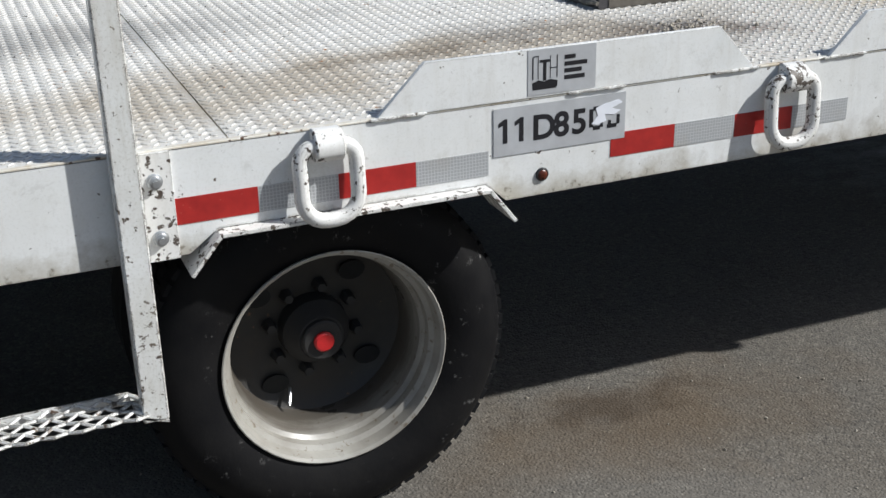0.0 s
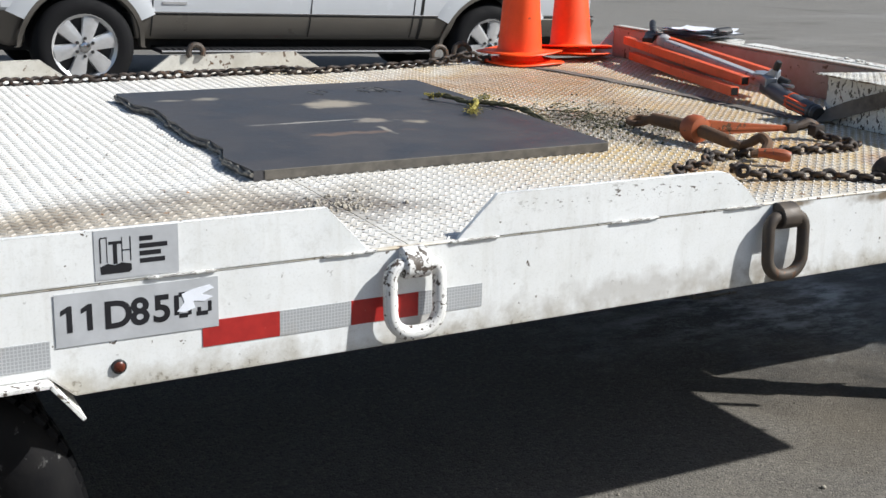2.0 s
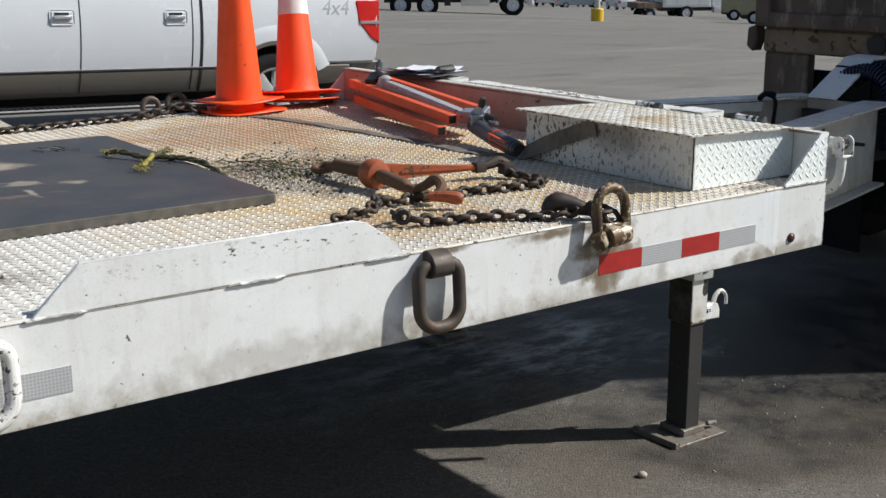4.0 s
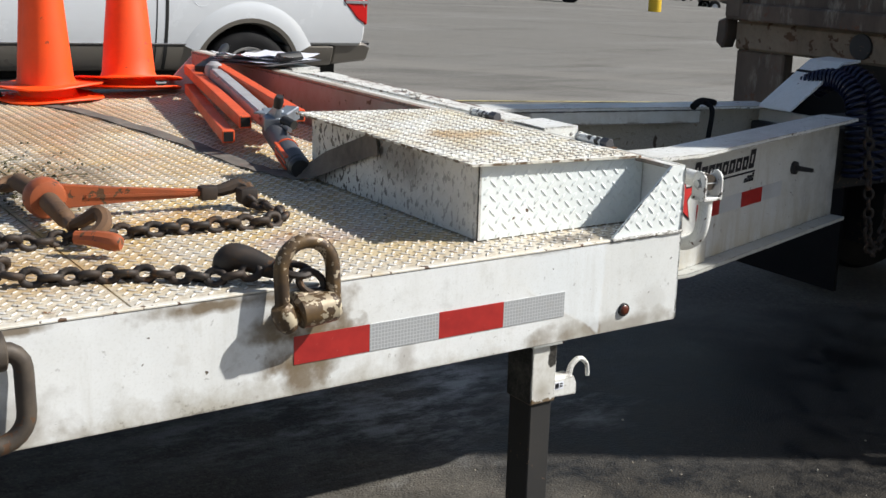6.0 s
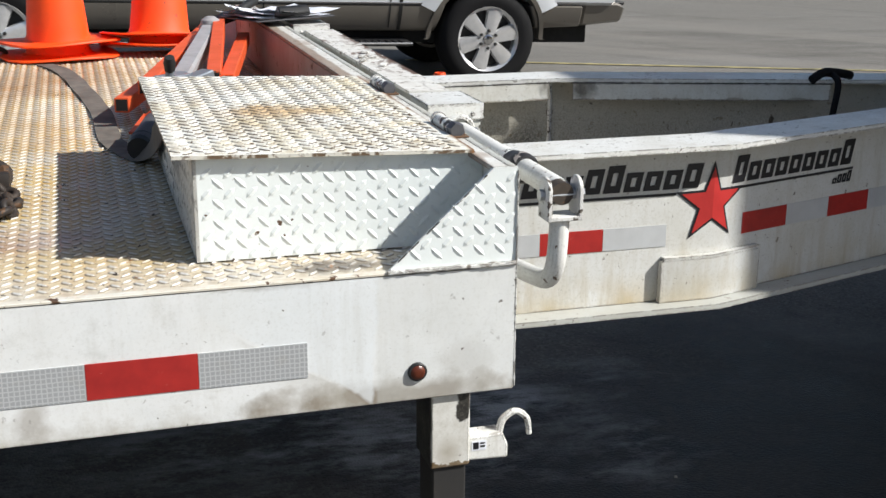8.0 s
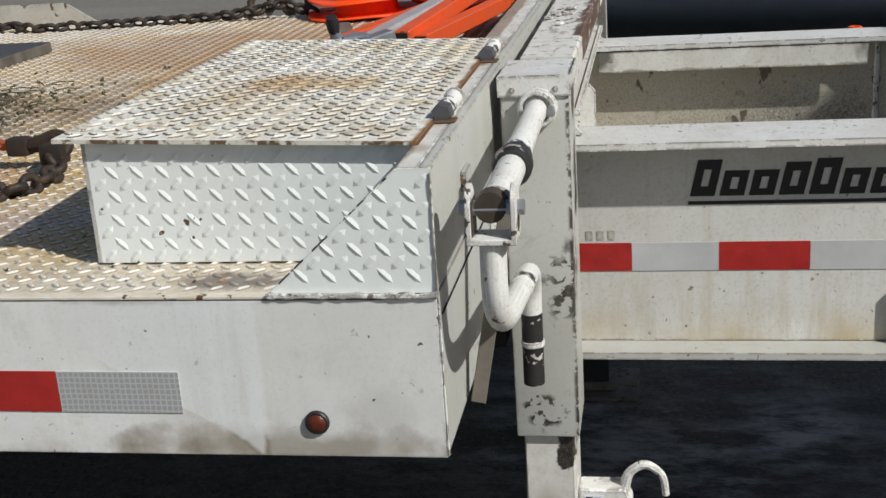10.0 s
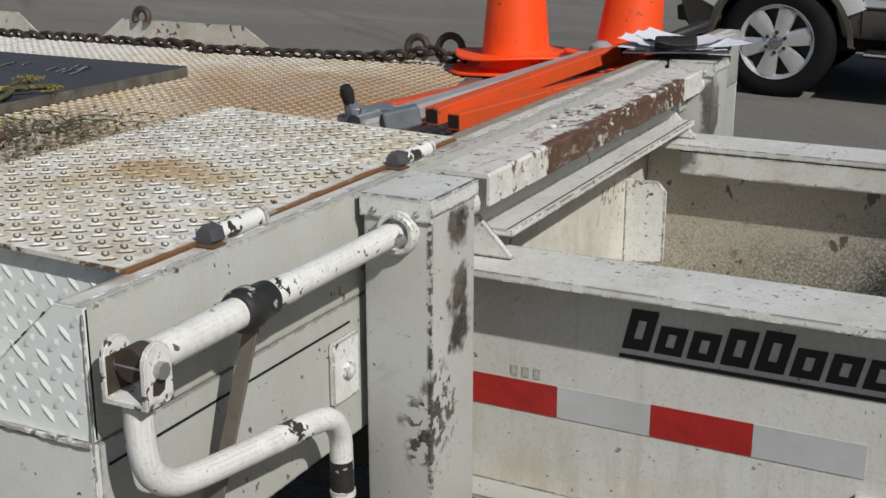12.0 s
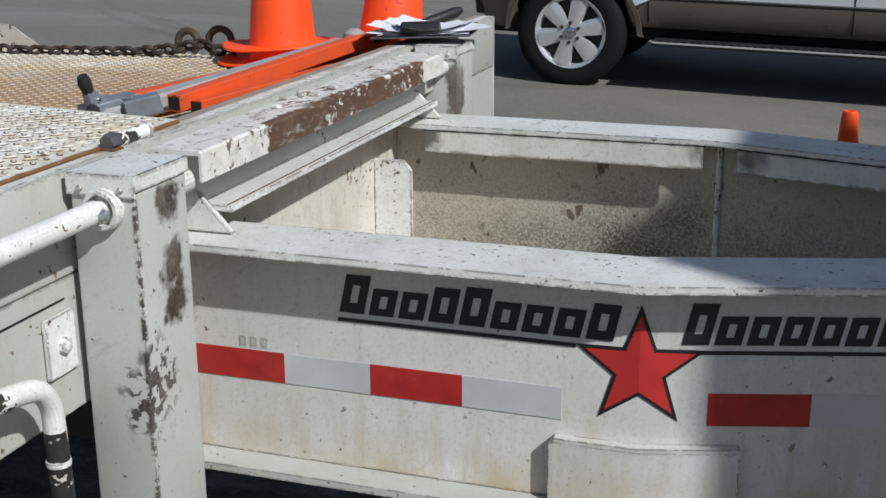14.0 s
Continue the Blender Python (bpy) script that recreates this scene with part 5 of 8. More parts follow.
    part("crank_grip", tube(B(), [(0.060, 0.347, 0.737), (0.059, 0.352, 0.632)], 0.0145, 16), "chip_black", cr, "black painted grip end")
    part("scraped_band", tube(B(), smooth_line([(0.064, 0.205, 0.8222), (0.064, 0.23, 0.8189), (0.064, 0.262, 0.8141)], 4), 0.0146, 16), "scraped", cr, "scraped bare patch")
    part("grip_ring", tube(B(), [(0.060, 0.348, 0.696), (0.060, 0.348, 0.689)], 0.0160, 16), "pipe", cr)


def jack_paint():
    """Cream paint with burnt patches on one face and bare chips along the corner."""
    k = Nodes("jack_paint")
    n = k.noise(4, 6, 0.62)
    c = k.mix(k.step(n, 0.42, 0.78, 0, 0.4), (0.50, 0.51, 0.495), (0.36, 0.335, 0.275))
    for z, r in ((0.988, 0.030), (0.895, 0.046), (0.848, 0.034)):
        c = k.mix(k.math('MULTIPLY', k.blob((0.112, 0.565, z), (0.022, 0.036, r), 0.65, 30, 0.45), 1.0), c, k.mix(k.noise(70, 4, 0.7), (0.014, 0.012, 0.011), (0.050, 0.034, 0.024)))
    c = k.mix(k.math('MULTIPLY', k.blob((0.106, 1.83, 0.95), (0.022, 0.05, 0.09), 0.7, 24, 0.5), 0.9), c, (0.05, 0.04, 0.03))
    flake = k.step(k.noise(62, 4, 0.6, shift=11), 0.50, 0.53)
    for spot, size in (((0.098, 0.485, 0.745), (0.034, 0.03, 0.075)), ((0.112, 0.525, 0.745), (0.016, 0.04, 0.075)), ((0.06, 0.485, 0.535), (0.03, 0.03, 0.03))):
        c = k.mix(k.math('MULTIPLY', flake, k.blob(spot, size, 0.5, 30, 0.4)), c, (0.035, 0.03, 0.028))
    edge = k.math('MULTIPLY', k.step(k.axis(0), 0.1020, 0.1060), k.step(k.axis(1), 0.4955, 0.4905))
    c = k.mix(k.math('MULTIPLY', edge, k.step(k.noise(45, 4, 0.7), 0.47, 0.5)), c, (0.03, 0.027, 0.025))
    c = k.mix(k.step(k.noise(60, 3, 0.6, shift=3), 0.68, 0.70), c, (0.06, 0.05, 0.04))
    c = k.wear(c, 0.7)
    return k.done(c, 0.45)


def jack_mid_paint():
    """White on the near and front faces only, flaked to black steel and rusty at the foot."""
    k = Nodes("jack_middle_paint")
    n, x, z = k.noise(30, 5, 0.7), k.axis(0), k.axis(2)
    c = k.mix(k.step(n, 0.4, 0.7, 0, 0.5), (0.70, 0.69, 0.66), (0.44, 0.41, 0.35))
    c = k.mix(k.math('MULTIPLY', k.blob((0.055, 0.50, 0.37), (0.03, 0.2, 0.035), 0.5, 30, 0.9), 0.7), c, (0.30, 0.25, 0.19))
    c = k.mix(k.blob((0.086, 0.50, 0.458), (0.015, 0.2, 0.034), 0.5, 34, 0.15), c, (0.018, 0.016, 0.015))
    foot = k.math('ADD', k.step(z, 0.362, 0.335), k.step(n, 0.3, 0.7, -0.6, 0.5))
    c = k.mix(k.step(foot, 0.45, 0.5), c, k.mix(k.noise(80, 3), (0.06, 0.035, 0.02), (0.22, 0.14, 0.06)))
    bare = k.step(k.math('ADD', x, k.math('MULTIPLY', n, 0.006)), 0.0275, 0.0262)
    c = k.mix(bare, c, (0.013, 0.012, 0.012))
    return k.done(k.wear(c, 0.6), 0.5)


M["jackmid"] = jack_mid_paint()
M["jackpaint"] = jack_paint()
M["chip_black"] = worn("chipped_black", (0.020, 0.020, 0.022), chip=(0.72, 0.72, 0.70), chips=1.45, chip_scale=50, dirty=0.1)
jack(0.487, 0.615, True)
jack(NW - 0.615, NW - 0.487, False)


def front_cross_beam():
    """Beam between the jacks with its bent cap."""
    pts = [(0.026, 1.030), (0.026, 1.0365), (0.104, 1.0365), (0.1075, 1.033), (0.1075, 0.992), (0.1035, 0.992), (0.1035, 1.030)]
    bm = B()
    prism(bm, pts, 'y', 0.662, 1.728)
    part("beam_cap", bm, "cap", trailer, "bent white cap channel with a scraped rusty lip", smooth=0)
    fl = part("beam_flange", box(B(), 0.0545, 0.108, 0.742, NW - 0.742, 0.928, 0.938, 0.001), "flange", trailer, "white lower flange of the beam")
    part("rust_seam", box(B(), 0.0985, 0.1005, 0.744, NW - 0.744, 0.9378, 0.9392), "rusty", fl)
    part("beam_web", box(B(), 0.044, 0.054, 0.617, NW - 0.617, 0.939, 1.028), "front", trailer)
    part("beam_web", box(B(), 0.001, 0.009, 0.617, NW - 0.617, 0.545, 0.927), "inner", trailer)
    # unseen block added to keep sun off the ground under the far side
    part("cross_member", box(B(), -0.06, -0.013, NW - 0.617, WID - 0.02, 0.27, 0.711), "blacksteel", trailer)
    # added plate, stops sun leaking down through the open neck
    part("belly_plate", box(B(), 0.0095, 0.50, 0.80, NW - 0.80, 0.5455, 0.553, 0.001), "inner", trailer, "grimy plate added between the gooseneck beams to block sun")
    for y in (0.735, NW - 0.735):
        part("gusset", prism(B(), [(0.010, 0.899), (0.112, 0.899), (0.109, 0.904), (0.058, 0.957), (0.050, 0.957), (0.010, 0.932)], 'y', y - 0.006, y + 0.006, 0.001), "flange", trailer, "small triangular gusset")
    for y in (0.642, NW - 0.642):
        part("pipe_stub", tube(B(), [(0.075, y - 0.03, 0.992), (0.075, y + 0.03, 0.992)], 0.017, 14), "flange", trailer)


def cap_paint():
    """White paint scraped to brown primer along the lip."""
    k = Nodes("cap_paint")
    n = k.noise(26, 6, 0.7)
    c = k.mix(k.step(n, 0.4, 0.8), (0.74, 0.73, 0.70), (0.52, 0.48, 0.42))
    y = k.axis(1)
    y = k.math('ADD', y, k.step(n, 0.3, 0.7, -0.025, 0.025))
    band = k.math('MULTIPLY', k.step(y, 0.868, 0.876), k.step(y, 1.60, 1.59))
    lip = k.step(k.math('ADD', k.axis(0), k.math('MULTIPLY', n, 0.05)), 0.116, 0.120)
    gap = k.step(k.noise(11, 4, 0.6, shift=2), 0.62, 0.66)
    fleck = k.math('MULTIPLY', k.step(k.noise(75, 4, 0.7, stretch=(1, 0.6, 1), shift=13), 0.58, 0.61), k.step(k.noise(6, 3, 0.5, shift=22), 0.45, 0.6))
    gap = k.math('MAXIMUM', gap, fleck)
    m = k.math('MULTIPLY', k.math('MULTIPLY', band, lip), k.math('SUBTRACT', 1.0, gap))
    c = k.mix(m, c, k.mix(k.noise(40, 3), (0.075, 0.035, 0.022), (0.14, 0.075, 0.045)))
    flaky = k.math('MULTIPLY', band, k.step(k.noise(7, 3, 0.5, shift=4), 0.40, 0.60))
    streak = k.noise(40, 4, 0.7, stretch=(1, 0.4, 1), shift=6)
    c = k.mix(k.math('MULTIPLY', flaky, k.step(streak, 0.56, 0.59)), c, (0.15, 0.085, 0.055))
    c = k.mix(k.step(k.noise(52, 4, 0.65, shift=6), 0.60, 0.63), c, (0.16, 0.12, 0.085))
    rub = k.noise(22, 6, 0.75, stretch=(1.6, 0.35, 1), shift=16)
    c = k.mix(k.step(rub, 0.56, 0.64, 0, 0.7), c, (0.45, 0.44, 0.42))
    c = k.mix(k.step(rub, 0.64, 0.66), c, (0.20, 0.14, 0.10))
    return k.done(c, 0.5)


M["cap"] = cap_paint()
front_cross_beam()
bm = B()
for _ in range(9):
    fx, fy, s = random.uniform(0.035, 0.075), random.gauss(1.15, 0.07), random.uniform(0.006, 0.013)
    prism(bm, [(fx - s, fy - s * 0.5), (fx + s * 0.4, fy - s * 0.8), (fx + s, fy + s * 0.2), (fx - s * 0.2, fy + s)], 'z', 1.0375, 1.0375 + s * 0.6, 0.001)
part("paint_flake", bm, "pipe", None, "loose chips of paint on the beam cap", kind="stuff")

# ---- gooseneck: two I beams, straight to the kink and then drawing together
KINK, NY, SLOPE = 0.720, 0.735, math.atan(0.29)
NTOP, NBOT = 0.897, 0.545


def neck_at(s, z, off=0.0, far=False):
    """A place on the outer web face: s along the beam from the trailer's front, off outwards."""
    if abs(s - KINK) < 1e-4:
        p, n = Vector((KINK, NY, z)), Vector((math.tan(SLOPE / 2), -1, 0))
    elif s < KINK:
        p, n = Vector((s, NY, z)), Vector((0, -1, 0))
    else:
        d = s - KINK
        p, n = Vector((KINK + d * math.cos(SLOPE), NY + d * math.sin(SLOPE), z)), Vector((math.sin(SLOPE), -math.cos(SLOPE), 0))
    p = p + n * off
    return Vector((p.x, NW - p.y, p.z)) if far else p


def neck_strip(bm, s0, s1, z0, z1, o0, o1, far=False):
    """A bar of rectangular section along the beam, bent at the kink."""
    cuts = [s0] + ([KINK] if s0 < KINK < s1 else []) + [s1]
    rings = []
    for s in cuts:
        if s == KINK and len(cuts) == 3:
            q = [(neck_at(KINK, z, o) + neck_at(KINK + 1e-6, z, o)) / 2 for o, z in ((o0, z0), (o1, z0), (o1, z1), (o0, z1))]
            if far:
                q = [Vector((v.x, NW - v.y, v.z)) for v in q]
        else:
            q = [neck_at(s, z, o, far) for o, z in ((o0, z0), (o1, z0), (o1, z1), (o0, z1))]
        rings.append([bm.verts.new(v) for v in q])
    for A, C in zip(rings, rings[1:]):
        for k in range(4):
            bm.faces.new((A[k], A[(k + 1) % 4], C[(k + 1) % 4], C[k]))
    bm.faces.new(rings[0][::-1])
    bm.faces.new(rings[-1])
    return bm


def neck():
    END = 1.80
    for far in (False, True):
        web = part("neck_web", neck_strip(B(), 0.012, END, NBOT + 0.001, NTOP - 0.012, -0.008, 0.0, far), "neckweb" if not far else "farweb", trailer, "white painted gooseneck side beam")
        part("top_flange", neck_strip(B(), 0.012, END, NTOP - 0.011, NTOP, -0.068, 0.064, far), "flange", trailer, "worn white top flange")
        part("bottom_flange", neck_strip(B(), 0.012, END, NBOT - 0.012, NBOT, -0.060, 0.052, far), "front", trailer, "rust-stained bottom flange")
        n = 18
        a, b = neck_at(KINK, NBOT, -0.010, far), neck_at(KINK, NTOP - 0.02, -0.010, far)
        part("seam_weld", tube(B(), [a.lerp(b, i / n) for i in range(n + 1)], [0.006 * random.uniform(0.8, 1.2) for _ in range(n + 1)], 7), "chipped", web)
        for s0, s1 in ((0.10, 0.690), (0.78, 1.5)):
            part("angle_bar", neck_strip(B(), s0, s1, NTOP - 0.060, NTOP - 0.014, -0.070, -0.062, far), "anglebar", trailer, "grimy white angle bar")
            part("joint", neck_strip(B(), s0 - 0.004, s1 + 0.004, NTOP - 0.0138, NTOP - 0.0112, -0.0685, -0.063, far), "seam", trailer)
    part("corner_plate", prism(B(), [(0.0095, 0.652), (0.094, 0.664), (0.094, 0.812), (0.076, 0.832), (0.0095, 0.832)], 'y', 1.550, 1.562, 0.002), "flange", trailer, "cream-painted tab plate")
    # stiffener on the lower flange by the kink
    bm = neck_strip(B(), 0.605, 0.86, NBOT + 0.001, NBOT + 0.094, 0.010, 0.017)
    neck_strip(bm, 0.605, 0.86, NBOT + 0.0945, NBOT + 0.101, 0.0005, 0.017)
    neck_strip(bm, 0.599, 0.6048, NBOT + 0.001, NBOT + 0.094, 0.0005, 0.017)
    part("stiffener", bm, "neckweb", trailer, "folded white stiffener plate")
    # conspicuity tape
    for e, zt in (((0.036, 0.186, 0.325, 0.467, 0.614), 0.717), ((0.815, 0.955, 1.095, 1.235, 1.375), 0.723)):
        for i in range(4):
            part("reflective_tape", neck_strip(B(), e[i], e[i + 1] - 0.0006, zt - 0.048, zt, 0.0004, 0.0014), "tape_red" if i % 2 == 0 else "tape_pale", trailer, "red reflective tape" if i % 2 == 0 else "faded silver reflective tape", smooth=0)
    # raised mill mark, as plain bars
    bm = B()
    for i in range(3):
        neck_strip(bm, 0.112 + i * 0.018, 0.123 + i * 0.018, 0.722, 0.738, 0.0, 0.0008)
    part("mill_mark", bm, "front", trailer, smooth=0)
    # star over the kink
    R1, R2, zc = 0.094, 0.038, 0.757
    for scale, material, o in ((1.0, "letter", 0.0016), (0.84, "star", 0.0026)):
        bm = B()
        pts = []
        for k in range(10):
            r = (R1 if k % 2 == 0 else R2) * scale
            a = radians(90 + 36 * k)
            pts.append((KINK + r * math.cos(a), zc + r * math.sin(a)))
        for half in (pts[0:6], pts[5:10] + pts[0:1]):
            left = half[1][0] < KINK
            bm.faces.new([bm.verts.new(neck_at(min(s, KINK) if left else max(s, KINK), z, o)) for s, z in half])
        part("star", bm, material, trailer, "red five-pointed star with a black outline" if material == "star" else "", smooth=0)
    # maker's lettering, drawn as slanted plain blocks
    def blocks(s0, s1, z0, heights, h):
        bm = B()
        n = len(heights)
        w = (s1 - s0) / n
        for i, t in enumerate(heights):
            top = z0 + h * t
            a, b = s0 + i * w, s0 + (i + 0.84) * w
            sl = 0.22 * h * t
            w2, q2 = 0.35 * (b - a), 0.27 * h * t
            for (p0, p1, z_0, z_1) in ((a, a + w2, z0, top), (b - w2, b, z0, top), (a + w2, b - w2, z0, z0 + q2), (a + w2, b - w2, top - q2, top)):
                k0, k1 = sl * (z_0 - z0) / (h * t), sl * (z_1 - z0) / (h * t)
                q = [neck_at(p0 + k0, z_0, 0.0016), neck_at(p1 + k0, z_0, 0.0016), neck_at(p1 + k1, z_1, 0.0016), neck_at(p0 + k1, z_1, 0.0016)]
                bm.faces.new([bm.verts.new(v) for v in q])
        part("lettering_block", bm, "letter", trailer, "black maker's name as plain blocks", smooth=0)
    blocks(0.279, 0.690, 0.794, (1.12, .78, .78, 1.0, 1.1, .78, .78, .78, 1.0), 0.053)
    blocks(0.775, 1.165, 0.794, (1.12, .78, .78, .78, .78, .78, .78, .78, 1.1), 0.053)
    blocks(1.10, 1.165, 0.752, (.5, .8, .8, 1.0), 0.026)
    bm = neck_strip(B(), 0.276, 0.632, 0.780, 0.7855, 0.0004, 0.0016)
    neck_strip(bm, 0.800, 1.17, 0.780, 0.7855, 0.0004, 0.0016)
    part("underline", bm, "letter", trailer, smooth=0)
    # cross plate and tongue at the far end
    a, b = neck_at(END, 0.7, -0.07), neck_at(END, 0.7, -0.07, True)
    part("neck_end_plate", box(B(), a.x - 0.02, a.x - 0.006, a.y - 0.05, b.y + 0.05, NBOT, NTOP - 0.012), "front", trailer)
    bm = prism(B(), [(1.675, 0.893), (1.68, 0.905), (1.93, 1.062), (2.03, 1.068), (2.03, 1.058), (1.935, 1.052)], 'y', 1.19, 1.345, 0.002)
    cover = part("tongue_cover", bm, "side", trailer, "sloped white tongue cover")
    part("cover_seam", prism(B(), [(1.860, 1.0182), (1.870, 1.0245), (1.870, 1.0264), (1.860, 1.0201)], 'y', 1.191, 1.344), "seam", cover, smooth=0)
    part("tongue", box(B(), 1.68, 2.58, 1.08, 1.38, 0.62, 0.84, 0.006), "blacksteel", trailer)
    p = neck_at(1.452, 0.757)
    d = Vector((math.sin(SLOPE), -math.cos(SLOPE), 0))
    part("side_marker", tube(B(), [p, p + d * 0.012, p + d * 0.014, p + d * 0.07], [0.022, 0.022, 0.009, 0.007], 12), "plastic", trailer, "black rubber marker stub")


def neck_paint():
    """Dull white beam, dust towards the foot."""
    k = Nodes("neck_paint")
    n = k.noise(3.2, 6, 0.62)
    c = k.mix(k.step(n, 0.4, 0.75, 0, 0.45), (0.63, 0.632, 0.62), (0.46, 0.44, 0.39))
    c = k.mix(k.math('MULTIPLY', k.step(k.axis(2), 0.62, 0.55), k.step(k.noise(9, 5), 0.4, 0.7)), c, (0.48, 0.40, 0.27))
    c = k.mix(k.step(k.noise(60, 3, 0.6, shift=3), 0.70, 0.72), c, (0.08, 0.06, 0.05))
    runs = k.noise(22, 6, 0.72, stretch=(1, 1, 0.14), shift=2.5)
    c = k.mix(k.math('MULTIPLY', k.step(k.axis(2), 0.72, 0.56), k.step(runs, 0.46, 0.66, 0, 0.7)), c, (0.40, 0.33, 0.22))
    # soot towards the neck's end, deepened to paint in the truck's shade
    soot_and_shade = k.math('MULTIPLY', k.step(k.math('ADD', k.axis(0), k.math('MULTIPLY', k.noise(6, 6, 0.7, shift=8.0), 0.9)), 1.85, 2.35), k.step(k.noise(14, 5, 0.7, shift=19.0), 0.35, 0.6, 0.50, 0.92))
    c = k.mix(soot_and_shade, c, (0.17, 0.16, 0.145))
    c = k.wear(c, 1.0)
    return k.done(c, 0.45)


M["neckweb"] = neck_paint()
neck()


def hoses():
    o = Vector((1.94, 1.02, 0.0))
    t = thing("air_hose", "tightly coiled dark blue air hoses hanging at the coupling", "hose", m=Matrix.Translation(o))
    for line, turns, r in (([(1.85, 1.31, 0.955), (1.86, 1.24, 0.995), (1.87, 1.15, 1.005), (1.86, 1.065, 0.95), (1.852, 1.036, 0.82), (1.85, 1.034, 0.67)], 30, 0.034),
                           ([(1.93, 1.30, 0.955), (1.94, 1.21, 1.01), (1.94, 1.11, 1.01), (1.935, 1.03, 0.93), (1.93, 1.01, 0.82), (1.925, 1.00, 0.66)], 28, 0.034)):
        path = smooth_line(line, 40)
        n = turns * 10
        pts = []
        for i in range(n + 1):
            u = i / n * (len(path) - 1)
            j = min(int(u), len(path) - 2)
            p, d = path[j].lerp(path[j + 1], u - j), (path[j + 1] - path[j]).normalized()
            side = d.cross(Vector((0.6, 0.8, 0))).normalized()
            w, ang = d.cross(side), 2 * math.pi * i / 10
            pts.append(p - o + r * (math.cos(ang) * side + math.sin(ang) * w))
        part("hose_coil", tube(B(), pts, 0.0065, 6), "blue", t, "dark blue coiled hose")


hoses()


def rubber_tie():
    """Black tie-down looped over the far top flange."""
    t = thing("rubber_tie", "black rubber tie hooked over the gooseneck flange", "tie", m=Matrix.Translation((1.40, 1.37, NTOP)))
    part("tie_band", tube(B(), smooth_line([(-0.03, -0.075, -0.21), (-0.015, -0.072, -0.09), (0.0, -0.066, 0.0), (0.01, -0.03, 0.022), (0.03, 0.03, 0.020)], 5), 0.009, 8), "rubber", t)
    part("tie_hook", tube(B(), smooth_line([(-0.06, -0.03, 0.014), (-0.02, -0.02, 0.03), (0.03, 0.0, 0.026), (0.08, 0.01, 0.018), (0.10, 0.03, 0.012)], 5), 0.0125, 8), "rubber", t)


rubber_tie()


def chain(name, line, material, label, link=0.034, r=0.0045, group="", cat="chain"):
    """A chain of separate interlocked links laid along a line."""
    pts = smooth_line(line, 14)
    lens = [0.0]
    for a, b in zip(pts, pts[1:]):
        lens.append(lens[-1] + (b - a).length)
    t = thing(name, label, cat, group, Matrix.Translation(pts[0]))
    pitch = link - 2.2 * r
    n = int(lens[-1] / pitch)
    half, w = link / 2 - r, link * 0.33
    loop = [(a, b) for a, b in arc(half - w + r * 0.3, 0, w - r * 0.3, -90, 90, 5)] + [(a, b) for a, b in arc(-half + w - r * 0.3, 0, w - r * 0.3, 90, 270, 5)]
    base = tube(B(), [(a, b, 0) for a, b in loop], r, 6, closed=True)
    me = bpy.data.meshes.new("link")
    bmesh.ops.recalc_face_normals(base, faces=base.faces)
    base.to_mesh(me)
    base.free()
    me.shade_smooth()
    me.materials.append(M[material])
    j = 0
    for i in range(n):
        s = (i + 0.5) * pitch
        while lens[j + 1] < s:
            j += 1
        f = (s - lens[j]) / max(1e-6, lens[j + 1] - lens[j])
        p, d = pts[j].lerp(pts[j + 1], f), (pts[j + 1] - pts[j]).normalized()
        q = d.to_track_quat('X', 'Z').to_matrix().to_4x4()
        ob = new("link", me)
        ob.parent = t
        ob.matrix_basis = Matrix.Translation(p - pts[0]) @ q @ Matrix.Rotation(radians((28 if i % 2 else -55) + random.uniform(-16, 16)), 4, 'X') @ Matrix.Rotation(radians(random.uniform(-7, 7)), 4, 'Z')
    return t

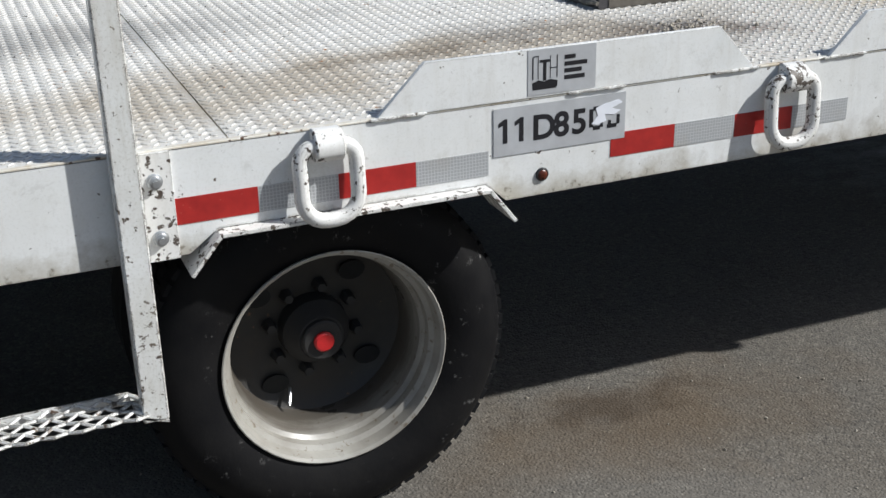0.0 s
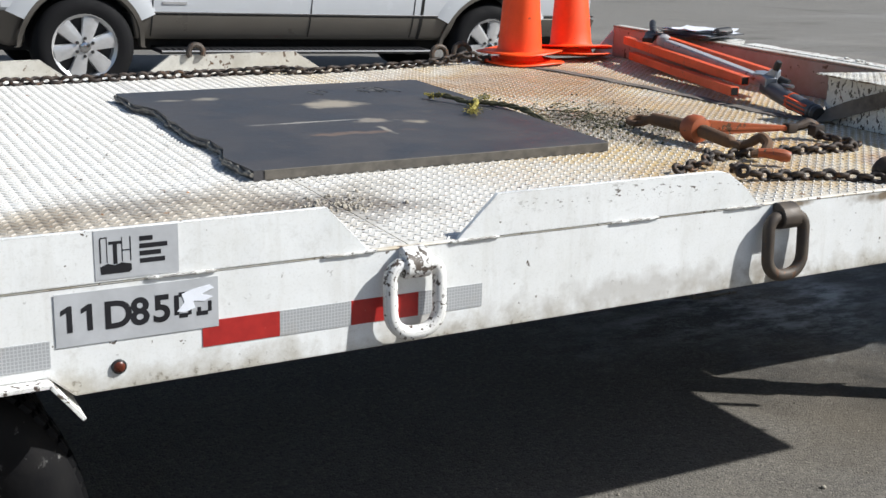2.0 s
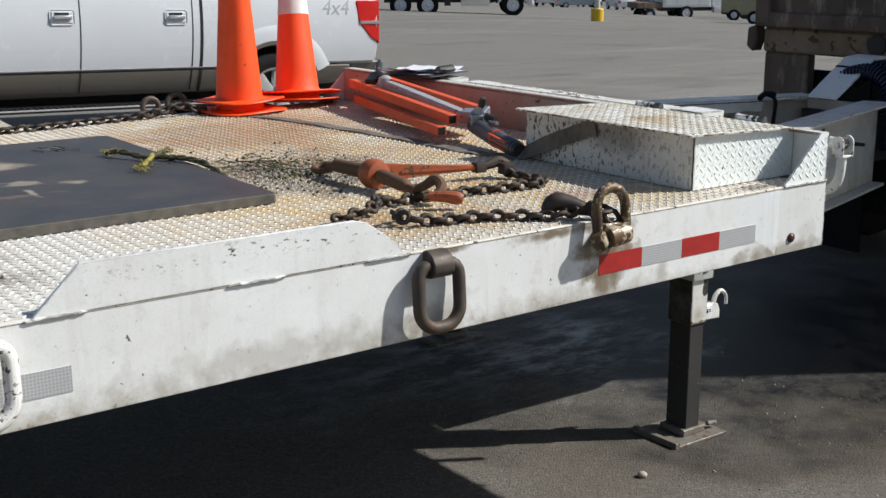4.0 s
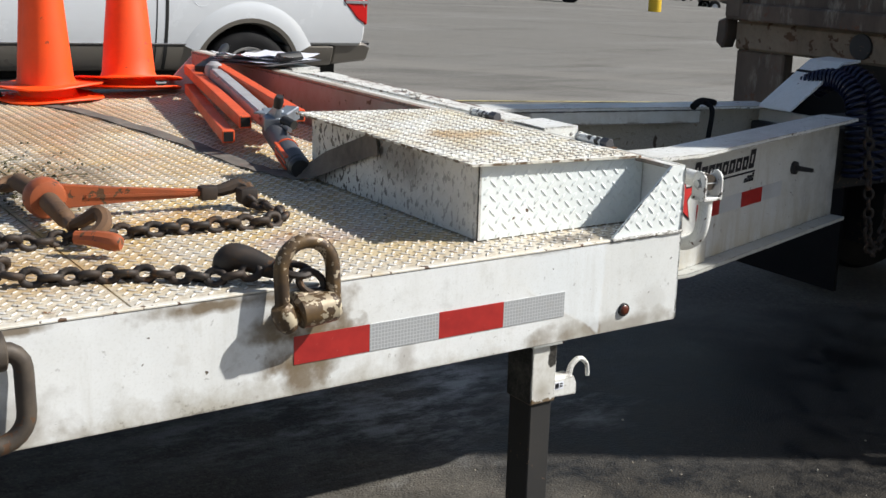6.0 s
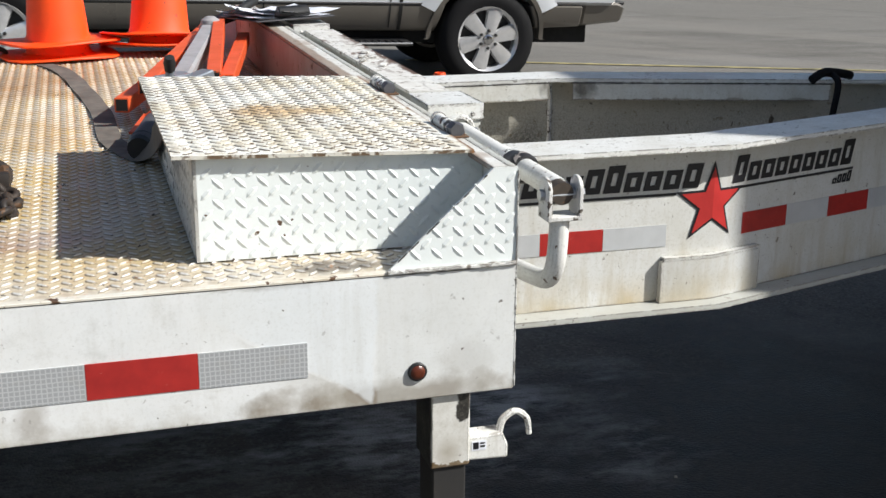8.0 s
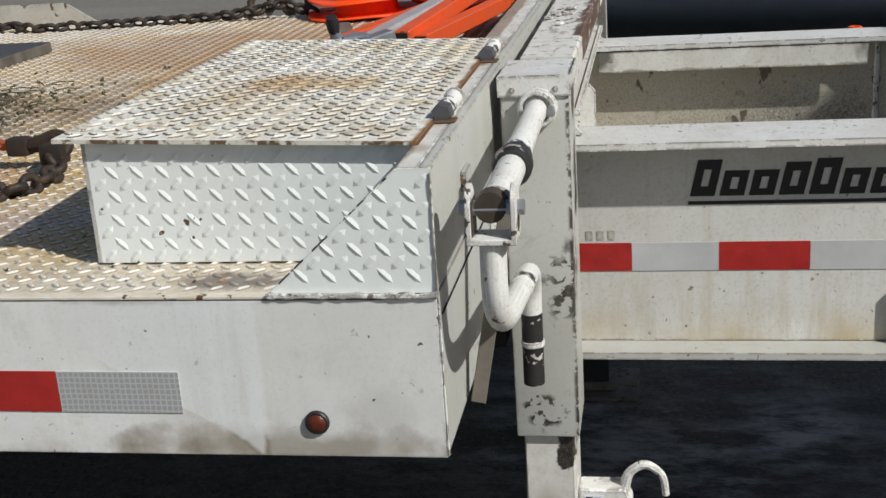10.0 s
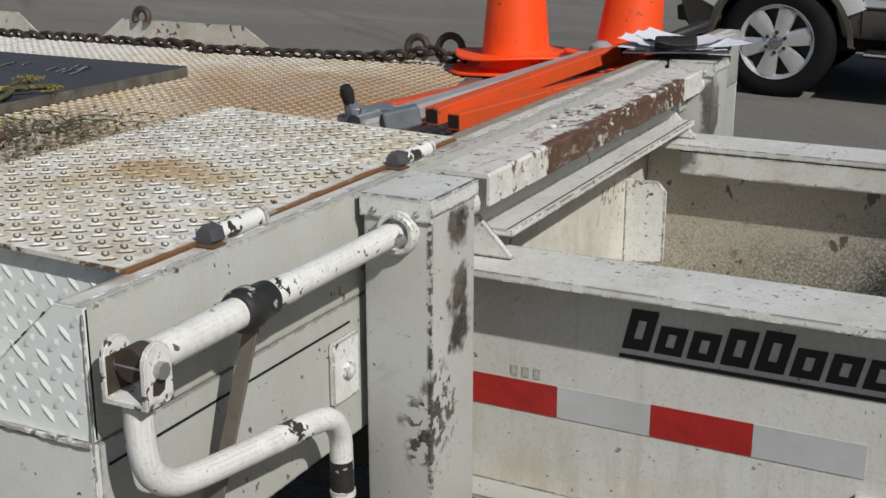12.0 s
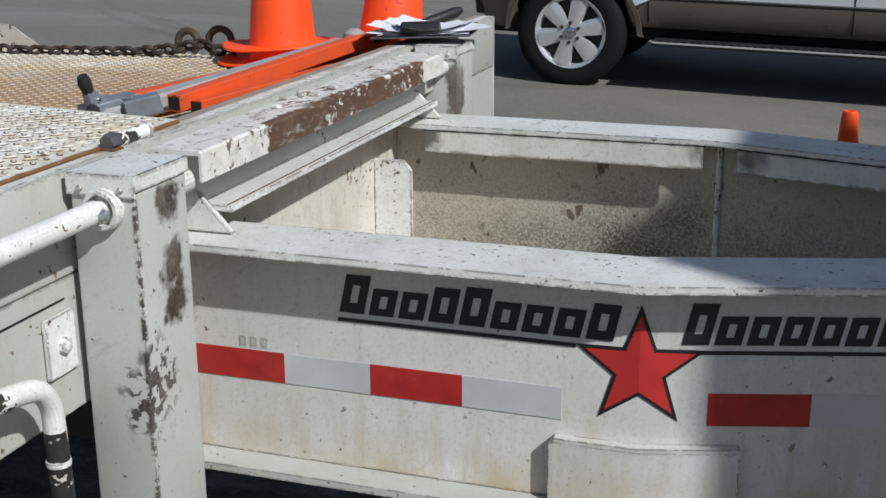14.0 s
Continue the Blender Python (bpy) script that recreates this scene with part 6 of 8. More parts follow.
# ---------------------------------------------------------------- things on the deck
def rubber_mat():
    random.seed(4)
    t = thing("rubber_mat", "thick black rubber mat with dusty patches lying on the deck", "mat", m=Matrix.Translation((-1.94, 1.28, DECK)))
    left = [(-2.462 + (0.02 if 0.2 < i / 22 < 0.8 else 0) + random.uniform(-0.012, 0.012), 1.915 - (1.915 - 0.652) * i / 22) for i in range(23)]
    right = [(-1.417, 0.652), (-1.41, 0.66), (-1.385, 1.3), (-1.375, 1.90), (-1.39, 1.915)]
    pts = [(x + 1.94, y - 1.28) for x, y in left + right]
    bm = prism(B(), pts, 'z', 0.0025, 0.0275)
    bmesh.ops.triangulate(bm, faces=[f for f in bm.faces if len(f.verts) > 4])
    part("mat_sheet", bm, "mat", t)
    rim = [(-0.49, -0.6285), (0.522, -0.6285), (0.5305, -0.62), (0.5555, 0.02), (0.5655, 0.62)]
    bm = B()
    rows = [[bm.verts.new((x + ox, y + oy, z)) for ox, oy, z in ((0, 0, 0.003), (0.0015, -0.0015, 0.003), (0.0015, -0.0015, 0.0262), (0, 0, 0.0278))] for x, y in rim]
    for A, C in zip(rows, rows[1:]):
        for i in range(3):
            bm.faces.new((A[i], C[i], C[i + 1], A[i + 1]))
    part("mat_edge", bm, "matedge", t, "dusty cut edge")
    # ragged torn edge
    n = 60
    line = []
    for i in range(n + 1):
        u = i / n * (len(left) - 1)
        a = min(int(u), len(left) - 2)
        x = left[a][0] + (left[a + 1][0] - left[a][0]) * (u - a)
        y = left[a][1] + (left[a + 1][1] - left[a][1]) * (u - a)
        line.append((x + 1.94 - 0.004, y - 1.28, 0.013 + random.uniform(-0.003, 0.006)))
    part("torn_edge", tube(B(), line, [random.uniform(0.003, 0.008) for _ in line], 7), "fringe", t, "ragged torn edge")
    # slashes torn into the top, pale beside dark
    for cx, cy, n in ((-1.605, 1.73, 5), (-1.665, 1.74, 4), (-1.84, 1.72, 4), (-1.44, 1.30, 2)):
        for i in range(n):
            x, y = cx + 1.94 + random.uniform(-0.025, 0.025), cy - 1.28 + random.uniform(-0.05, 0.05)
            d = random.uniform(0.014, 0.034)
            for material, label, off in (("scuff", "pale scuff mark", 0.0), ("seam", "torn slit", 0.009)):
                p = [(x - d * 0.35 + off, y + d, 0.0279), (x + off + random.uniform(-0.005, 0.005), y, 0.0279), (x + d * 0.35 + off, y - d, 0.0279)]
                part("scuff", tube(B(), smooth_line(p, 3), 0.0020, 5), material, t, label)


rubber_mat()


def frayed_rope():
    random.seed(9)
    t = thing("frayed_rope", "dirty rope with frayed yellow ends on the mat corner", "rope", m=Matrix.Translation((-1.5, 1.1, 0.926)))
    z = 0.012
    runs = [[(-0.037, 0.38, z), (-0.019, 0.331, z + 0.008), (0.016, 0.249, z), (0.025, 0.219, z), (0.054, 0.229, z + 0.004), (0.122, 0.296, z + 0.006)],
            [(0.054, 0.225, z), (0.079, 0.19, z), (0.108, 0.138, z), (0.124, 0.045, z - 0.004), (0.112, -0.10, z - 0.020)],
            [(0.040, 0.228, z + 0.004), (0.005, 0.15, z + 0.010), (-0.060, 0.065, z)]]
    for k, run in enumerate(runs):
        line = smooth_line(run, 7)
        # two strands laid round each other
        for turn in (0.0, math.pi):
            twist = [(x + 0.0042 * math.cos(turn + i * 0.75), y + 0.0042 * math.sin(turn + i * 0.75), h + 0.003 * math.cos(turn + i * 0.75)) for i, (x, y, h) in enumerate(line)]
            part("rope_strand", tube(B(), twist, [0.0058 * random.uniform(0.8, 1.25) for _ in twist], 7), ("ropedirty", "ropedirty", "rope")[k], t)
    for c, n, r in (((-0.037, 0.38, z), 70, 0.020), ((-0.020, 0.34, z + 0.006), 40, 0.012), ((-0.060, 0.06, z), 80, 0.022), ((-0.030, 0.11, z + 0.004), 50, 0.013), ((0.122, 0.296, z), 55, 0.018), ((0.09, 0.262, z + 0.004), 30, 0.010)):
        bm = B()
        for _ in range(n):
            a, b, l = random.uniform(0, 6.28), random.uniform(-0.2, 1.2), random.uniform(0.005, 0.013)
            d = Vector((math.cos(a) * math.cos(b), math.sin(a) * math.cos(b), math.sin(b)))
            p = Vector(c) + Vector((random.gauss(0, r * 0.5), random.gauss(0, r * 0.8), random.uniform(-0.004, 0.006)))
            tube(bm, [p, p + d * l * 0.6, p + d * l + Vector((0, 0, -0.003))], 0.0011, 4)
        part("frayed_end", bm, "rope", t, "frayed yellow strands", kind="stuff")


frayed_rope()


def load_binder():
    z = DECK + 0.012
    t = thing("load_binder", "rusty ratchet load binder with an orange handle lying on the deck", "load binder", m=Matrix.Translation((-1.105, 0.655, z)))
    loop = [(0.0 + 0.028 * math.cos(a), 0.265 + 0.036 * math.sin(a), 0.014 + 0.006 * math.cos(a)) for a in (2 * math.pi * i / 16 for i in range(16))]
    part("eye", tube(B(), loop, 0.0095, 8, closed=True), "rusty", t)
    part("barrel", tube(B(), [(-0.004, 0.235, 0.022), (0, 0.20, 0.026), (0, 0.195, 0.030), (0, 0.06, 0.034), (0, 0.045, 0.034)], [0.012, 0.014, 0.019, 0.021, 0.017], 14), "rusty", t)
    m = Matrix.Translation((0, 0, 0.034)) @ Matrix.Rotation(radians(90), 4, 'X')
    part("gear_housing", lathe(B(), [(0.020, -0.030), (0.036, -0.026), (0.041, -0.012), (0.041, 0.012), (0.036, 0.026), (0.020, 0.030)], 20, m), "binder", t, "orange gear housing")
    part("barrel", tube(B(), [(0, -0.03, 0.034), (-0.002, -0.04, 0.033), (-0.005, -0.16, 0.024), (-0.006, -0.17, 0.022), (-0.008, -0.21, 0.02)], [0.017, 0.020, 0.018, 0.011, 0.012], 14), "rusty", t)
    pts = [(-0.045, 0.0), (-0.02, 0.026), (0.10, 0.016), (0.30, 0.0065), (0.30, -0.0065), (0.10, -0.017), (-0.02, -0.028)]
    h = part("handle", prism(B(), pts, 'y', -0.008, 0.008, 0.003, Matrix.Translation((0.028, -0.005, 0.036)) @ Matrix.Rotation(radians(-9), 4, 'Z') @ Matrix.Rotation(radians(2), 4, 'Y')), "binder", t, "worn orange lever handle")
    part("handle_rib", prism(B(), [(0.05, 0.003), (0.27, 0.002), (0.27, -0.002), (0.05, -0.004)], 'y', -0.011, 0.011, 0.0, Matrix.Translation((0.028, -0.005, 0.036)) @ Matrix.Rotation(radians(-9), 4, 'Z') @ Matrix.Rotation(radians(2), 4, 'Y')), "binder", h)
    part("clevis", box(B(), 0.305, 0.342, -0.066, -0.036, 0.010, 0.040, 0.006, seg=2), "chain", t, "black clevis")
    hook = smooth_line([(0.335, -0.05, 0.024), (0.365, -0.052, 0.030), (0.392, -0.054, 0.036), (0.408, -0.066, 0.028), (0.404, -0.084, 0.014)], 4)
    part("end_hook", tube(B(), hook, [0.011 + 0.005 * math.sin(3.1 * i / len(hook)) for i in range(len(hook))], 10), "chain", t, "black grab hook")
    part("hook_lip", box(B(), 0.378, 0.418, -0.100, -0.066, 0.002, 0.036, 0.007, seg=2), "chain", t)
    hook = smooth_line([(-0.01, -0.20, 0.020), (0.01, -0.225, 0.034), (0.032, -0.24, 0.05), (0.034, -0.265, 0.035), (0.01, -0.275, 0.016), (-0.02, -0.262, 0.010)], 4)
    part("grab_hook", tube(B(), hook, [0.009 + 0.006 * math.sin(3.1 * i / len(hook)) for i in range(len(hook))], 9), "rusty", t)
    tail = smooth_line([(-0.03, -0.30, 0.022), (0.0, -0.325, 0.022), (0.035, -0.355, 0.016)], 4)
    part("pin_handle", tube(B(), tail, [0.013, 0.013, 0.013, 0.014, 0.015, 0.016, 0.017, 0.016, 0.012][:len(tail)], 10), "binder", t)


load_binder()
zc = DECK + 0.013
chain("chain", [(-0.715, 0.575, zc + 0.01), (-0.685, 0.52, zc), (-0.690, 0.44, zc), (-0.735, 0.405, zc), (-0.90, 0.425, zc), (-1.08, 0.445, zc), (-1.19, 0.435, zc), (-1.255, 0.415, zc + 0.015), (-1.30, 0.37, zc + 0.01), (-1.36, 0.36, zc), (-1.45, 0.335, zc)], "chain", "dark rusty chain lying beside the load binder", link=0.045, r=0.0068)
chain("chain", [(-0.925, 0.035, zc + 0.015), (-0.985, 0.07, zc), (-1.06, 0.13, zc), (-1.14, 0.168, zc), (-1.24, 0.195, zc), (-1.305, 0.215, zc + 0.012), (-1.30, 0.262, zc + 0.012), (-1.25, 0.285, zc)], "chain", "dark rusty chain hooked to the turned-up ring", link=0.045, r=0.0068)
chain("chain", [(-4.6, 2.33, zc), (-3.6, 2.35, zc), (-2.6, 2.36, zc), (-2.0, 2.375, zc), (-1.72, 2.36, zc + 0.008), (-1.64, 2.33, zc), (-1.2, 2.385, zc), (-0.98, 2.40, zc + 0.012), (-0.88, 2.405, zc + 0.03), (-0.80, 2.40, zc + 0.01), (-0.76, 2.40, zc)], "chain", "long dark rusty chain lying along the deck edge", link=0.050, r=0.0072)


chain("safety_chain", [(1.83, 0.97, 0.86), (1.82, 0.945, 0.74), (1.83, 0.935, 0.60), (1.86, 0.94, 0.46), (1.92, 0.96, 0.40), (2.02, 1.0, 0.46), (2.12, 1.06, 0.60)], "chain", "dark safety chain hanging from the coupling", link=0.05, r=0.0065)


def chain_hook():
    t = thing("chain_hook", "black forged chain hook at the turned-up ring", "hook", m=Matrix.Translation((-0.94, 0.05, DECK)))
    line = smooth_line([(-0.022, 0.040, 0.018), (-0.025, 0.038, 0.030), (-0.012, 0.030, 0.043), (0.010, 0.014, 0.038), (0.034, -0.010, 0.028), (0.052, -0.028, 0.023)], 5)
    part("hook_body", tube(B(), line, [0.015 + 0.008 * math.sin(math.pi * min(1, i / len(line) + 0.1)) for i in range(len(line))], 12), "chain", t)
    m = Matrix.Translation((0.052, -0.030, 0.024)) @ Matrix.Rotation(radians(65), 4, 'X') @ Matrix.Rotation(radians(35), 4, 'Y')
    part("hook_eye", tube(B(), [(0.016 * math.cos(q), 0.016 * math.sin(q), 0) for q in (2 * math.pi * i / 14 for i in range(14))], 0.0085, 8, closed=True, m=m), "chain", t)
    for k, (c, rot) in enumerate((((0.066, -0.045, 0.028), 20), ((0.088, -0.060, 0.008), 75))):
        m = Matrix.Translation(c) @ Matrix.Rotation(radians(rot), 4, 'X') @ Matrix.Rotation(radians(-30), 4, 'Z')
        loop = [(0.024 * math.cos(a), 0.017 * math.sin(a), 0) for a in (2 * math.pi * i / 14 for i in range(14))]
        part("joining_link", tube(B(), loop, 0.0065, 7, closed=True, m=m), "chain", t)


chain_hook()


def traffic_cone(h=0.72, base=0.352, r0=0.092, r1=0.031, bands=(), base_t=0.010):
    """Built at the origin: a flared cone on a floppy base."""
    t = thing("traffic_cone", "", "traffic cone")
    bm = B()
    n = 40
    prof = [(r0 + 0.020, base_t - 0.001), (r0 + 0.006, base_t + 0.006), (r0, base_t + 0.02)]
    k = 14
    for i in range(1, k + 1):
        u = i / k
        prof.append((r0 + (r1 - r0) * u, base_t + 0.02 + (h - base_t - 0.03) * u))
    prof += [(r1 - 0.004, h), (r1 - 0.012, h), (r1 - 0.012, h - 0.05)]
    lathe(bm, prof, n)
    part("cone_body", bm, "cone", t)
    bm = B()
    b = base / 2
    c = 0.82 * b
    pts = []
    for sx, sy, a in ((1, 1, 0), (-1, 1, 90), (-1, -1, 180), (1, -1, 270)):
        pts += [(x, y) for x, y in arc(sx * (b - c), sy * (b - c), c, a, a + 90, 4)] + [(sx * b * (-0.15 if sx * sy > 0 else 1), sy * b * (1 if sx * sy > 0 else -0.15))]
    def wave(x, y):
        q = math.atan2(y, x)
        return 0.007 * math.sin(1.5 * q + 0.6) ** 2 + 0.003 * math.sin(5 * q) ** 2
    rows = []
    for f, up in ((0.985, 0.0), (1.0, 0.003), (0.985, 0.0068), (0.80, 0.0074), (0.60, base_t)):
        rows.append([bm.verts.new((x * f, y * f, up + wave(x, y) * min(1.0, max(0.0, (f - 0.6) * 2.6)))) for x, y in pts])
    q = len(pts)
    for A, C in zip(rows, rows[1:]):
        for i in range(q):
            bm.faces.new((A[i], A[(i + 1) % q], C[(i + 1) % q], C[i]))
    bm.faces.new(rows[-1])
    bm.faces.new(rows[0][::-1])
    part("cone_base", bm, "cone", t)
    for z0, z1 in bands:
        ra, rb = (r0 + (r1 - r0) * ((z - base_t - 0.02) / (h - base_t - 0.03)) + 0.0015 for z in (z0, z1))
        part("reflective_band", lathe(B(), [(ra - 0.001, z0), (ra, z0), (rb, z1), (rb - 0.001, z1)], n), "band", t, "white reflective band")
    return t


def cones():
    plain_c = traffic_cone()
    plain_c.matrix_basis = pose(-0.612, 2.398, DECK + 0.003, 0, 0, 12)
    tagged(plain_c, "orange traffic cone under another, base flattened on the deck", group="cones on the deck")
    tagged(copy_thing(plain_c, pose(-0.61, 2.415, DECK + 0.042, -1.5, 0, 30)), "plain orange traffic cone stacked on another", group="cones on the deck")
    banded = traffic_cone(bands=((0.335, 0.43), (0.46, 0.60)))
    lean = pose(-0.305, 2.47, DECK + 0.010, -8, 3, 0)       # they tip over the deck edge
    banded.matrix_basis = lean @ pose(0, 0, 0.033, 0, 0, 20)
    tagged(banded, "orange traffic cone with two white bands stacked on another", group="cones on the deck")
    tagged(copy_thing(plain_c, lean @ pose(0, 0, 0, 0, 0, 44)), "orange traffic cone under a banded one on the deck", group="cones on the deck")
    mid = traffic_cone(h=0.715, base=0.30, r0=0.082, r1=0.028)
    mid.matrix_basis = pose(0.965, 3.60, ground_z(0.965, 3.60), 0, 0, 5)
    tagged(mid, "orange traffic cone standing on the asphalt beside the gooseneck", group="cones on the lot")
    small = traffic_cone(h=0.56, base=0.26, r0=0.07, r1=0.026)
    small.matrix_basis = pose(2.25, 4.6, ground_z(2.25, 4.6), 0, 0, 25)
    tagged(small, "small orange traffic cone standing on the asphalt near the dump truck", group="cones on the lot")
    far_c = copy_thing(plain_c, pose(-12.6, 12.6, ground_z(-12.6, 12.6)))
    tagged(far_c, "orange traffic cone standing far off on the asphalt", group="cones on the lot")


cones()


def bar(bm, a, b, w, h, bev=0.002):
    """A square tube between two points."""
    a, b = Vector(a), Vector(b)
    d = b - a
    q = d.to_track_quat('X', 'Z').to_matrix().to_4x4()
    m = Matrix.Translation(a) @ q
    box(bm, 0, d.length, -w / 2, w / 2, -h / 2, h / 2, bev, m)
    return bm


def sign_stand():
    t = thing("folding_sign_stand", "folded sign stand with orange legs leaning on the front plate", "sign stand", m=Matrix.Translation((-0.35, 1.5, DECK)))
    o = Vector((-0.35, 1.5, DECK))

    def at(x, y, z):
        return Vector((x, y, z)) - o
    for a, b in (((-0.425, 1.205, 0.978), (-0.168, 2.245, 1.000)), ((-0.478, 1.195, 0.944), (-0.205, 2.15, 0.946)), ((-0.273, 1.233, 0.990), (-0.170, 1.98, 1.030)), ((-0.240, 1.258, 0.978), (-0.100, 2.00, 0.988))):
        leg = part("leg", bar(B(), at(*a), at(*b), 0.033, 0.033), "orangesteel", t, "orange square tube leg")
        d = (Vector(b) - Vector(a)).normalized()
        part("leg_hollow", bar(B(), at(*a) - d * 0.0008, at(*a) + d * 0.002, 0.025, 0.025, 0), "seam", leg)
    # telescopic mast: thick grey foot, thinner pale upper tube, rounded far end
    m = part("mast", tube(B(), [at(-0.464, 0.807, 0.926), at(-0.460, 0.818, 0.927), at(-0.405, 1.02, 0.944), at(-0.372, 1.15, 0.962)], [0.020, 0.027, 0.029, 0.029], 18), "grey", t, "dark grey telescopic mast")
    part("mast_tip", tube(B(), [at(-0.466, 0.800, 0.9255), at(-0.457, 0.832, 0.928)], [0.022, 0.0282], 18), "black", m, "black plastic end")
    for dz in (-0.012, 0.002, 0.016):
        part("mast_stripe", bar(B(), at(-0.475, 0.855, 0.930 + dz), at(-0.438, 0.99, 0.941 + dz), 0.012, 0.005, 0.001), "orangesteel", m, "thin orange stripe")
    part("mast_collar", tube(B(), [at(-0.420, 0.965, 0.9395), at(-0.417, 0.975, 0.940)], 0.0305, 18), "orangesteel", m)
    part("upper_tube", bar(B(), at(-0.372, 1.13, 0.972), at(-0.206, 1.915, 1.018), 0.044, 0.040, 0.006), "tubegrey", m, "pale grey square tube")
    part("mast_knob", lathe(B(), [(0.012, -0.030), (0.026, -0.020), (0.031, 0.0), (0.026, 0.020), (0.012, 0.030)], 18, Matrix.Translation(at(-0.197, 1.956, 1.026))), "tubegrey", m)
    c = part("clamp", bar(B(), at(-0.392, 1.110, 0.982), at(-0.350, 1.215, 0.994), 0.042, 0.036, 0.003), "galv", t, "grey steel clamp head")
    part("clamp_plate", bar(B(), at(-0.400, 1.17, 1.004), at(-0.335, 1.195, 1.008), 0.044, 0.005, 0.001), "galv", c)
    for ry, rz in ((1.122, 0.985), (1.150, 0.985), (1.128, 1.010)):
        part("rivet", lathe(B(), [(0.0055, 0), (0.005, 0.003), (0.003, 0.004)], 10, Matrix.Translation(at(-0.3695, ry, rz)) @ Matrix.Rotation(radians(90), 4, "Y")), "chrome", c)
    part("clamp_plate", bar(B(), at(-0.340, 1.165, 0.985), at(-0.285, 1.205, 0.998), 0.040, 0.036, 0.003), "galv", c)
    lv = part("clamp_lever", prism(B(), [(1.115, 0.965), (1.165, 0.975), (1.160, 1.005), (1.125, 1.022), (1.108, 1.045), (1.096, 1.036), (1.105, 1.005)], 'x', -0.386, -0.370, 0.002, Matrix.Translation(-o)), "galv", c, "bent galvanised lever")
    part("lever_grip", tube(B(), [at(-0.378, 1.108, 1.028), at(-0.378, 1.100, 1.046), at(-0.378, 1.094, 1.058)], [0.011, 0.0135, 0.010], 12), "black", lv, "black lever grip")
    part("clamp_knob", tube(B(), [at(-0.365, 1.10, 0.995), at(-0.352, 1.065, 0.985)], 0.013, 12), "black", c, "black round knob")
    part("clamp_rod", tube(B(), [at(-0.365, 1.09, 0.978), at(-0.395, 1.00, 0.985)], 0.006, 8), "zinc", c, "bright steel rod")
    # rubber tipped stub at the far end
    part("rubber_foot", tube(B(), [at(-0.110, 2.14, 1.042), at(-0.075, 2.19, 1.054), at(-0.034, 2.245, 1.070), at(-0.022, 2.262, 1.076)], [0.010, 0.014, 0.015, 0.009], 14), "black", t, "black rubber foot")
    part("foot_bracket", bar(B(), at(-0.20, 2.06, 1.02), at(-0.105, 2.15, 1.04), 0.045, 0.022, 0.002), "black", t)


M["tubegrey"] = worn("pale_grey_tube", (0.36, 0.355, 0.37), chips=0.5, dirty=0.4, dirt=(0.16, 0.13, 0.12), dirt_scale=14)
sign_stand()


def web_strap():
    """Runs flat along the deck, then turns up against the end of the tool box."""
    pts = smooth_line([(-0.70, 2.36, 0), (-0.60, 2.05, 0), (-0.555, 1.72, 0), (-0.520, 1.36, 0), (-0.512, 1.05, 0), (-0.492, 0.92, 0.0), (-0.466, 0.83, 0.005), (-0.450, 0.76, 0.024), (-0.442, 0.69, 0.050), (-0.438, 0.61, 0.080), (-0.437, 0.53, 0.108), (-0.437, 0.49, 0.118)], 8)
    t = thing("web_strap", "dull brown webbing strap across the deck and up the box", "strap", m=Matrix.Translation((-0.5, 1.5, DECK)))
    bm = B()
    rows = []
    for i, p in enumerate(pts):
        d = (pts[min(i + 1, len(pts) - 1)] - pts[max(i - 1, 0)]).normalized()
        w = min(1.0, max(0.0, (0.90 - p.y) / 0.20))
        s = (Vector((d.y, -d.x, 0)).normalized().lerp(Vector((0, -0.35, -0.94)), w)).normalized()
        s = (s - d * s.dot(d)).normalized() * 0.024
        n = Vector((0, 0, 1)).lerp(Vector((-1, 0, 0)), w).normalized() * 0.0022
        q = p + Vector((0.5, -1.5, 0.0035 + 0.0015 * math.sin(i * 1.1) * (1 - w) + 0.012 * w))
        rows.append([bm.verts.new(q + e * s + k * n) for e, k in ((-1, 0), (1, 0), (1, 1), (-1, 1))])
    for A, C in zip(rows, rows[1:]):
        for k in range(4):
            bm.faces.new((A[k], A[(k + 1) % 4], C[(k + 1) % 4], C[k]))
    bm.faces.new(rows[0])
    bm.faces.new(rows[-1])
    part("strap", bm, "strap", t)


web_strap()


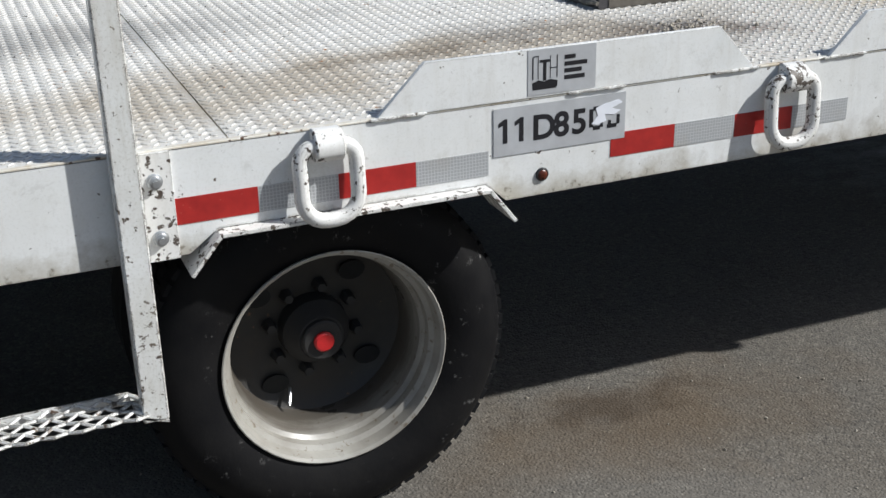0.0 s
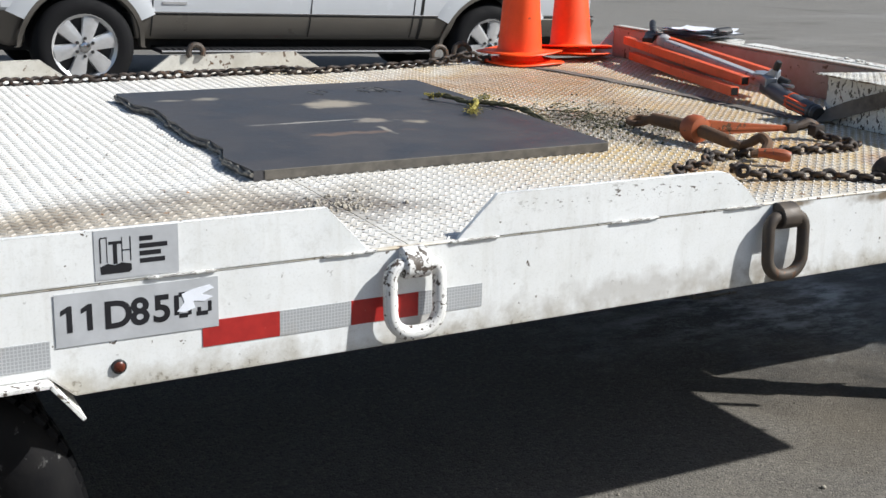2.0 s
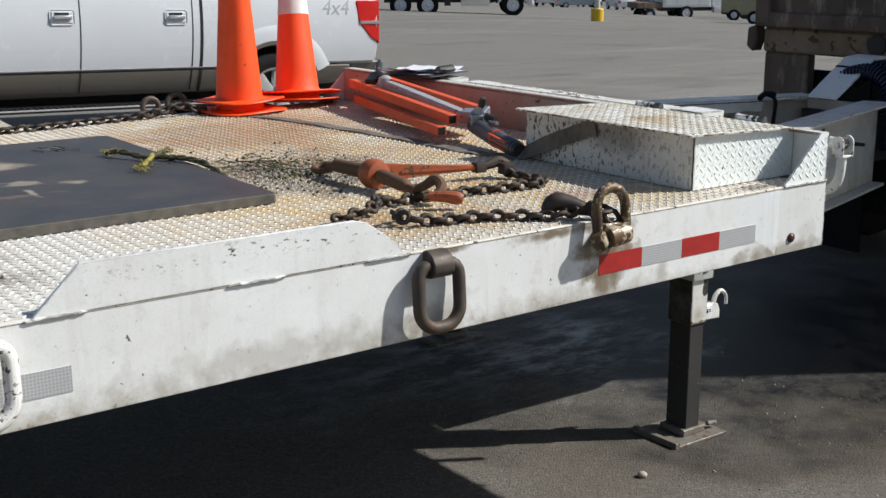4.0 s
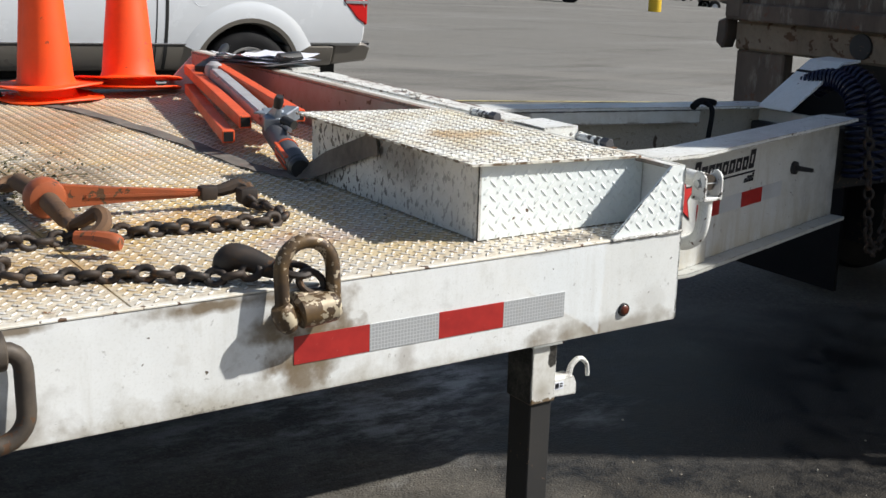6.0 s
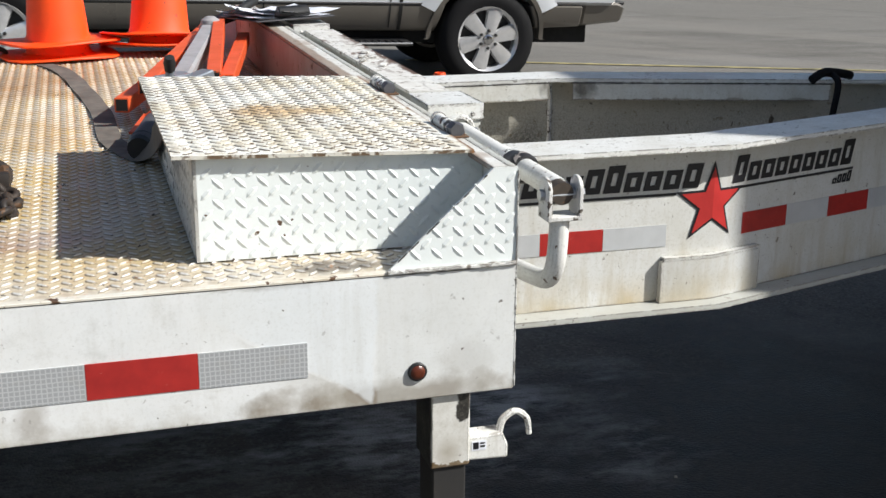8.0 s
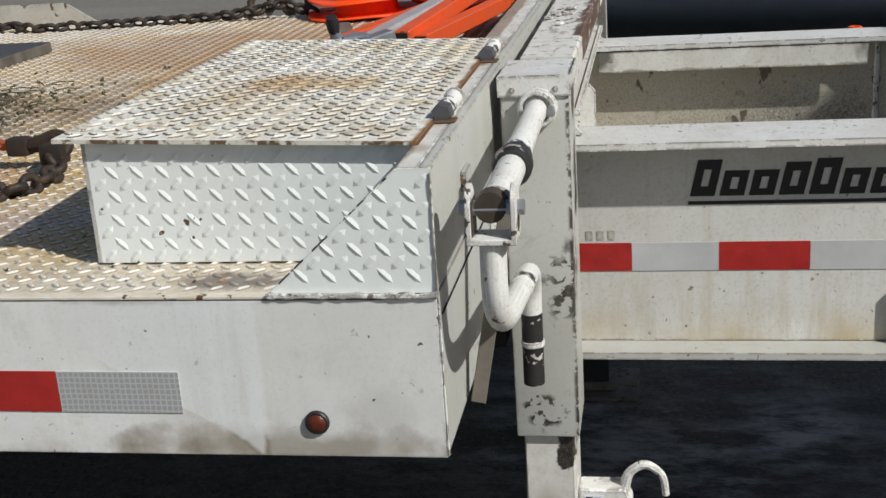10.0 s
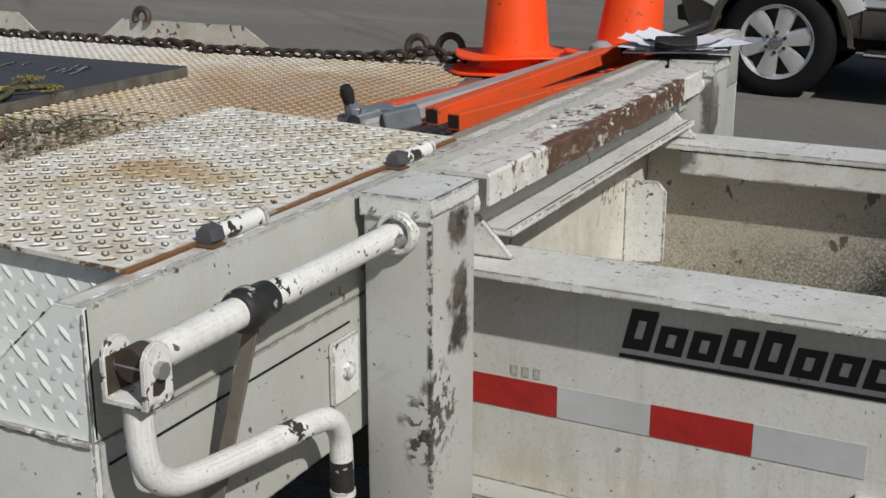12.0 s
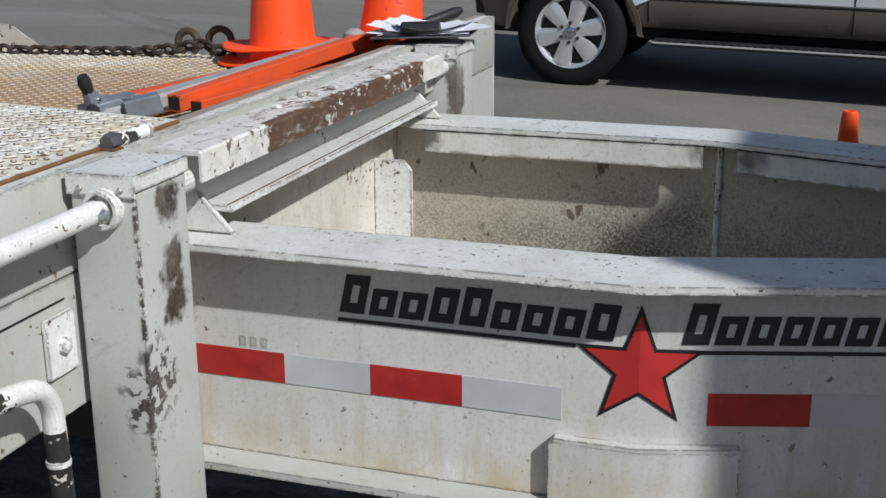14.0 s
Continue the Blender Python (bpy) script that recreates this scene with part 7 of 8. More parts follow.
def clipboard():
    m = pose(-0.012, 1.975, 1.052, 2.5, 2.0, 192)
    t = thing("clipboard", "clipboard with loose white papers lying on the front rim", "clipboard", m=m)
    part("board", box(B(), -0.115, 0.115, -0.16, 0.16, -0.0035, 0.0, 0.001), "grey", t)
    for i, (rz, dx, dy) in enumerate(((2, 0, 0), (-6, 0.01, 0.004), (12, 0.004, -0.006), (22, -0.012, 0.0), (-9, 0.006, -0.02))):
        mm = pose(dx, dy, 0.001 + 0.0022 * i, 0, 0, rz)
        bm = B()
        g = 8
        vs = [[bm.verts.new(mm @ Vector((-0.105 + 0.21 * a / g, -0.145 + 0.29 * b / g, 0.010 * (a / g - 0.4) ** 2 * (i + 1) * (1 if b % 3 else 1.3)))) for b in range(g + 1)] for a in range(g + 1)]
        for a in range(g):
            for b in range(g):
                bm.faces.new((vs[a][b], vs[a + 1][b], vs[a + 1][b + 1], vs[a][b + 1]))
        part("sheet", bm, "paper", t, "white sheet of paper")
    c = part("clip", prism(B(), [(0.105, 0.004), (0.150, 0.004), (0.158, 0.014), (0.146, 0.030), (0.132, 0.034), (0.120, 0.024)], "x", -0.045, 0.045, 0.003), "black", t, "black spring clip")
    part("pen", tube(B(), [(0.02, -0.12, 0.013), (0.05, 0.03, 0.014)], 0.004, 8), "blue", t)


clipboard()


def grit(name, label, spots, count, size, seed, material="stone"):
    """Loose stones strewn round some places, as one mesh."""
    random.seed(seed)
    bm = B()
    for _ in range(count):
        cx, cy, cz, sx, sy = random.choice(spots)
        s = size * random.uniform(0.35, 1.3)
        x, y = random.gauss(cx, sx), random.gauss(cy, sy)
        m = pose(x, y, cz(x, y) + s * 0.3 if callable(cz) else cz + s * 0.3, random.uniform(0, 360), random.uniform(0, 360), random.uniform(0, 360)) @ Matrix.Diagonal((s, s * random.uniform(0.6, 1), s * random.uniform(0.45, 0.8), 1))
        bmesh.ops.create_icosphere(bm, subdivisions=1, radius=1.0, matrix=m)
    part(name, bm, material, None, label, kind="stuff")


grit("deck_grit", "loose gravel and dirt spilled on the deck", [(-1.12, 1.15, DECK, 0.09, 0.16), (-1.22, 0.95, DECK, 0.10, 0.10), (-2.38, 0.37, DECK, 0.06, 0.05)], 340, 0.006, 5)
grit("ground_grit", "loose grit strewn over the asphalt", [(-1.5, -0.1, ground_z, 0.8, 0.35), (0.3, 0.5, ground_z, 0.5, 0.35), (-2.3, 0.0, ground_z, 0.8, 0.3), (0.9, 0.1, ground_z, 0.4, 0.3)], 260, 0.0042, 6)

grit("deck_dirt", "dark clods of dirt spilled on the deck", [(-1.10, 1.15, DECK, 0.12, 0.20), (-1.20, 0.95, DECK, 0.13, 0.14)], 420, 0.0055, 8, "ropedirty")


random.seed(31)
bm = B()
for _ in range(55):
    x, y, a, l = random.gauss(-1.17, 0.09), random.gauss(1.13, 0.12), random.uniform(0, 6.28), random.uniform(0.012, 0.04)
    d = Vector((math.cos(a), math.sin(a), 0)) * l
    p = Vector((x, y, DECK + random.uniform(0.003, 0.012)))
    tube(bm, [p - d, p + Vector((0, 0, 0.004)), p + d], 0.0016, 4)
part("straw_litter", bm, "ropedirty", None, "dark straw and dirt litter on the deck", kind="stuff")


def stone(x, y, s, seed):
    random.seed(seed)
    bm = B()
    bmesh.ops.create_icosphere(bm, subdivisions=2, radius=s)
    for v in bm.verts:
        v.co *= 1 + 0.25 * noise.noise(v.co * 40 + Vector((seed, 0, 0)))
        v.co.z *= 0.7
    ob = part("stone", bm, "stone", None, "pale loose stone on the asphalt")
    ob.location = (x, y, ground_z(x, y) + s * 0.55)
    tagged(ob, category="stone", group="stones on the asphalt")


for i, (x, y, s) in enumerate(((-1.793, 0.052, 0.014), (-0.32, 0.36, 0.016), (-1.70, -0.10, 0.009), (-1.30, 0.16, 0.008), (-1.22, 0.10, 0.007), (-0.9, 0.2, 0.008), (-1.35, 0.27, 0.007))):
    stone(x, y, s, i)

# ---------------------------------------------------------------- vehicles
def wheel(parent, x, y, z, R, rim, width, out=-1, spokes=6, plain_disc=False, name="wheel"):
    """A road wheel; out is the side (sign of y) that its face looks to."""
    m = Matrix.Translation((x, y, z)) @ Matrix.Rotation(radians(90 if out < 0 else -90), 4, 'X')
    hub = part(name, lathe(B(), [(rim, 0.0), (rim * 1.02, -0.012), (rim * 0.97, -0.018), (rim * 0.90, -0.03), (rim * 0.87, -0.09), (rim * 0.9, -width + 0.02), (rim, -width + 0.01)], 36, m, caps=False), "alloy" if not plain_disc else "carwhite", parent, "alloy wheel" if not plain_disc else "white steel wheel")
    part("tyre", lathe(B(), [(rim, -0.004), (rim + (R - rim) * 0.3, 0.006), (rim + (R - rim) * 0.65, 0.004), (R - 0.015, -0.022), (R, -0.045), (R, -width + 0.045), (R - 0.02, -width + 0.015), (rim, -width)], 44, m, closed=True), "rubber", hub, "black tyre")
    part("wheel_back", lathe(B(), [(rim * 0.88, -0.085), (rim * 0.2, -0.08)], 24, m), "black", hub)
    if plain_disc:
        part("disc", lathe(B(), [(rim * 0.88, -0.05), (rim * 0.62, -0.03), (rim * 0.45, -0.055), (rim * 0.3, -0.03), (rim * 0.2, 0.02)], 28, m), "carwhite", hub)
        return hub
    bm = B()
    for k in range(spokes):
        mm = m @ Matrix.Rotation(2 * math.pi * k / spokes + 0.26, 4, 'Z')
        w0, w1 = rim * 0.30, rim * 0.50
        top = [(rim * 0.16, -w0 / 2, -0.014), (rim * 0.16, 0, -0.006), (rim * 0.16, w0 / 2, -0.014), (rim * 0.93, w1 / 2, -0.026), (rim * 0.93, 0, -0.010), (rim * 0.93, -w1 / 2, -0.026)]
        lo = [(a, b * 1.15, c - 0.03) for a, b, c in top]
        V1, V2 = [bm.verts.new(mm @ Vector(v)) for v in top], [bm.verts.new(mm @ Vector(v)) for v in lo]
        bm.faces.new((V1[0], V1[1], V1[4], V1[5]))
        bm.faces.new((V1[1], V1[2], V1[3], V1[4]))
        for i in range(6):
            bm.faces.new((V1[i], V1[(i + 1) % 6], V2[(i + 1) % 6], V2[i]))
    part("spoke", bm, "alloy", hub)
    part("centre_cap", lathe(B(), [(rim * 0.17, -0.02), (rim * 0.15, 0.004), (rim * 0.09, 0.010)], 20, m), "chrome", hub)
    for k in range(6):
        a = 2 * math.pi * k / 6 + 0.5
        bm = lathe(B(), [(0.015, -0.02), (0.015, 0.002), (0.010, 0.006)], 6, m @ Matrix.Translation((rim * 0.27 * math.cos(a), rim * 0.27 * math.sin(a), 0)))
        part("lug_nut", bm, "blacksteel", hub)
    return hub


def loft(bm, rings, cap=True):
    """Skin through rings of the same number of points."""
    R = [[bm.verts.new(p) for p in r] for r in rings]
    n = len(R[0])
    for A, C in zip(R, R[1:]):
        for k in range(n):
            bm.faces.new((A[k], A[(k + 1) % n], C[(k + 1) % n], C[k]))
    if cap:
        bm.faces.new(R[0][::-1])
        bm.faces.new(R[-1])
    return bm


def round_sides(t):
    """Gives the flat sides of a vehicle their bulge: fullest at the door handles, tucked in below."""
    stack = list(t.children)
    while stack:
        ob = stack.pop()
        if ob.name.split(".")[0] in ("wheel", "cab", "chassis", "running_board", "mirror", "mirror_arm"):
            continue
        stack += ob.children
        me = ob.data
        bm = bmesh.new()
        bm.from_mesh(me)
        if ob.name.split(".")[0] in ("body", "lower_panel", "panel_gap"):
            for z in (0.52, 0.57, 0.62, 0.66, 0.76, 0.83, 0.90, 0.97, 1.04, 1.11, 1.18, 1.25, 1.32):
                bmesh.ops.bisect_plane(bm, geom=bm.verts[:] + bm.edges[:] + bm.faces[:], plane_co=(0, 0, z), plane_no=(0, 0, 1), dist=1e-5)
        for v in bm.verts:
            if abs(v.co.y) > 0.85:
                z = v.co.z
                tuck = 0.05 * ((z - 1.06) / 0.4) ** 2 if z > 0.705 else 0.0394 + 0.10 * min(1.0, (0.705 - z) / 0.25) ** 1.5
                v.co.y -= math.copysign(min(tuck, 0.14), v.co.y)
        bm.to_mesh(me)
        bm.free()
        me.shade_smooth()
        me.set_sharp_from_angle(angle=radians(35))


def pickup():
    """Crew-cab pickup, nose towards -x, its near side at y = -1."""
    F, Rr = -1.99, 1.99
    t = thing("pickup_truck", "white crew-cab pickup truck with tan lower panels, parked", "pickup truck",
              m=Matrix.Translation((0.85, 9.43, -0.185)) @ Matrix.Rotation(radians(1.75), 4, 'Y') @ Matrix.Rotation(radians(0.3), 4, 'Z'))
    AR, HZ = 0.505, 0.412
    # upper body side outline
    def arch(cx, z0):
        a = math.degrees(math.asin((z0 - HZ) / AR))
        return arc(cx, HZ, AR, 180 - a, a, 14)
    z0 = 0.705
    up = [(-2.68, z0)] + arch(F, z0) + [(-1.42, z0)] + [(1.45, z0)] + arch(Rr, z0) + [(3.16, z0), (3.18, 0.80), (3.18, 1.37), (3.12, 1.40), (1.40, 1.40), (1.36, 1.352), (-1.16, 1.345), (-1.32, 1.385), (-2.20, 1.335), (-2.52, 1.27), (-2.66, 1.14), (-2.70, 0.90)]
    body = part("body", prism(B(), up, 'y', -1.0, 1.0, 0.028), "carwhite", t, "white painted body")
    lowb = [(-1.60, 0.698), (-1.535, 0.47), (1.535, 0.47), (1.60, 0.698)]
    part("lower_panel", prism(B(), lowb, 'y', -0.998, 0.998, 0.012), "cartan", body, "tan lower side")
    part("lower_panel", prism(B(), [(2.36, 0.698), (2.45, 0.50), (2.86, 0.52), (2.86, 0.698)], 'y', -0.998, 0.998, 0.01), "cartan", body)
    part("rear_bumper", prism(B(), [(2.88, 0.73), (2.88, 0.52), (3.26, 0.56), (3.28, 0.70), (3.20, 0.73)], 'y', -0.97, 0.97, 0.02), "cartan", t, "tan bumper with black step")
    part("bumper_step", box(B(), 3.10, 3.30, -0.9, 0.9, 0.705, 0.735, 0.008), "plastic", t)
    part("front_bumper", prism(B(), [(-2.46, 0.73), (-2.44, 0.42), (-2.60, 0.40), (-2.72, 0.47), (-2.76, 0.68), (-2.72, 0.73)], 'y', -0.96, 0.96, 0.03), "cartan", t, "tan front bumper")
    part("bumper_trim", box(B(), -2.79, -2.70, -0.93, 0.93, 0.50, 0.62, 0.01), "plastic", t)
    for c in (F, Rr):
        for side in (-1, 1):
            pts = arc(c, HZ, AR + 0.03, 0, 180, 20)
            bm = B()
            rings = [[(x, side * (0.985), z), (x, side * 1.022, z), (c + (x - c) * 0.93, side * 1.022, HZ + (z - HZ) * 0.93), (c + (x - c) * 0.90, side * 0.97, HZ + (z - HZ) * 0.90)] for x, z in [(c + AR + 0.045, 0.40)] + pts + [(c - AR - 0.045, 0.40)]]
            loft(bm, rings)
            part("wheel_arch_trim", bm, "cartan", body, "tan wheel arch flare")
            bm = B()
            rings = [[(c + r * math.cos(a), side * y, HZ + r * math.sin(a)) for r, y in ((AR + 0.03, 0.99), (AR + 0.03, 1.020), (AR + 0.10, 1.018), (AR + 0.155, 1.006), (AR + 0.19, 0.996))] for a in (radians(25 + 130 * i / 22) for i in range(23))]
            loft(bm, rings)
            part("fender_bulge", bm, "carwhite", body)
            part("arch_liner", prism(B(), arc(c, HZ, AR - 0.004, 0, 180, 16) + [(c - AR + 0.01, 0.42), (c + AR - 0.01, 0.42)], 'y', side * 0.60, side * 0.66), "seam", body)
            wheel(t, c, side * 0.985, HZ, 0.422, 0.276, 0.26, out=side)
    # cab
    def sect(x, z, hw):
        return (x, -hw, z), (x, hw, z)
    rings = []
    for z, xa, xb, hw in ((1.30, -1.27, 1.37, 0.965), (1.50, -1.03, 1.36, 0.925), (1.72, -0.62, 1.31, 0.86), (1.84, -0.34, 1.26, 0.82), (1.90, -0.06, 1.10, 0.74)):
        rings.append([(xa, -hw, z), (xb, -hw, z), (xb, hw, z), (xa, hw, z)])
    bm = loft(B(), rings)
    bmesh.ops.bevel(bm, geom=bm.edges[:], offset=0.03, segments=2, affect='EDGES')
    cab = part("cab", bm, "carwhite", t)
    def side_y(z):
        return -(0.965 - 0.105 * (z - 1.34) / 0.38) - 0.004
    for pts in ([(-1.09, 1.38), (-0.66, 1.375), (-0.54, 1.35), (0.0, 1.35), (0.0, 1.75), (-0.52, 1.75)], [(0.12, 1.35), (1.14, 1.35), (1.20, 1.40), (1.16, 1.72), (1.10, 1.75), (0.12, 1.75)]):
        for s in (1, -1):
            bm = B()
            o = [bm.verts.new((x, s * side_y(z), z)) for x, z in pts]
            i_ = [bm.verts.new((x, s * (side_y(z) + 0.02), z)) for x, z in pts]
            bm.faces.new(o)
            bm.faces.new(i_[::-1])
            for k in range(len(pts)):
                bm.faces.new((o[k], o[(k + 1) % len(pts)], i_[(k + 1) % len(pts)], i_[k]))
            part("side_window", bm, "glass_dark", cab, "dark tinted window", smooth=0)
    part("pillar_trim", prism(B(), [(0.015, 1.355), (0.105, 1.355), (0.105, 1.75), (0.015, 1.75)], 'y', -0.96, -0.90), "plastic", cab)
    bm = B()
    q = [(-1.215, -0.84, 1.37), (-1.215, 0.84, 1.37), (-0.39, 0.74, 1.815), (-0.39, -0.74, 1.815)]
    bm.faces.new([bm.verts.new(v) for v in q])
    part("windscreen", bm, "glass_dark", cab)
    # panel gaps
    for x, za, zb in ((-1.41, 0.50, 1.33), (0.06, 0.50, 1.34), (1.12, 0.50, 1.34)):
        part("panel_gap", box(B(), x - 0.005, x + 0.005, -1.0025, -0.99, za, zb), "seam", body)
    part("panel_gap", box(B(), 1.195, 1.225, -1.0022, -0.95, 0.48, 1.345), "seam", body)
    part("side_moulding", box(B(), -1.44, 1.52, -1.0035, -0.995, 0.696, 0.704), "plastic", body)
    part("side_moulding", box(B(), -1.40, 1.52, -1.0050, -0.995, 0.7045, 0.716, 0.002), "chrome", body, "bright moulding strip")
    for x in (-0.10, 0.955):
        h = part("door_handle", box(B(), x - 0.11, x + 0.11, -1.010, -0.99, 1.105, 1.235, 0.02), "carwhite", body)
        part("handle_recess", box(B(), x - 0.07, x + 0.06, -1.0125, -1.0, 1.188, 1.212, 0.002), "seam", h)
        part("handle_grip", box(B(), x - 0.085, x + 0.085, -1.035, -1.01, 1.155, 1.188, 0.008), "alloy", h)
    bm = lathe(B(), [(0.105, 0.0), (0.105, 0.003), (0.100, 0.004), (0.098, 0.001)], 28, Matrix.Translation((1.53, -0.9985, 1.14)) @ Matrix.Rotation(radians(90), 4, 'X'))
    part("fuel_flap", bm, "carwhite", body)
    part("badge", prism(B(), [(-1.66, 1.175), (-1.44, 1.175), (-1.41, 1.225), (-1.62, 1.225), (-1.64, 1.208), (-1.80, 1.208), (-1.79, 1.193), (-1.66, 1.193)], 'y', -1.006, -0.998), "blacksteel", body, "dark badge as a plain shape")
    part("door_badge", box(B(), -1.33, -1.11, -1.006, -0.998, 0.778, 0.804, 0.002), "alloy", body)
    bm = text_mesh("4x4", 0.21, Matrix.Translation((2.50, -1.0008, 1.19)) @ Matrix.Rotation(radians(90), 4, 'X'), 0.0006, shear=0.2)
    part("lettering", bm, "alloy", body, smooth=0)
    tl = part("tail_lamp", prism(B(), [(2.90, 1.33), (3.19, 1.34), (3.19, 0.90), (3.08, 0.96), (2.93, 1.12)], 'y', -1.010, -0.80, 0.012), "redlens", t, "red tail lamp")
    part("lamp_band", box(B(), 2.945, 3.195, -1.013, -0.9, 1.10, 1.13, 0.002), "lamp", tl)
    hl = part("head_lamp", prism(B(), [(-2.70, 0.965), (-2.60, 0.905), (-2.43, 1.05), (-2.40, 1.175), (-2.58, 1.185), (-2.69, 1.085)], 'y', -1.004, -0.70, 0.012), "lamp", t, "clear head lamp")
    part("turn_lamp", prism(B(), [(-2.57, 0.965), (-2.46, 1.055), (-2.44, 1.15), (-2.54, 1.13)], 'y', -1.010, -0.98, 0.006), "amber", hl, "amber corner lamp")
    part("bed_rail", box(B(), 1.43, 3.14, -1.0, -0.90, 1.40, 1.432, 0.008), "plastic", t, "black bed rail cap")
    part("bed_cover", box(B(), 1.45, 3.12, -0.89, 0.89, 1.395, 1.41), "plastic", t)
    part("bed_rail", box(B(), 1.43, 3.14, 0.90, 1.0, 1.40, 1.432, 0.008), "plastic", t)
    rb = part("running_board", box(B(), -1.36, 1.30, -1.046, -0.70, 0.36, 0.395, 0.008), "plastic", t, "ribbed black running board")
    part("board_edge", box(B(), -1.355, 1.295, -1.052, -1.0465, 0.378, 0.392, 0.002), "alloy", rb, "bright front edge")
    bm = B()
    for i in range(44):
        box(bm, -1.30 + i * 0.058, -1.27 + i * 0.058, -1.05, -0.93, 0.400, 0.406)
    part("board_rib", bm, "plastic", rb)
    part("chassis", box(B(), -2.7, 3.0, -0.72, 0.72, 0.36, 0.60), "seam", t)
    part("mirror", box(B(), -1.15, -1.00, -1.26, -1.04, 1.335, 1.58, 0.045, seg=2), "plastic", t, "black door mirror")
    part("mirror_arm", box(B(), -1.11, -1.03, -1.08, -0.93, 1.36, 1.41, 0.01), "plastic", t)
    round_sides(t)


pickup()


def dump_truck_rear():
    """The back of the dark, rusty dump truck that the trailer stands behind."""
    X, y0, y1 = 2.56, -0.24, 2.36
    t = thing("dump_truck", "dark rusty dump truck with chevron tailgate, parked at the trailer's tongue", "dump truck", m=Matrix.Translation((X, 1.05, 0)))

    def L(y):
        return y - 1.05
    part("dump_body", box(B(), 0.06, 4.2, L(y0), L(y1), 1.13, 2.68, 0.02), "rusttruck", t, "dark rusty dump body")
    g = part("tailgate", box(B(), 0.0, 0.055, L(y0 - 0.02), L(y1 + 0.02), 1.13, 2.68, 0.008), "rusttruck", t, "dented dark tailgate")
    for yy in (y0 + 0.05, y1 - 0.05, (y0 + y1) / 2):
        part("tailgate_rib", box(B(), -0.05, 0.0, L(yy - 0.05), L(yy + 0.05), 1.14, 2.66, 0.008), "rusttruck", g)
    part("tailgate_rib", box(B(), -0.045, 0.0, L(y0), L(y1), 1.13, 1.21, 0.008), "rusttruck", g)
    for yy in (y0 - 0.03, y1 + 0.03):
        part("tailgate_latch", prism(B(), [(L(yy) - 0.03, 1.14), (L(yy) + 0.03, 1.12), (L(yy) + 0.035, 1.02), (L(yy) - 0.01, 0.99), (L(yy) - 0.035, 1.05)], 'x', -0.03, 0.05, 0.008), "rusttruck", g)
    # chevron stripes on the board
    bd = part("chevron_board", box(B(), -0.012, 0.0, L(1.24), L(2.19), 1.36, 1.62, 0.002), "grimeband", g, "faded chevron board")
    for k in range(4):
        a = L(2.17) - k * 0.24
        pts = [(a, 1.365), (a - 0.11, 1.365), (a - 0.27, 1.615), (a - 0.16, 1.615)]
        pts = [(max(L(1.245), min(L(2.185), p)), q) for p, q in pts]
        part("chevron_stripe", prism(B(), pts, 'x', -0.016, -0.012), "fadedorange", bd, "faded orange stripe")
    part("rear_beam", box(B(), 0.015, 0.12, L(y0 + 0.02), L(y1 - 0.015), 0.992, 1.125, 0.012), "rustbeam", t, "rust-streaked tan rear beam")
    part("side_panel", box(B(), 0.03, 0.10, L(2.05), L(y1 - 0.02), 0.42, 0.990, 0.008), "rusttruck", t, "rusty rear side panel")
    # dark sheet added to stand in for the shade under the truck body
    part("inner_panel", box(B(), 0.55, 0.60, L(y0 + 0.02), L(2.045), 0.08, 0.990), "blacksteel", t)
    for yy in (0.55, 1.62):
        bm = lathe(B(), [(0.055, 0.0), (0.055, 0.012), (0.045, 0.014)], 20, Matrix.Translation((0.015, L(yy), 1.065)) @ Matrix.Rotation(radians(-90), 4, 'Y'))
        part("plate_boss", bm, "blacksteel", t)
    part("pintle_hitch", box(B(), -0.12, 0.03, L(1.13), L(1.33), 0.62, 0.82, 0.02), "blacksteel", t)
    for yy, o in ((y0 + 0.02, -1), (y1 - 0.02, 1)):
        for xx in (0.85, 2.1):
            wheel(t, xx, L(yy), 0.40, 0.52, 0.29, 0.28, out=o, plain_disc=True)
    part("mud_flap", box(B(), 0.16, 0.18, L(y0 + 0.02), L(y0 + 0.62), -0.06, 0.9), "rubber", t)
    part("mud_flap", box(B(), 0.16, 0.18, L(y1 - 0.62), L(y1 - 0.02), -0.06, 0.9), "rubber", t)
    part("cab", box(B(), 4.4, 6.4, L(y0 + 0.1), L(y1 - 0.1), 0.8, 2.45, 0.08, seg=2), "rusttruck", t)
    part("chassis", box(B(), 0.1, 6.3, L(0.6), L(1.5), 0.6, 1.1), "blacksteel", t)
    wheel(t, 5.6, L(y0 + 0.1), 0.38, 0.52, 0.29, 0.28, out=-1, plain_disc=True)
    wheel(t, 5.6, L(y1 - 0.1), 0.38, 0.52, 0.29, 0.28, out=1, plain_disc=True)


M["fadedorange"] = worn("faded_orange", (0.48, 0.11, 0.035), chips=1.3, chip_scale=14, dirty=0.6, dirt=(0.12, 0.08, 0.06), dirt_scale=4)
M["rustbeam"] = worn("rusty_beam", (0.27, 0.205, 0.145), chip=(0.05, 0.035, 0.025), chips=1.3, chip_scale=16, dirty=0.8, dirt=(0.10, 0.065, 0.042), dirt_scale=5, streak=True, rough=0.7)
M["grimeband"] = worn("grimy_white", (0.33, 0.30, 0.27), chips=1.3, chip_scale=14, dirty=0.7, dirt=(0.11, 0.08, 0.06), dirt_scale=4)
dump_truck_rear()


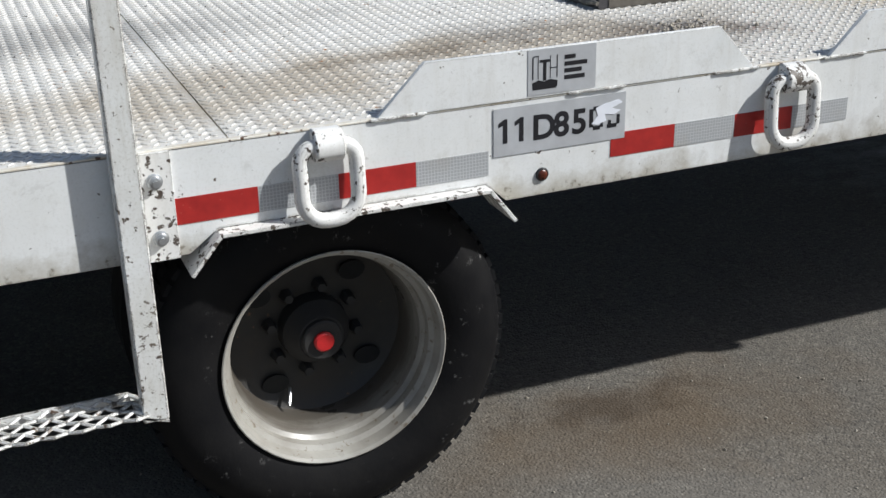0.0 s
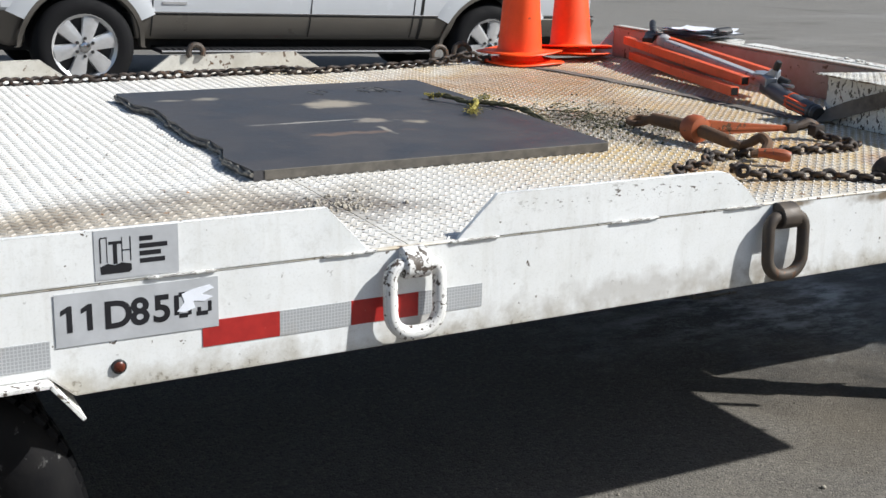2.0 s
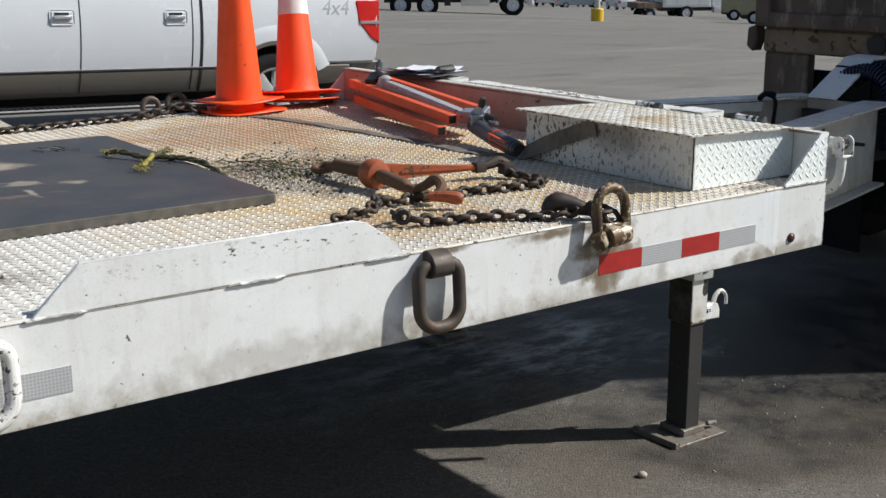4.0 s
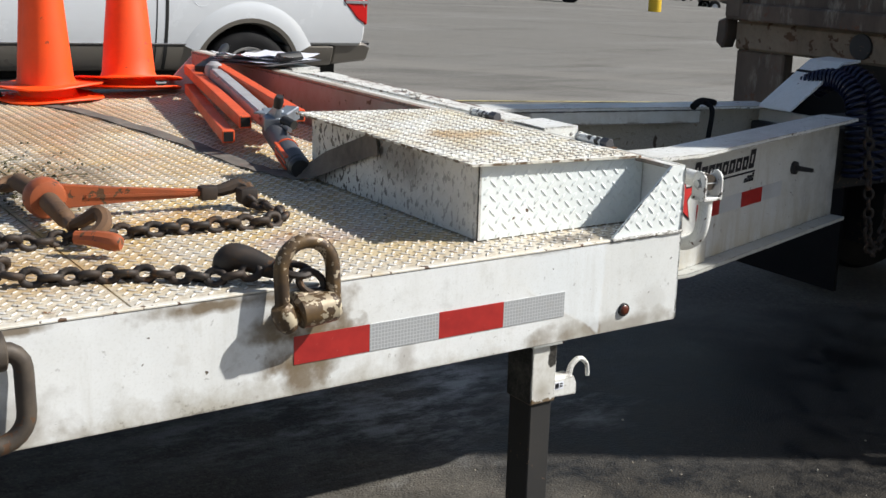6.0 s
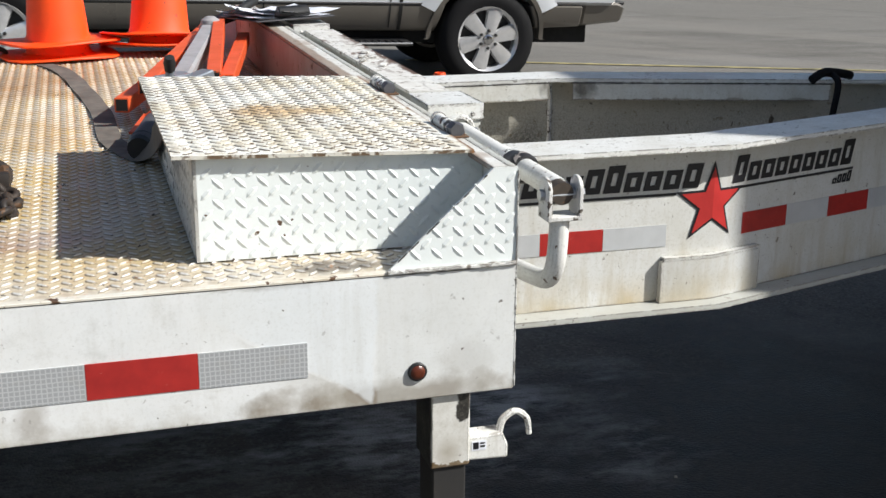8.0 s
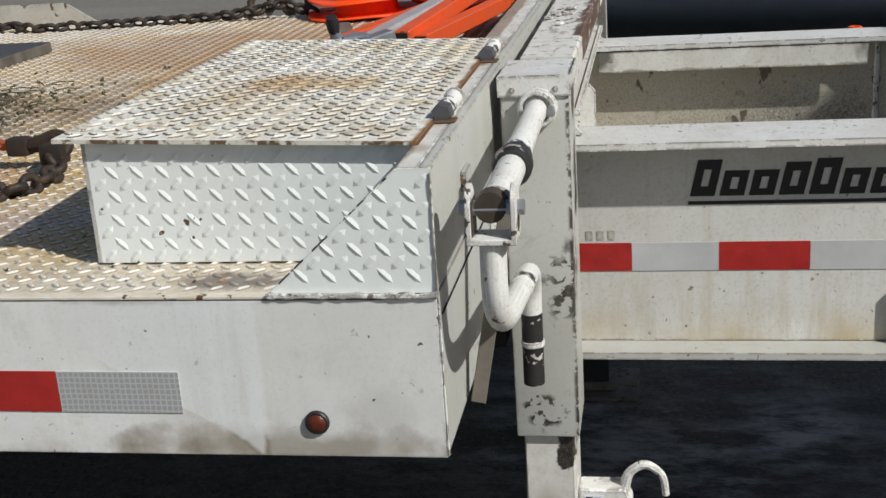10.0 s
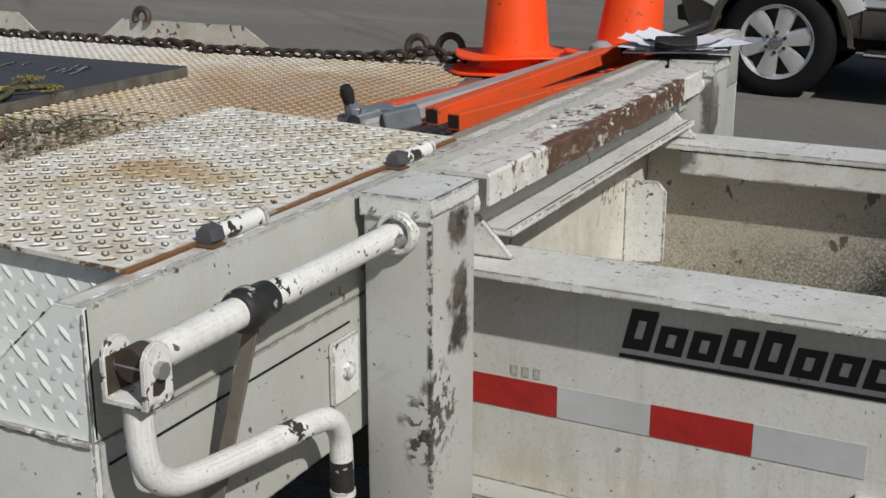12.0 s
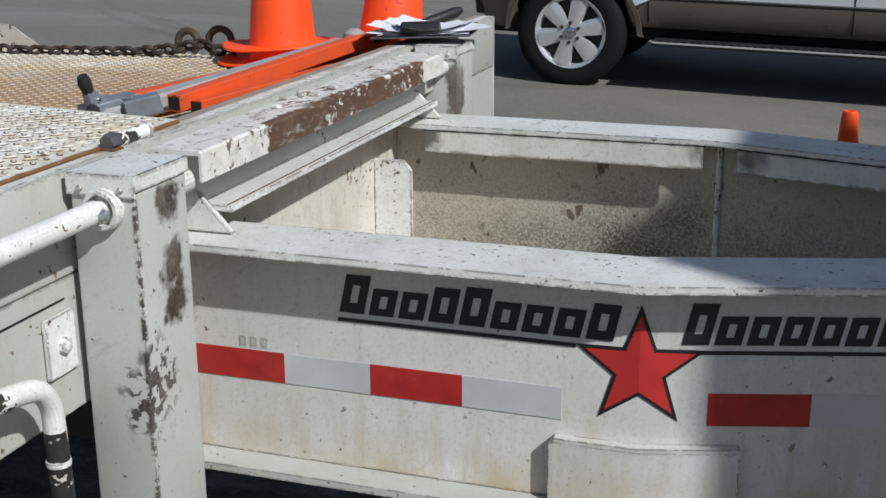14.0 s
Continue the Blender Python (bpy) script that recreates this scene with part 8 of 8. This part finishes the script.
def on_ground(x, y, yaw):
    return Matrix.Translation((x, y, ground_z(x, y))) @ Matrix.Rotation(radians(yaw), 4, 'Z')


def car(x, y, yaw, colour, kind, label):
    """A parked car; nose along local +x."""
    t = thing("parked_car", label, "car", "cars across the lot", on_ground(x, y, yaw))
    prof = {"suv": ([(-2.4, 0.35), (-2.45, 0.9), (-2.4, 1.05), (1.2, 1.08), (2.25, 0.98), (2.42, 0.75), (2.4, 0.35)], [(-2.35, 1.05), (-2.2, 1.75), (-1.9, 1.85), (0.2, 1.85), (0.5, 1.75), (1.15, 1.08)]),
            "sedan": ([(-2.3, 0.32), (-2.35, 0.75), (-2.2, 0.95), (1.0, 0.95), (2.1, 0.8), (2.3, 0.6), (2.3, 0.32)], [(-1.9, 0.94), (-1.2, 1.35), (-0.8, 1.45), (0.2, 1.44), (1.15, 0.94)]),
            "pickup": ([(-2.8, 0.5), (-2.85, 1.3), (1.3, 1.3), (2.6, 1.2), (2.8, 0.95), (2.8, 0.5)], [(-0.9, 1.29), (-0.8, 1.85), (0.5, 1.9), (1.2, 1.29)])}[kind]
    b = part("body", prism(B(), prof[0], 'y', -0.92, 0.92, 0.05), colour, t)
    rf = part("roof", prism(B(), prof[1], 'y', -0.78, 0.78, 0.04), colour, t)
    cx = sum(p[0] for p in prof[1]) / len(prof[1])
    zmin, zmax = min(p[1] for p in prof[1]), max(p[1] for p in prof[1])
    w = [(cx + (px - cx) * 0.88, zmin + (pz - zmin) * 0.82 + 0.03) for px, pz in prof[1]]
    part("side_window", prism(B(), w, 'y', -0.79, 0.79), "glass_dark", rf, "dark windows", smooth=0)
    w2 = [(cx + (px - cx) * 1.006, zmin + (pz - zmin) * 0.80 + 0.05) for px, pz in prof[1]]
    part("windscreen", prism(B(), w2, 'y', -0.70, 0.70), "glass_dark", rf, smooth=0)
    R = 0.40 if kind != "sedan" else 0.33
    for wx in (-1.5, 1.55) if kind != "pickup" else (-1.8, 1.75):
        for s in (-1, 1):
            wheel(t, wx, s * 0.93, R, R, R * 0.62, 0.22, out=s)
    part("tail_lamp", box(B(), prof[0][1][0] - 0.01, prof[0][1][0] + 0.12, -0.93, -0.70, 0.75, 1.0), "redlens", t)
    part("tail_lamp", box(B(), prof[0][1][0] - 0.01, prof[0][1][0] + 0.12, 0.70, 0.93, 0.75, 1.0), "redlens", t)


def heavy_truck(x, y, yaw, label, bed, name="tipper_truck"):
    """A white conventional-cab truck, nose along local +x, origin under the front axle."""
    t = thing(name, label, "truck", m=on_ground(x, y, yaw))
    R = 0.52
    hood = [(-1.15, 1.0), (-1.15, 1.95), (0.25, 1.75), (0.78, 1.55), (0.85, 0.95), (0.66, 0.95)] + arc(0, R, 0.68, 40, 140, 8) + [(-0.66, 0.95)]
    part("hood", prism(B(), hood, 'y', -0.98, 0.98, 0.05), "carwhite", t, "white rounded hood")
    part("fender", prism(B(), arc(0, R, 0.74, 8, 172, 14) + arc(0, R, 0.64, 172, 8, 14), 'y', -1.16, 1.16, 0.03), "carwhite", t)
    cab = part("cab", prism(B(), [(-2.6, 0.85), (-2.6, 2.75), (-1.45, 2.75), (-1.12, 1.95), (-1.12, 0.85)], 'y', -1.05, 1.05, 0.05), "carwhite", t)
    part("side_window", prism(B(), [(-2.25, 1.95), (-2.25, 2.55), (-1.6, 2.55), (-1.35, 1.95)], 'y', -1.06, 1.06), "glass_dark", cab, smooth=0)
    part("bumper", box(B(), 0.72, 0.98, -1.18, 1.18, 0.50, 0.86, 0.05), "carwhite", t, "white bumper")
    part("grille", box(B(), 0.80, 0.99, -0.5, 0.5, 0.62, 0.80, 0.01), "black", t)
    part("step_tank", box(B(), -2.5, -1.1, -1.1, -0.6, 0.5, 0.95, 0.08, seg=2), "alloy", t, "step and tank")
    part("chassis", box(B(), -6.2, 0.6, -0.45, 0.45, 0.62, 0.95), "black", t)
    for s in (-1, 1):
        wheel(t, 0, s * 1.14, R, R, 0.29, 0.30, out=s, plain_disc=True)
        for xx in ((-4.1, -5.4) if bed == "tipper" else (-4.6,)):
            wheel(t, xx, s * 1.16, R, R, 0.29, 0.55, out=s, plain_disc=True)
    if bed == "tipper":
        bd = part("tipper_body", prism(B(), [(-6.3, 1.05), (-6.6, 2.95), (-2.8, 2.95), (-2.8, 1.05)], 'y', -1.2, 1.2, 0.03), "bedgrey", t, "pale grey tipper body")
        for i in range(7):
            part("body_rib", box(B(), -6.2 + i * 0.54, -6.12 + i * 0.54, -1.26, 1.26, 1.08, 2.9), "bedgrey", bd)
        part("ladder", box(B(), -3.3, -3.0, -1.22, -1.1, 0.5, 1.3), "black", t)
    else:
        bd = part("service_body", box(B(), -6.4, -2.75, -1.15, 1.15, 0.9, 2.0, 0.04), "carwhite", t, "white service body with lockers")
        for i in range(4):
            part("locker_door", box(B(), -6.2 + i * 0.85, -5.45 + i * 0.85, -1.165, -1.14, 1.05, 1.9, 0.01), "carwhite", bd)
        part("ladder_rack", box(B(), -6.2, -2.9, -0.9, 0.9, 2.05, 2.2), "bedgrey", bd)
        cr = part("crane_arm", bar(B(), (-6.7, 0, 1.2), (-6.75, 0, 2.9), 0.18, 0.18), "bedgrey", t, "small crane arm")
        part("crane_boom", bar(B(), (-6.75, 0, 2.9), (-7.6, 0, 3.6), 0.14, 0.14), "bedgrey", cr)
        part("rear_deck", box(B(), -8.2, -6.45, -1.1, 1.1, 0.85, 1.25, 0.02), "rusttruck", t)
        for s in (-1, 1):
            wheel(t, -7.3, s * 1.1, 0.42, 0.42, 0.22, 0.3, out=s, plain_disc=True)
    return t


M["bedgrey"] = plain("pale_grey_paint", (0.50, 0.50, 0.48), 0.6, vary=0.15, scale=2)


def generator_cart(x, y, yaw):
    t = thing("generator_cart", "khaki towable generator cart parked on the lot", "generator", "generator carts", on_ground(x, y, yaw))
    b = part("housing", prism(B(), [(-1.0, 0.5), (-1.05, 1.55), (-0.9, 1.78), (0.85, 1.78), (1.0, 1.5), (1.0, 0.5)], 'y', -0.8, 0.8, 0.04), "olive", t)
    for i in range(3):
        part("side_panel", box(B(), -0.92 + i * 0.62, -0.36 + i * 0.62, -0.815, -0.78, 0.7, 1.5, 0.01), "olive", b)
    for s in (-1, 1):
        wheel(t, 0.3, s * 0.85, 0.36, 0.36, 0.2, 0.24, out=s, plain_disc=True)
    part("tow_bar", bar(B(), (-1.0, 0, 0.46), (-1.9, 0, 0.42), 0.1, 0.1), "black", t)
    part("frame", box(B(), -1.0, 1.0, -0.7, 0.7, 0.40, 0.5), "black", t)


def light_pole(x, y):
    t = thing("light_pole", "grey light pole on a yellow concrete base", "light pole", m=on_ground(x, y, 0))
    part("pole_base", lathe(B(), [(0.27, 0.0), (0.27, 0.50), (0.24, 0.54)], 24), "yellow", t, "yellow painted base")
    part("pole", lathe(B(), [(0.11, 0.53), (0.09, 9.5)], 16), "bedgrey", t)
    part("sign_board", box(B(), -0.25, 0.25, -0.16, -0.12, 1.9, 4.2, 0.01, Matrix.Rotation(radians(-40), 4, 'Z')), "bedgrey", t)


heavy_truck(35.9, 44.9, -35, "white tipper truck parked across the lot", "tipper")
heavy_truck(67.6, 57.4, -24, "white service truck with crane parked across the lot", "service", "service_truck")
generator_cart(58.9, 50.2, 135)
generator_cart(49.7, 40.9, 130)
light_pole(34.1, 36.9)
car(86.7, 89.0, 62, "carwhite", "suv", "white parked sport utility car")
car(83.6, 91.9, -30, "bluegrey", "sedan", "pale blue parked sedan")
car(79.1, 92.0, 50, "carwhite", "pickup", "white pickup parked across the lot")
heavy_truck(-11.0, 15.9, 8, "white heavy truck facing the trailer across the lot", "tipper", "lorry")

# ---------------------------------------------------------------- far cars, trees and buildings
random.seed(21)
for i in range(16):
    k = random.choice(("suv", "sedan", "pickup", "sedan"))
    col = random.choice(("carwhite", "carwhite", "bluegrey", "black", "bedgrey"))
    x, y = 118 - i * 4.4, 96 + i * 2.7
    car(x + random.uniform(-1, 1), y + random.uniform(-1.5, 1.5), random.choice((62, 242)) + random.uniform(-4, 4), col, k,
        {"carwhite": "white", "bluegrey": "pale blue", "black": "black", "bedgrey": "grey"}[col] + " parked car of the far row, " + {"suv": "sport utility car", "sedan": "sedan", "pickup": "pickup"}[k])


def tree(x, y, h, seed):
    random.seed(seed)
    t = thing("tree", "dark green broad tree behind the lot", "tree", "trees behind the lot", on_ground(x, y, 0))
    bm = tube(B(), [(0, 0, 0), (0.1, 0, h * 0.2), (0, 0.15, h * 0.4), (0.1, 0.1, h * 0.7)], [0.35, 0.28, 0.2, 0.08], 8)
    for k in range(6):
        a = k * 1.05 + random.random()
        tube(bm, [(0.05, 0.1, h * (0.25 + 0.05 * k)), (math.cos(a) * h * 0.14, math.sin(a) * h * 0.14, h * (0.42 + 0.05 * k)), (math.cos(a) * h * 0.26, math.sin(a) * h * 0.26, h * (0.5 + 0.05 * k))], [0.14, 0.09, 0.03], 6)
    part("trunk", bm, "ropedirty", t)
    verts, faces = [], []
    lumps = [(random.gauss(0, 0.24) * h, random.gauss(0, 0.24) * h, h * random.uniform(0.10, 0.9), h * random.uniform(0.10, 0.20)) for _ in range(40)]
    for _ in range(5200):
        cx, cy, cz, r = random.choice(lumps)
        d = Vector((random.gauss(0, 1), random.gauss(0, 1), random.gauss(0, 1))).normalized() * r * random.uniform(0.6, 1.08)
        c = Vector((cx, cy, cz)) + d
        u = Vector((random.gauss(0, 1), random.gauss(0, 1), random.gauss(0, 0.5))).normalized() * random.uniform(0.25, 0.6)
        v = u.cross(Vector((random.gauss(0, 1), random.gauss(0, 1), random.gauss(0, 1)))).normalized() * random.uniform(0.2, 0.42)
        b = len(verts)
        verts += [tuple(c - u), tuple(c + v * 0.8), tuple(c + u), tuple(c - v)]
        faces.append((b, b + 1, b + 2, b + 3))
    me = bpy.data.meshes.new("crown")
    me.from_pydata(verts, [], faces)
    me.materials.append(M["leaf"])
    cr = new("crown", me)
    cr.parent = t
    tagged(cr, "dense dark green leaf clumps", kind="stuff")


for i in range(13):
    tree(158 - i * 10 + random.uniform(-3, 3), 118 + i * 7 + random.uniform(-4, 4), random.uniform(7.5, 11), 40 + i)


def building(x, y, yaw, w, d, h, material, label, windows=6):
    t = thing("building", label, "building", m=on_ground(x, y, yaw))
    part("wall", box(B(), -w / 2, w / 2, -d / 2, d / 2, 0, h), material, t)
    part("roof", box(B(), -w / 2 - 0.4, w / 2 + 0.4, -d / 2 - 0.4, d / 2 + 0.4, h, h + 0.35), "bedgrey", t)
    for i in range(windows):
        xx = -w / 2 + (i + 0.5) * w / windows
        win = part("window", box(B(), xx - 0.9, xx + 0.9, -d / 2 - 0.04, -d / 2 + 0.05, h * 0.35, h * 0.75), "glass_dark", t)
        part("window_sill", box(B(), xx - 1.0, xx + 1.0, -d / 2 - 0.12, -d / 2 + 0.02, h * 0.32, h * 0.35), "concrete", win)


building(135, 146, -38, 26, 12, 5.2, "brick", "low brick building with a flat roof behind the lot")
building(72, 178, -34, 40, 12, 4.2, "concrete", "low pale building behind the lot", 8)
building(-20, 150, -30, 60, 14, 5.0, "concrete", "long pale warehouse far behind the lot", 9)

# painted parking line
bm = B()
for i in range(24):
    a, b = Vector((2.6 + i * 0.7, 10.25 - i * 0.115, 0)), Vector((2.6 + (i + 1) * 0.7, 10.25 - (i + 1) * 0.115, 0))
    q = [(a.x, a.y), (b.x, b.y), (b.x + 0.02, b.y + 0.09), (a.x + 0.02, a.y + 0.09)]
    bm.faces.new([bm.verts.new((x, y, ground_z(x, y) + 0.008)) for x, y in q])
part("parking_line", bm, "line", None, "worn yellow parking line", kind="structure")
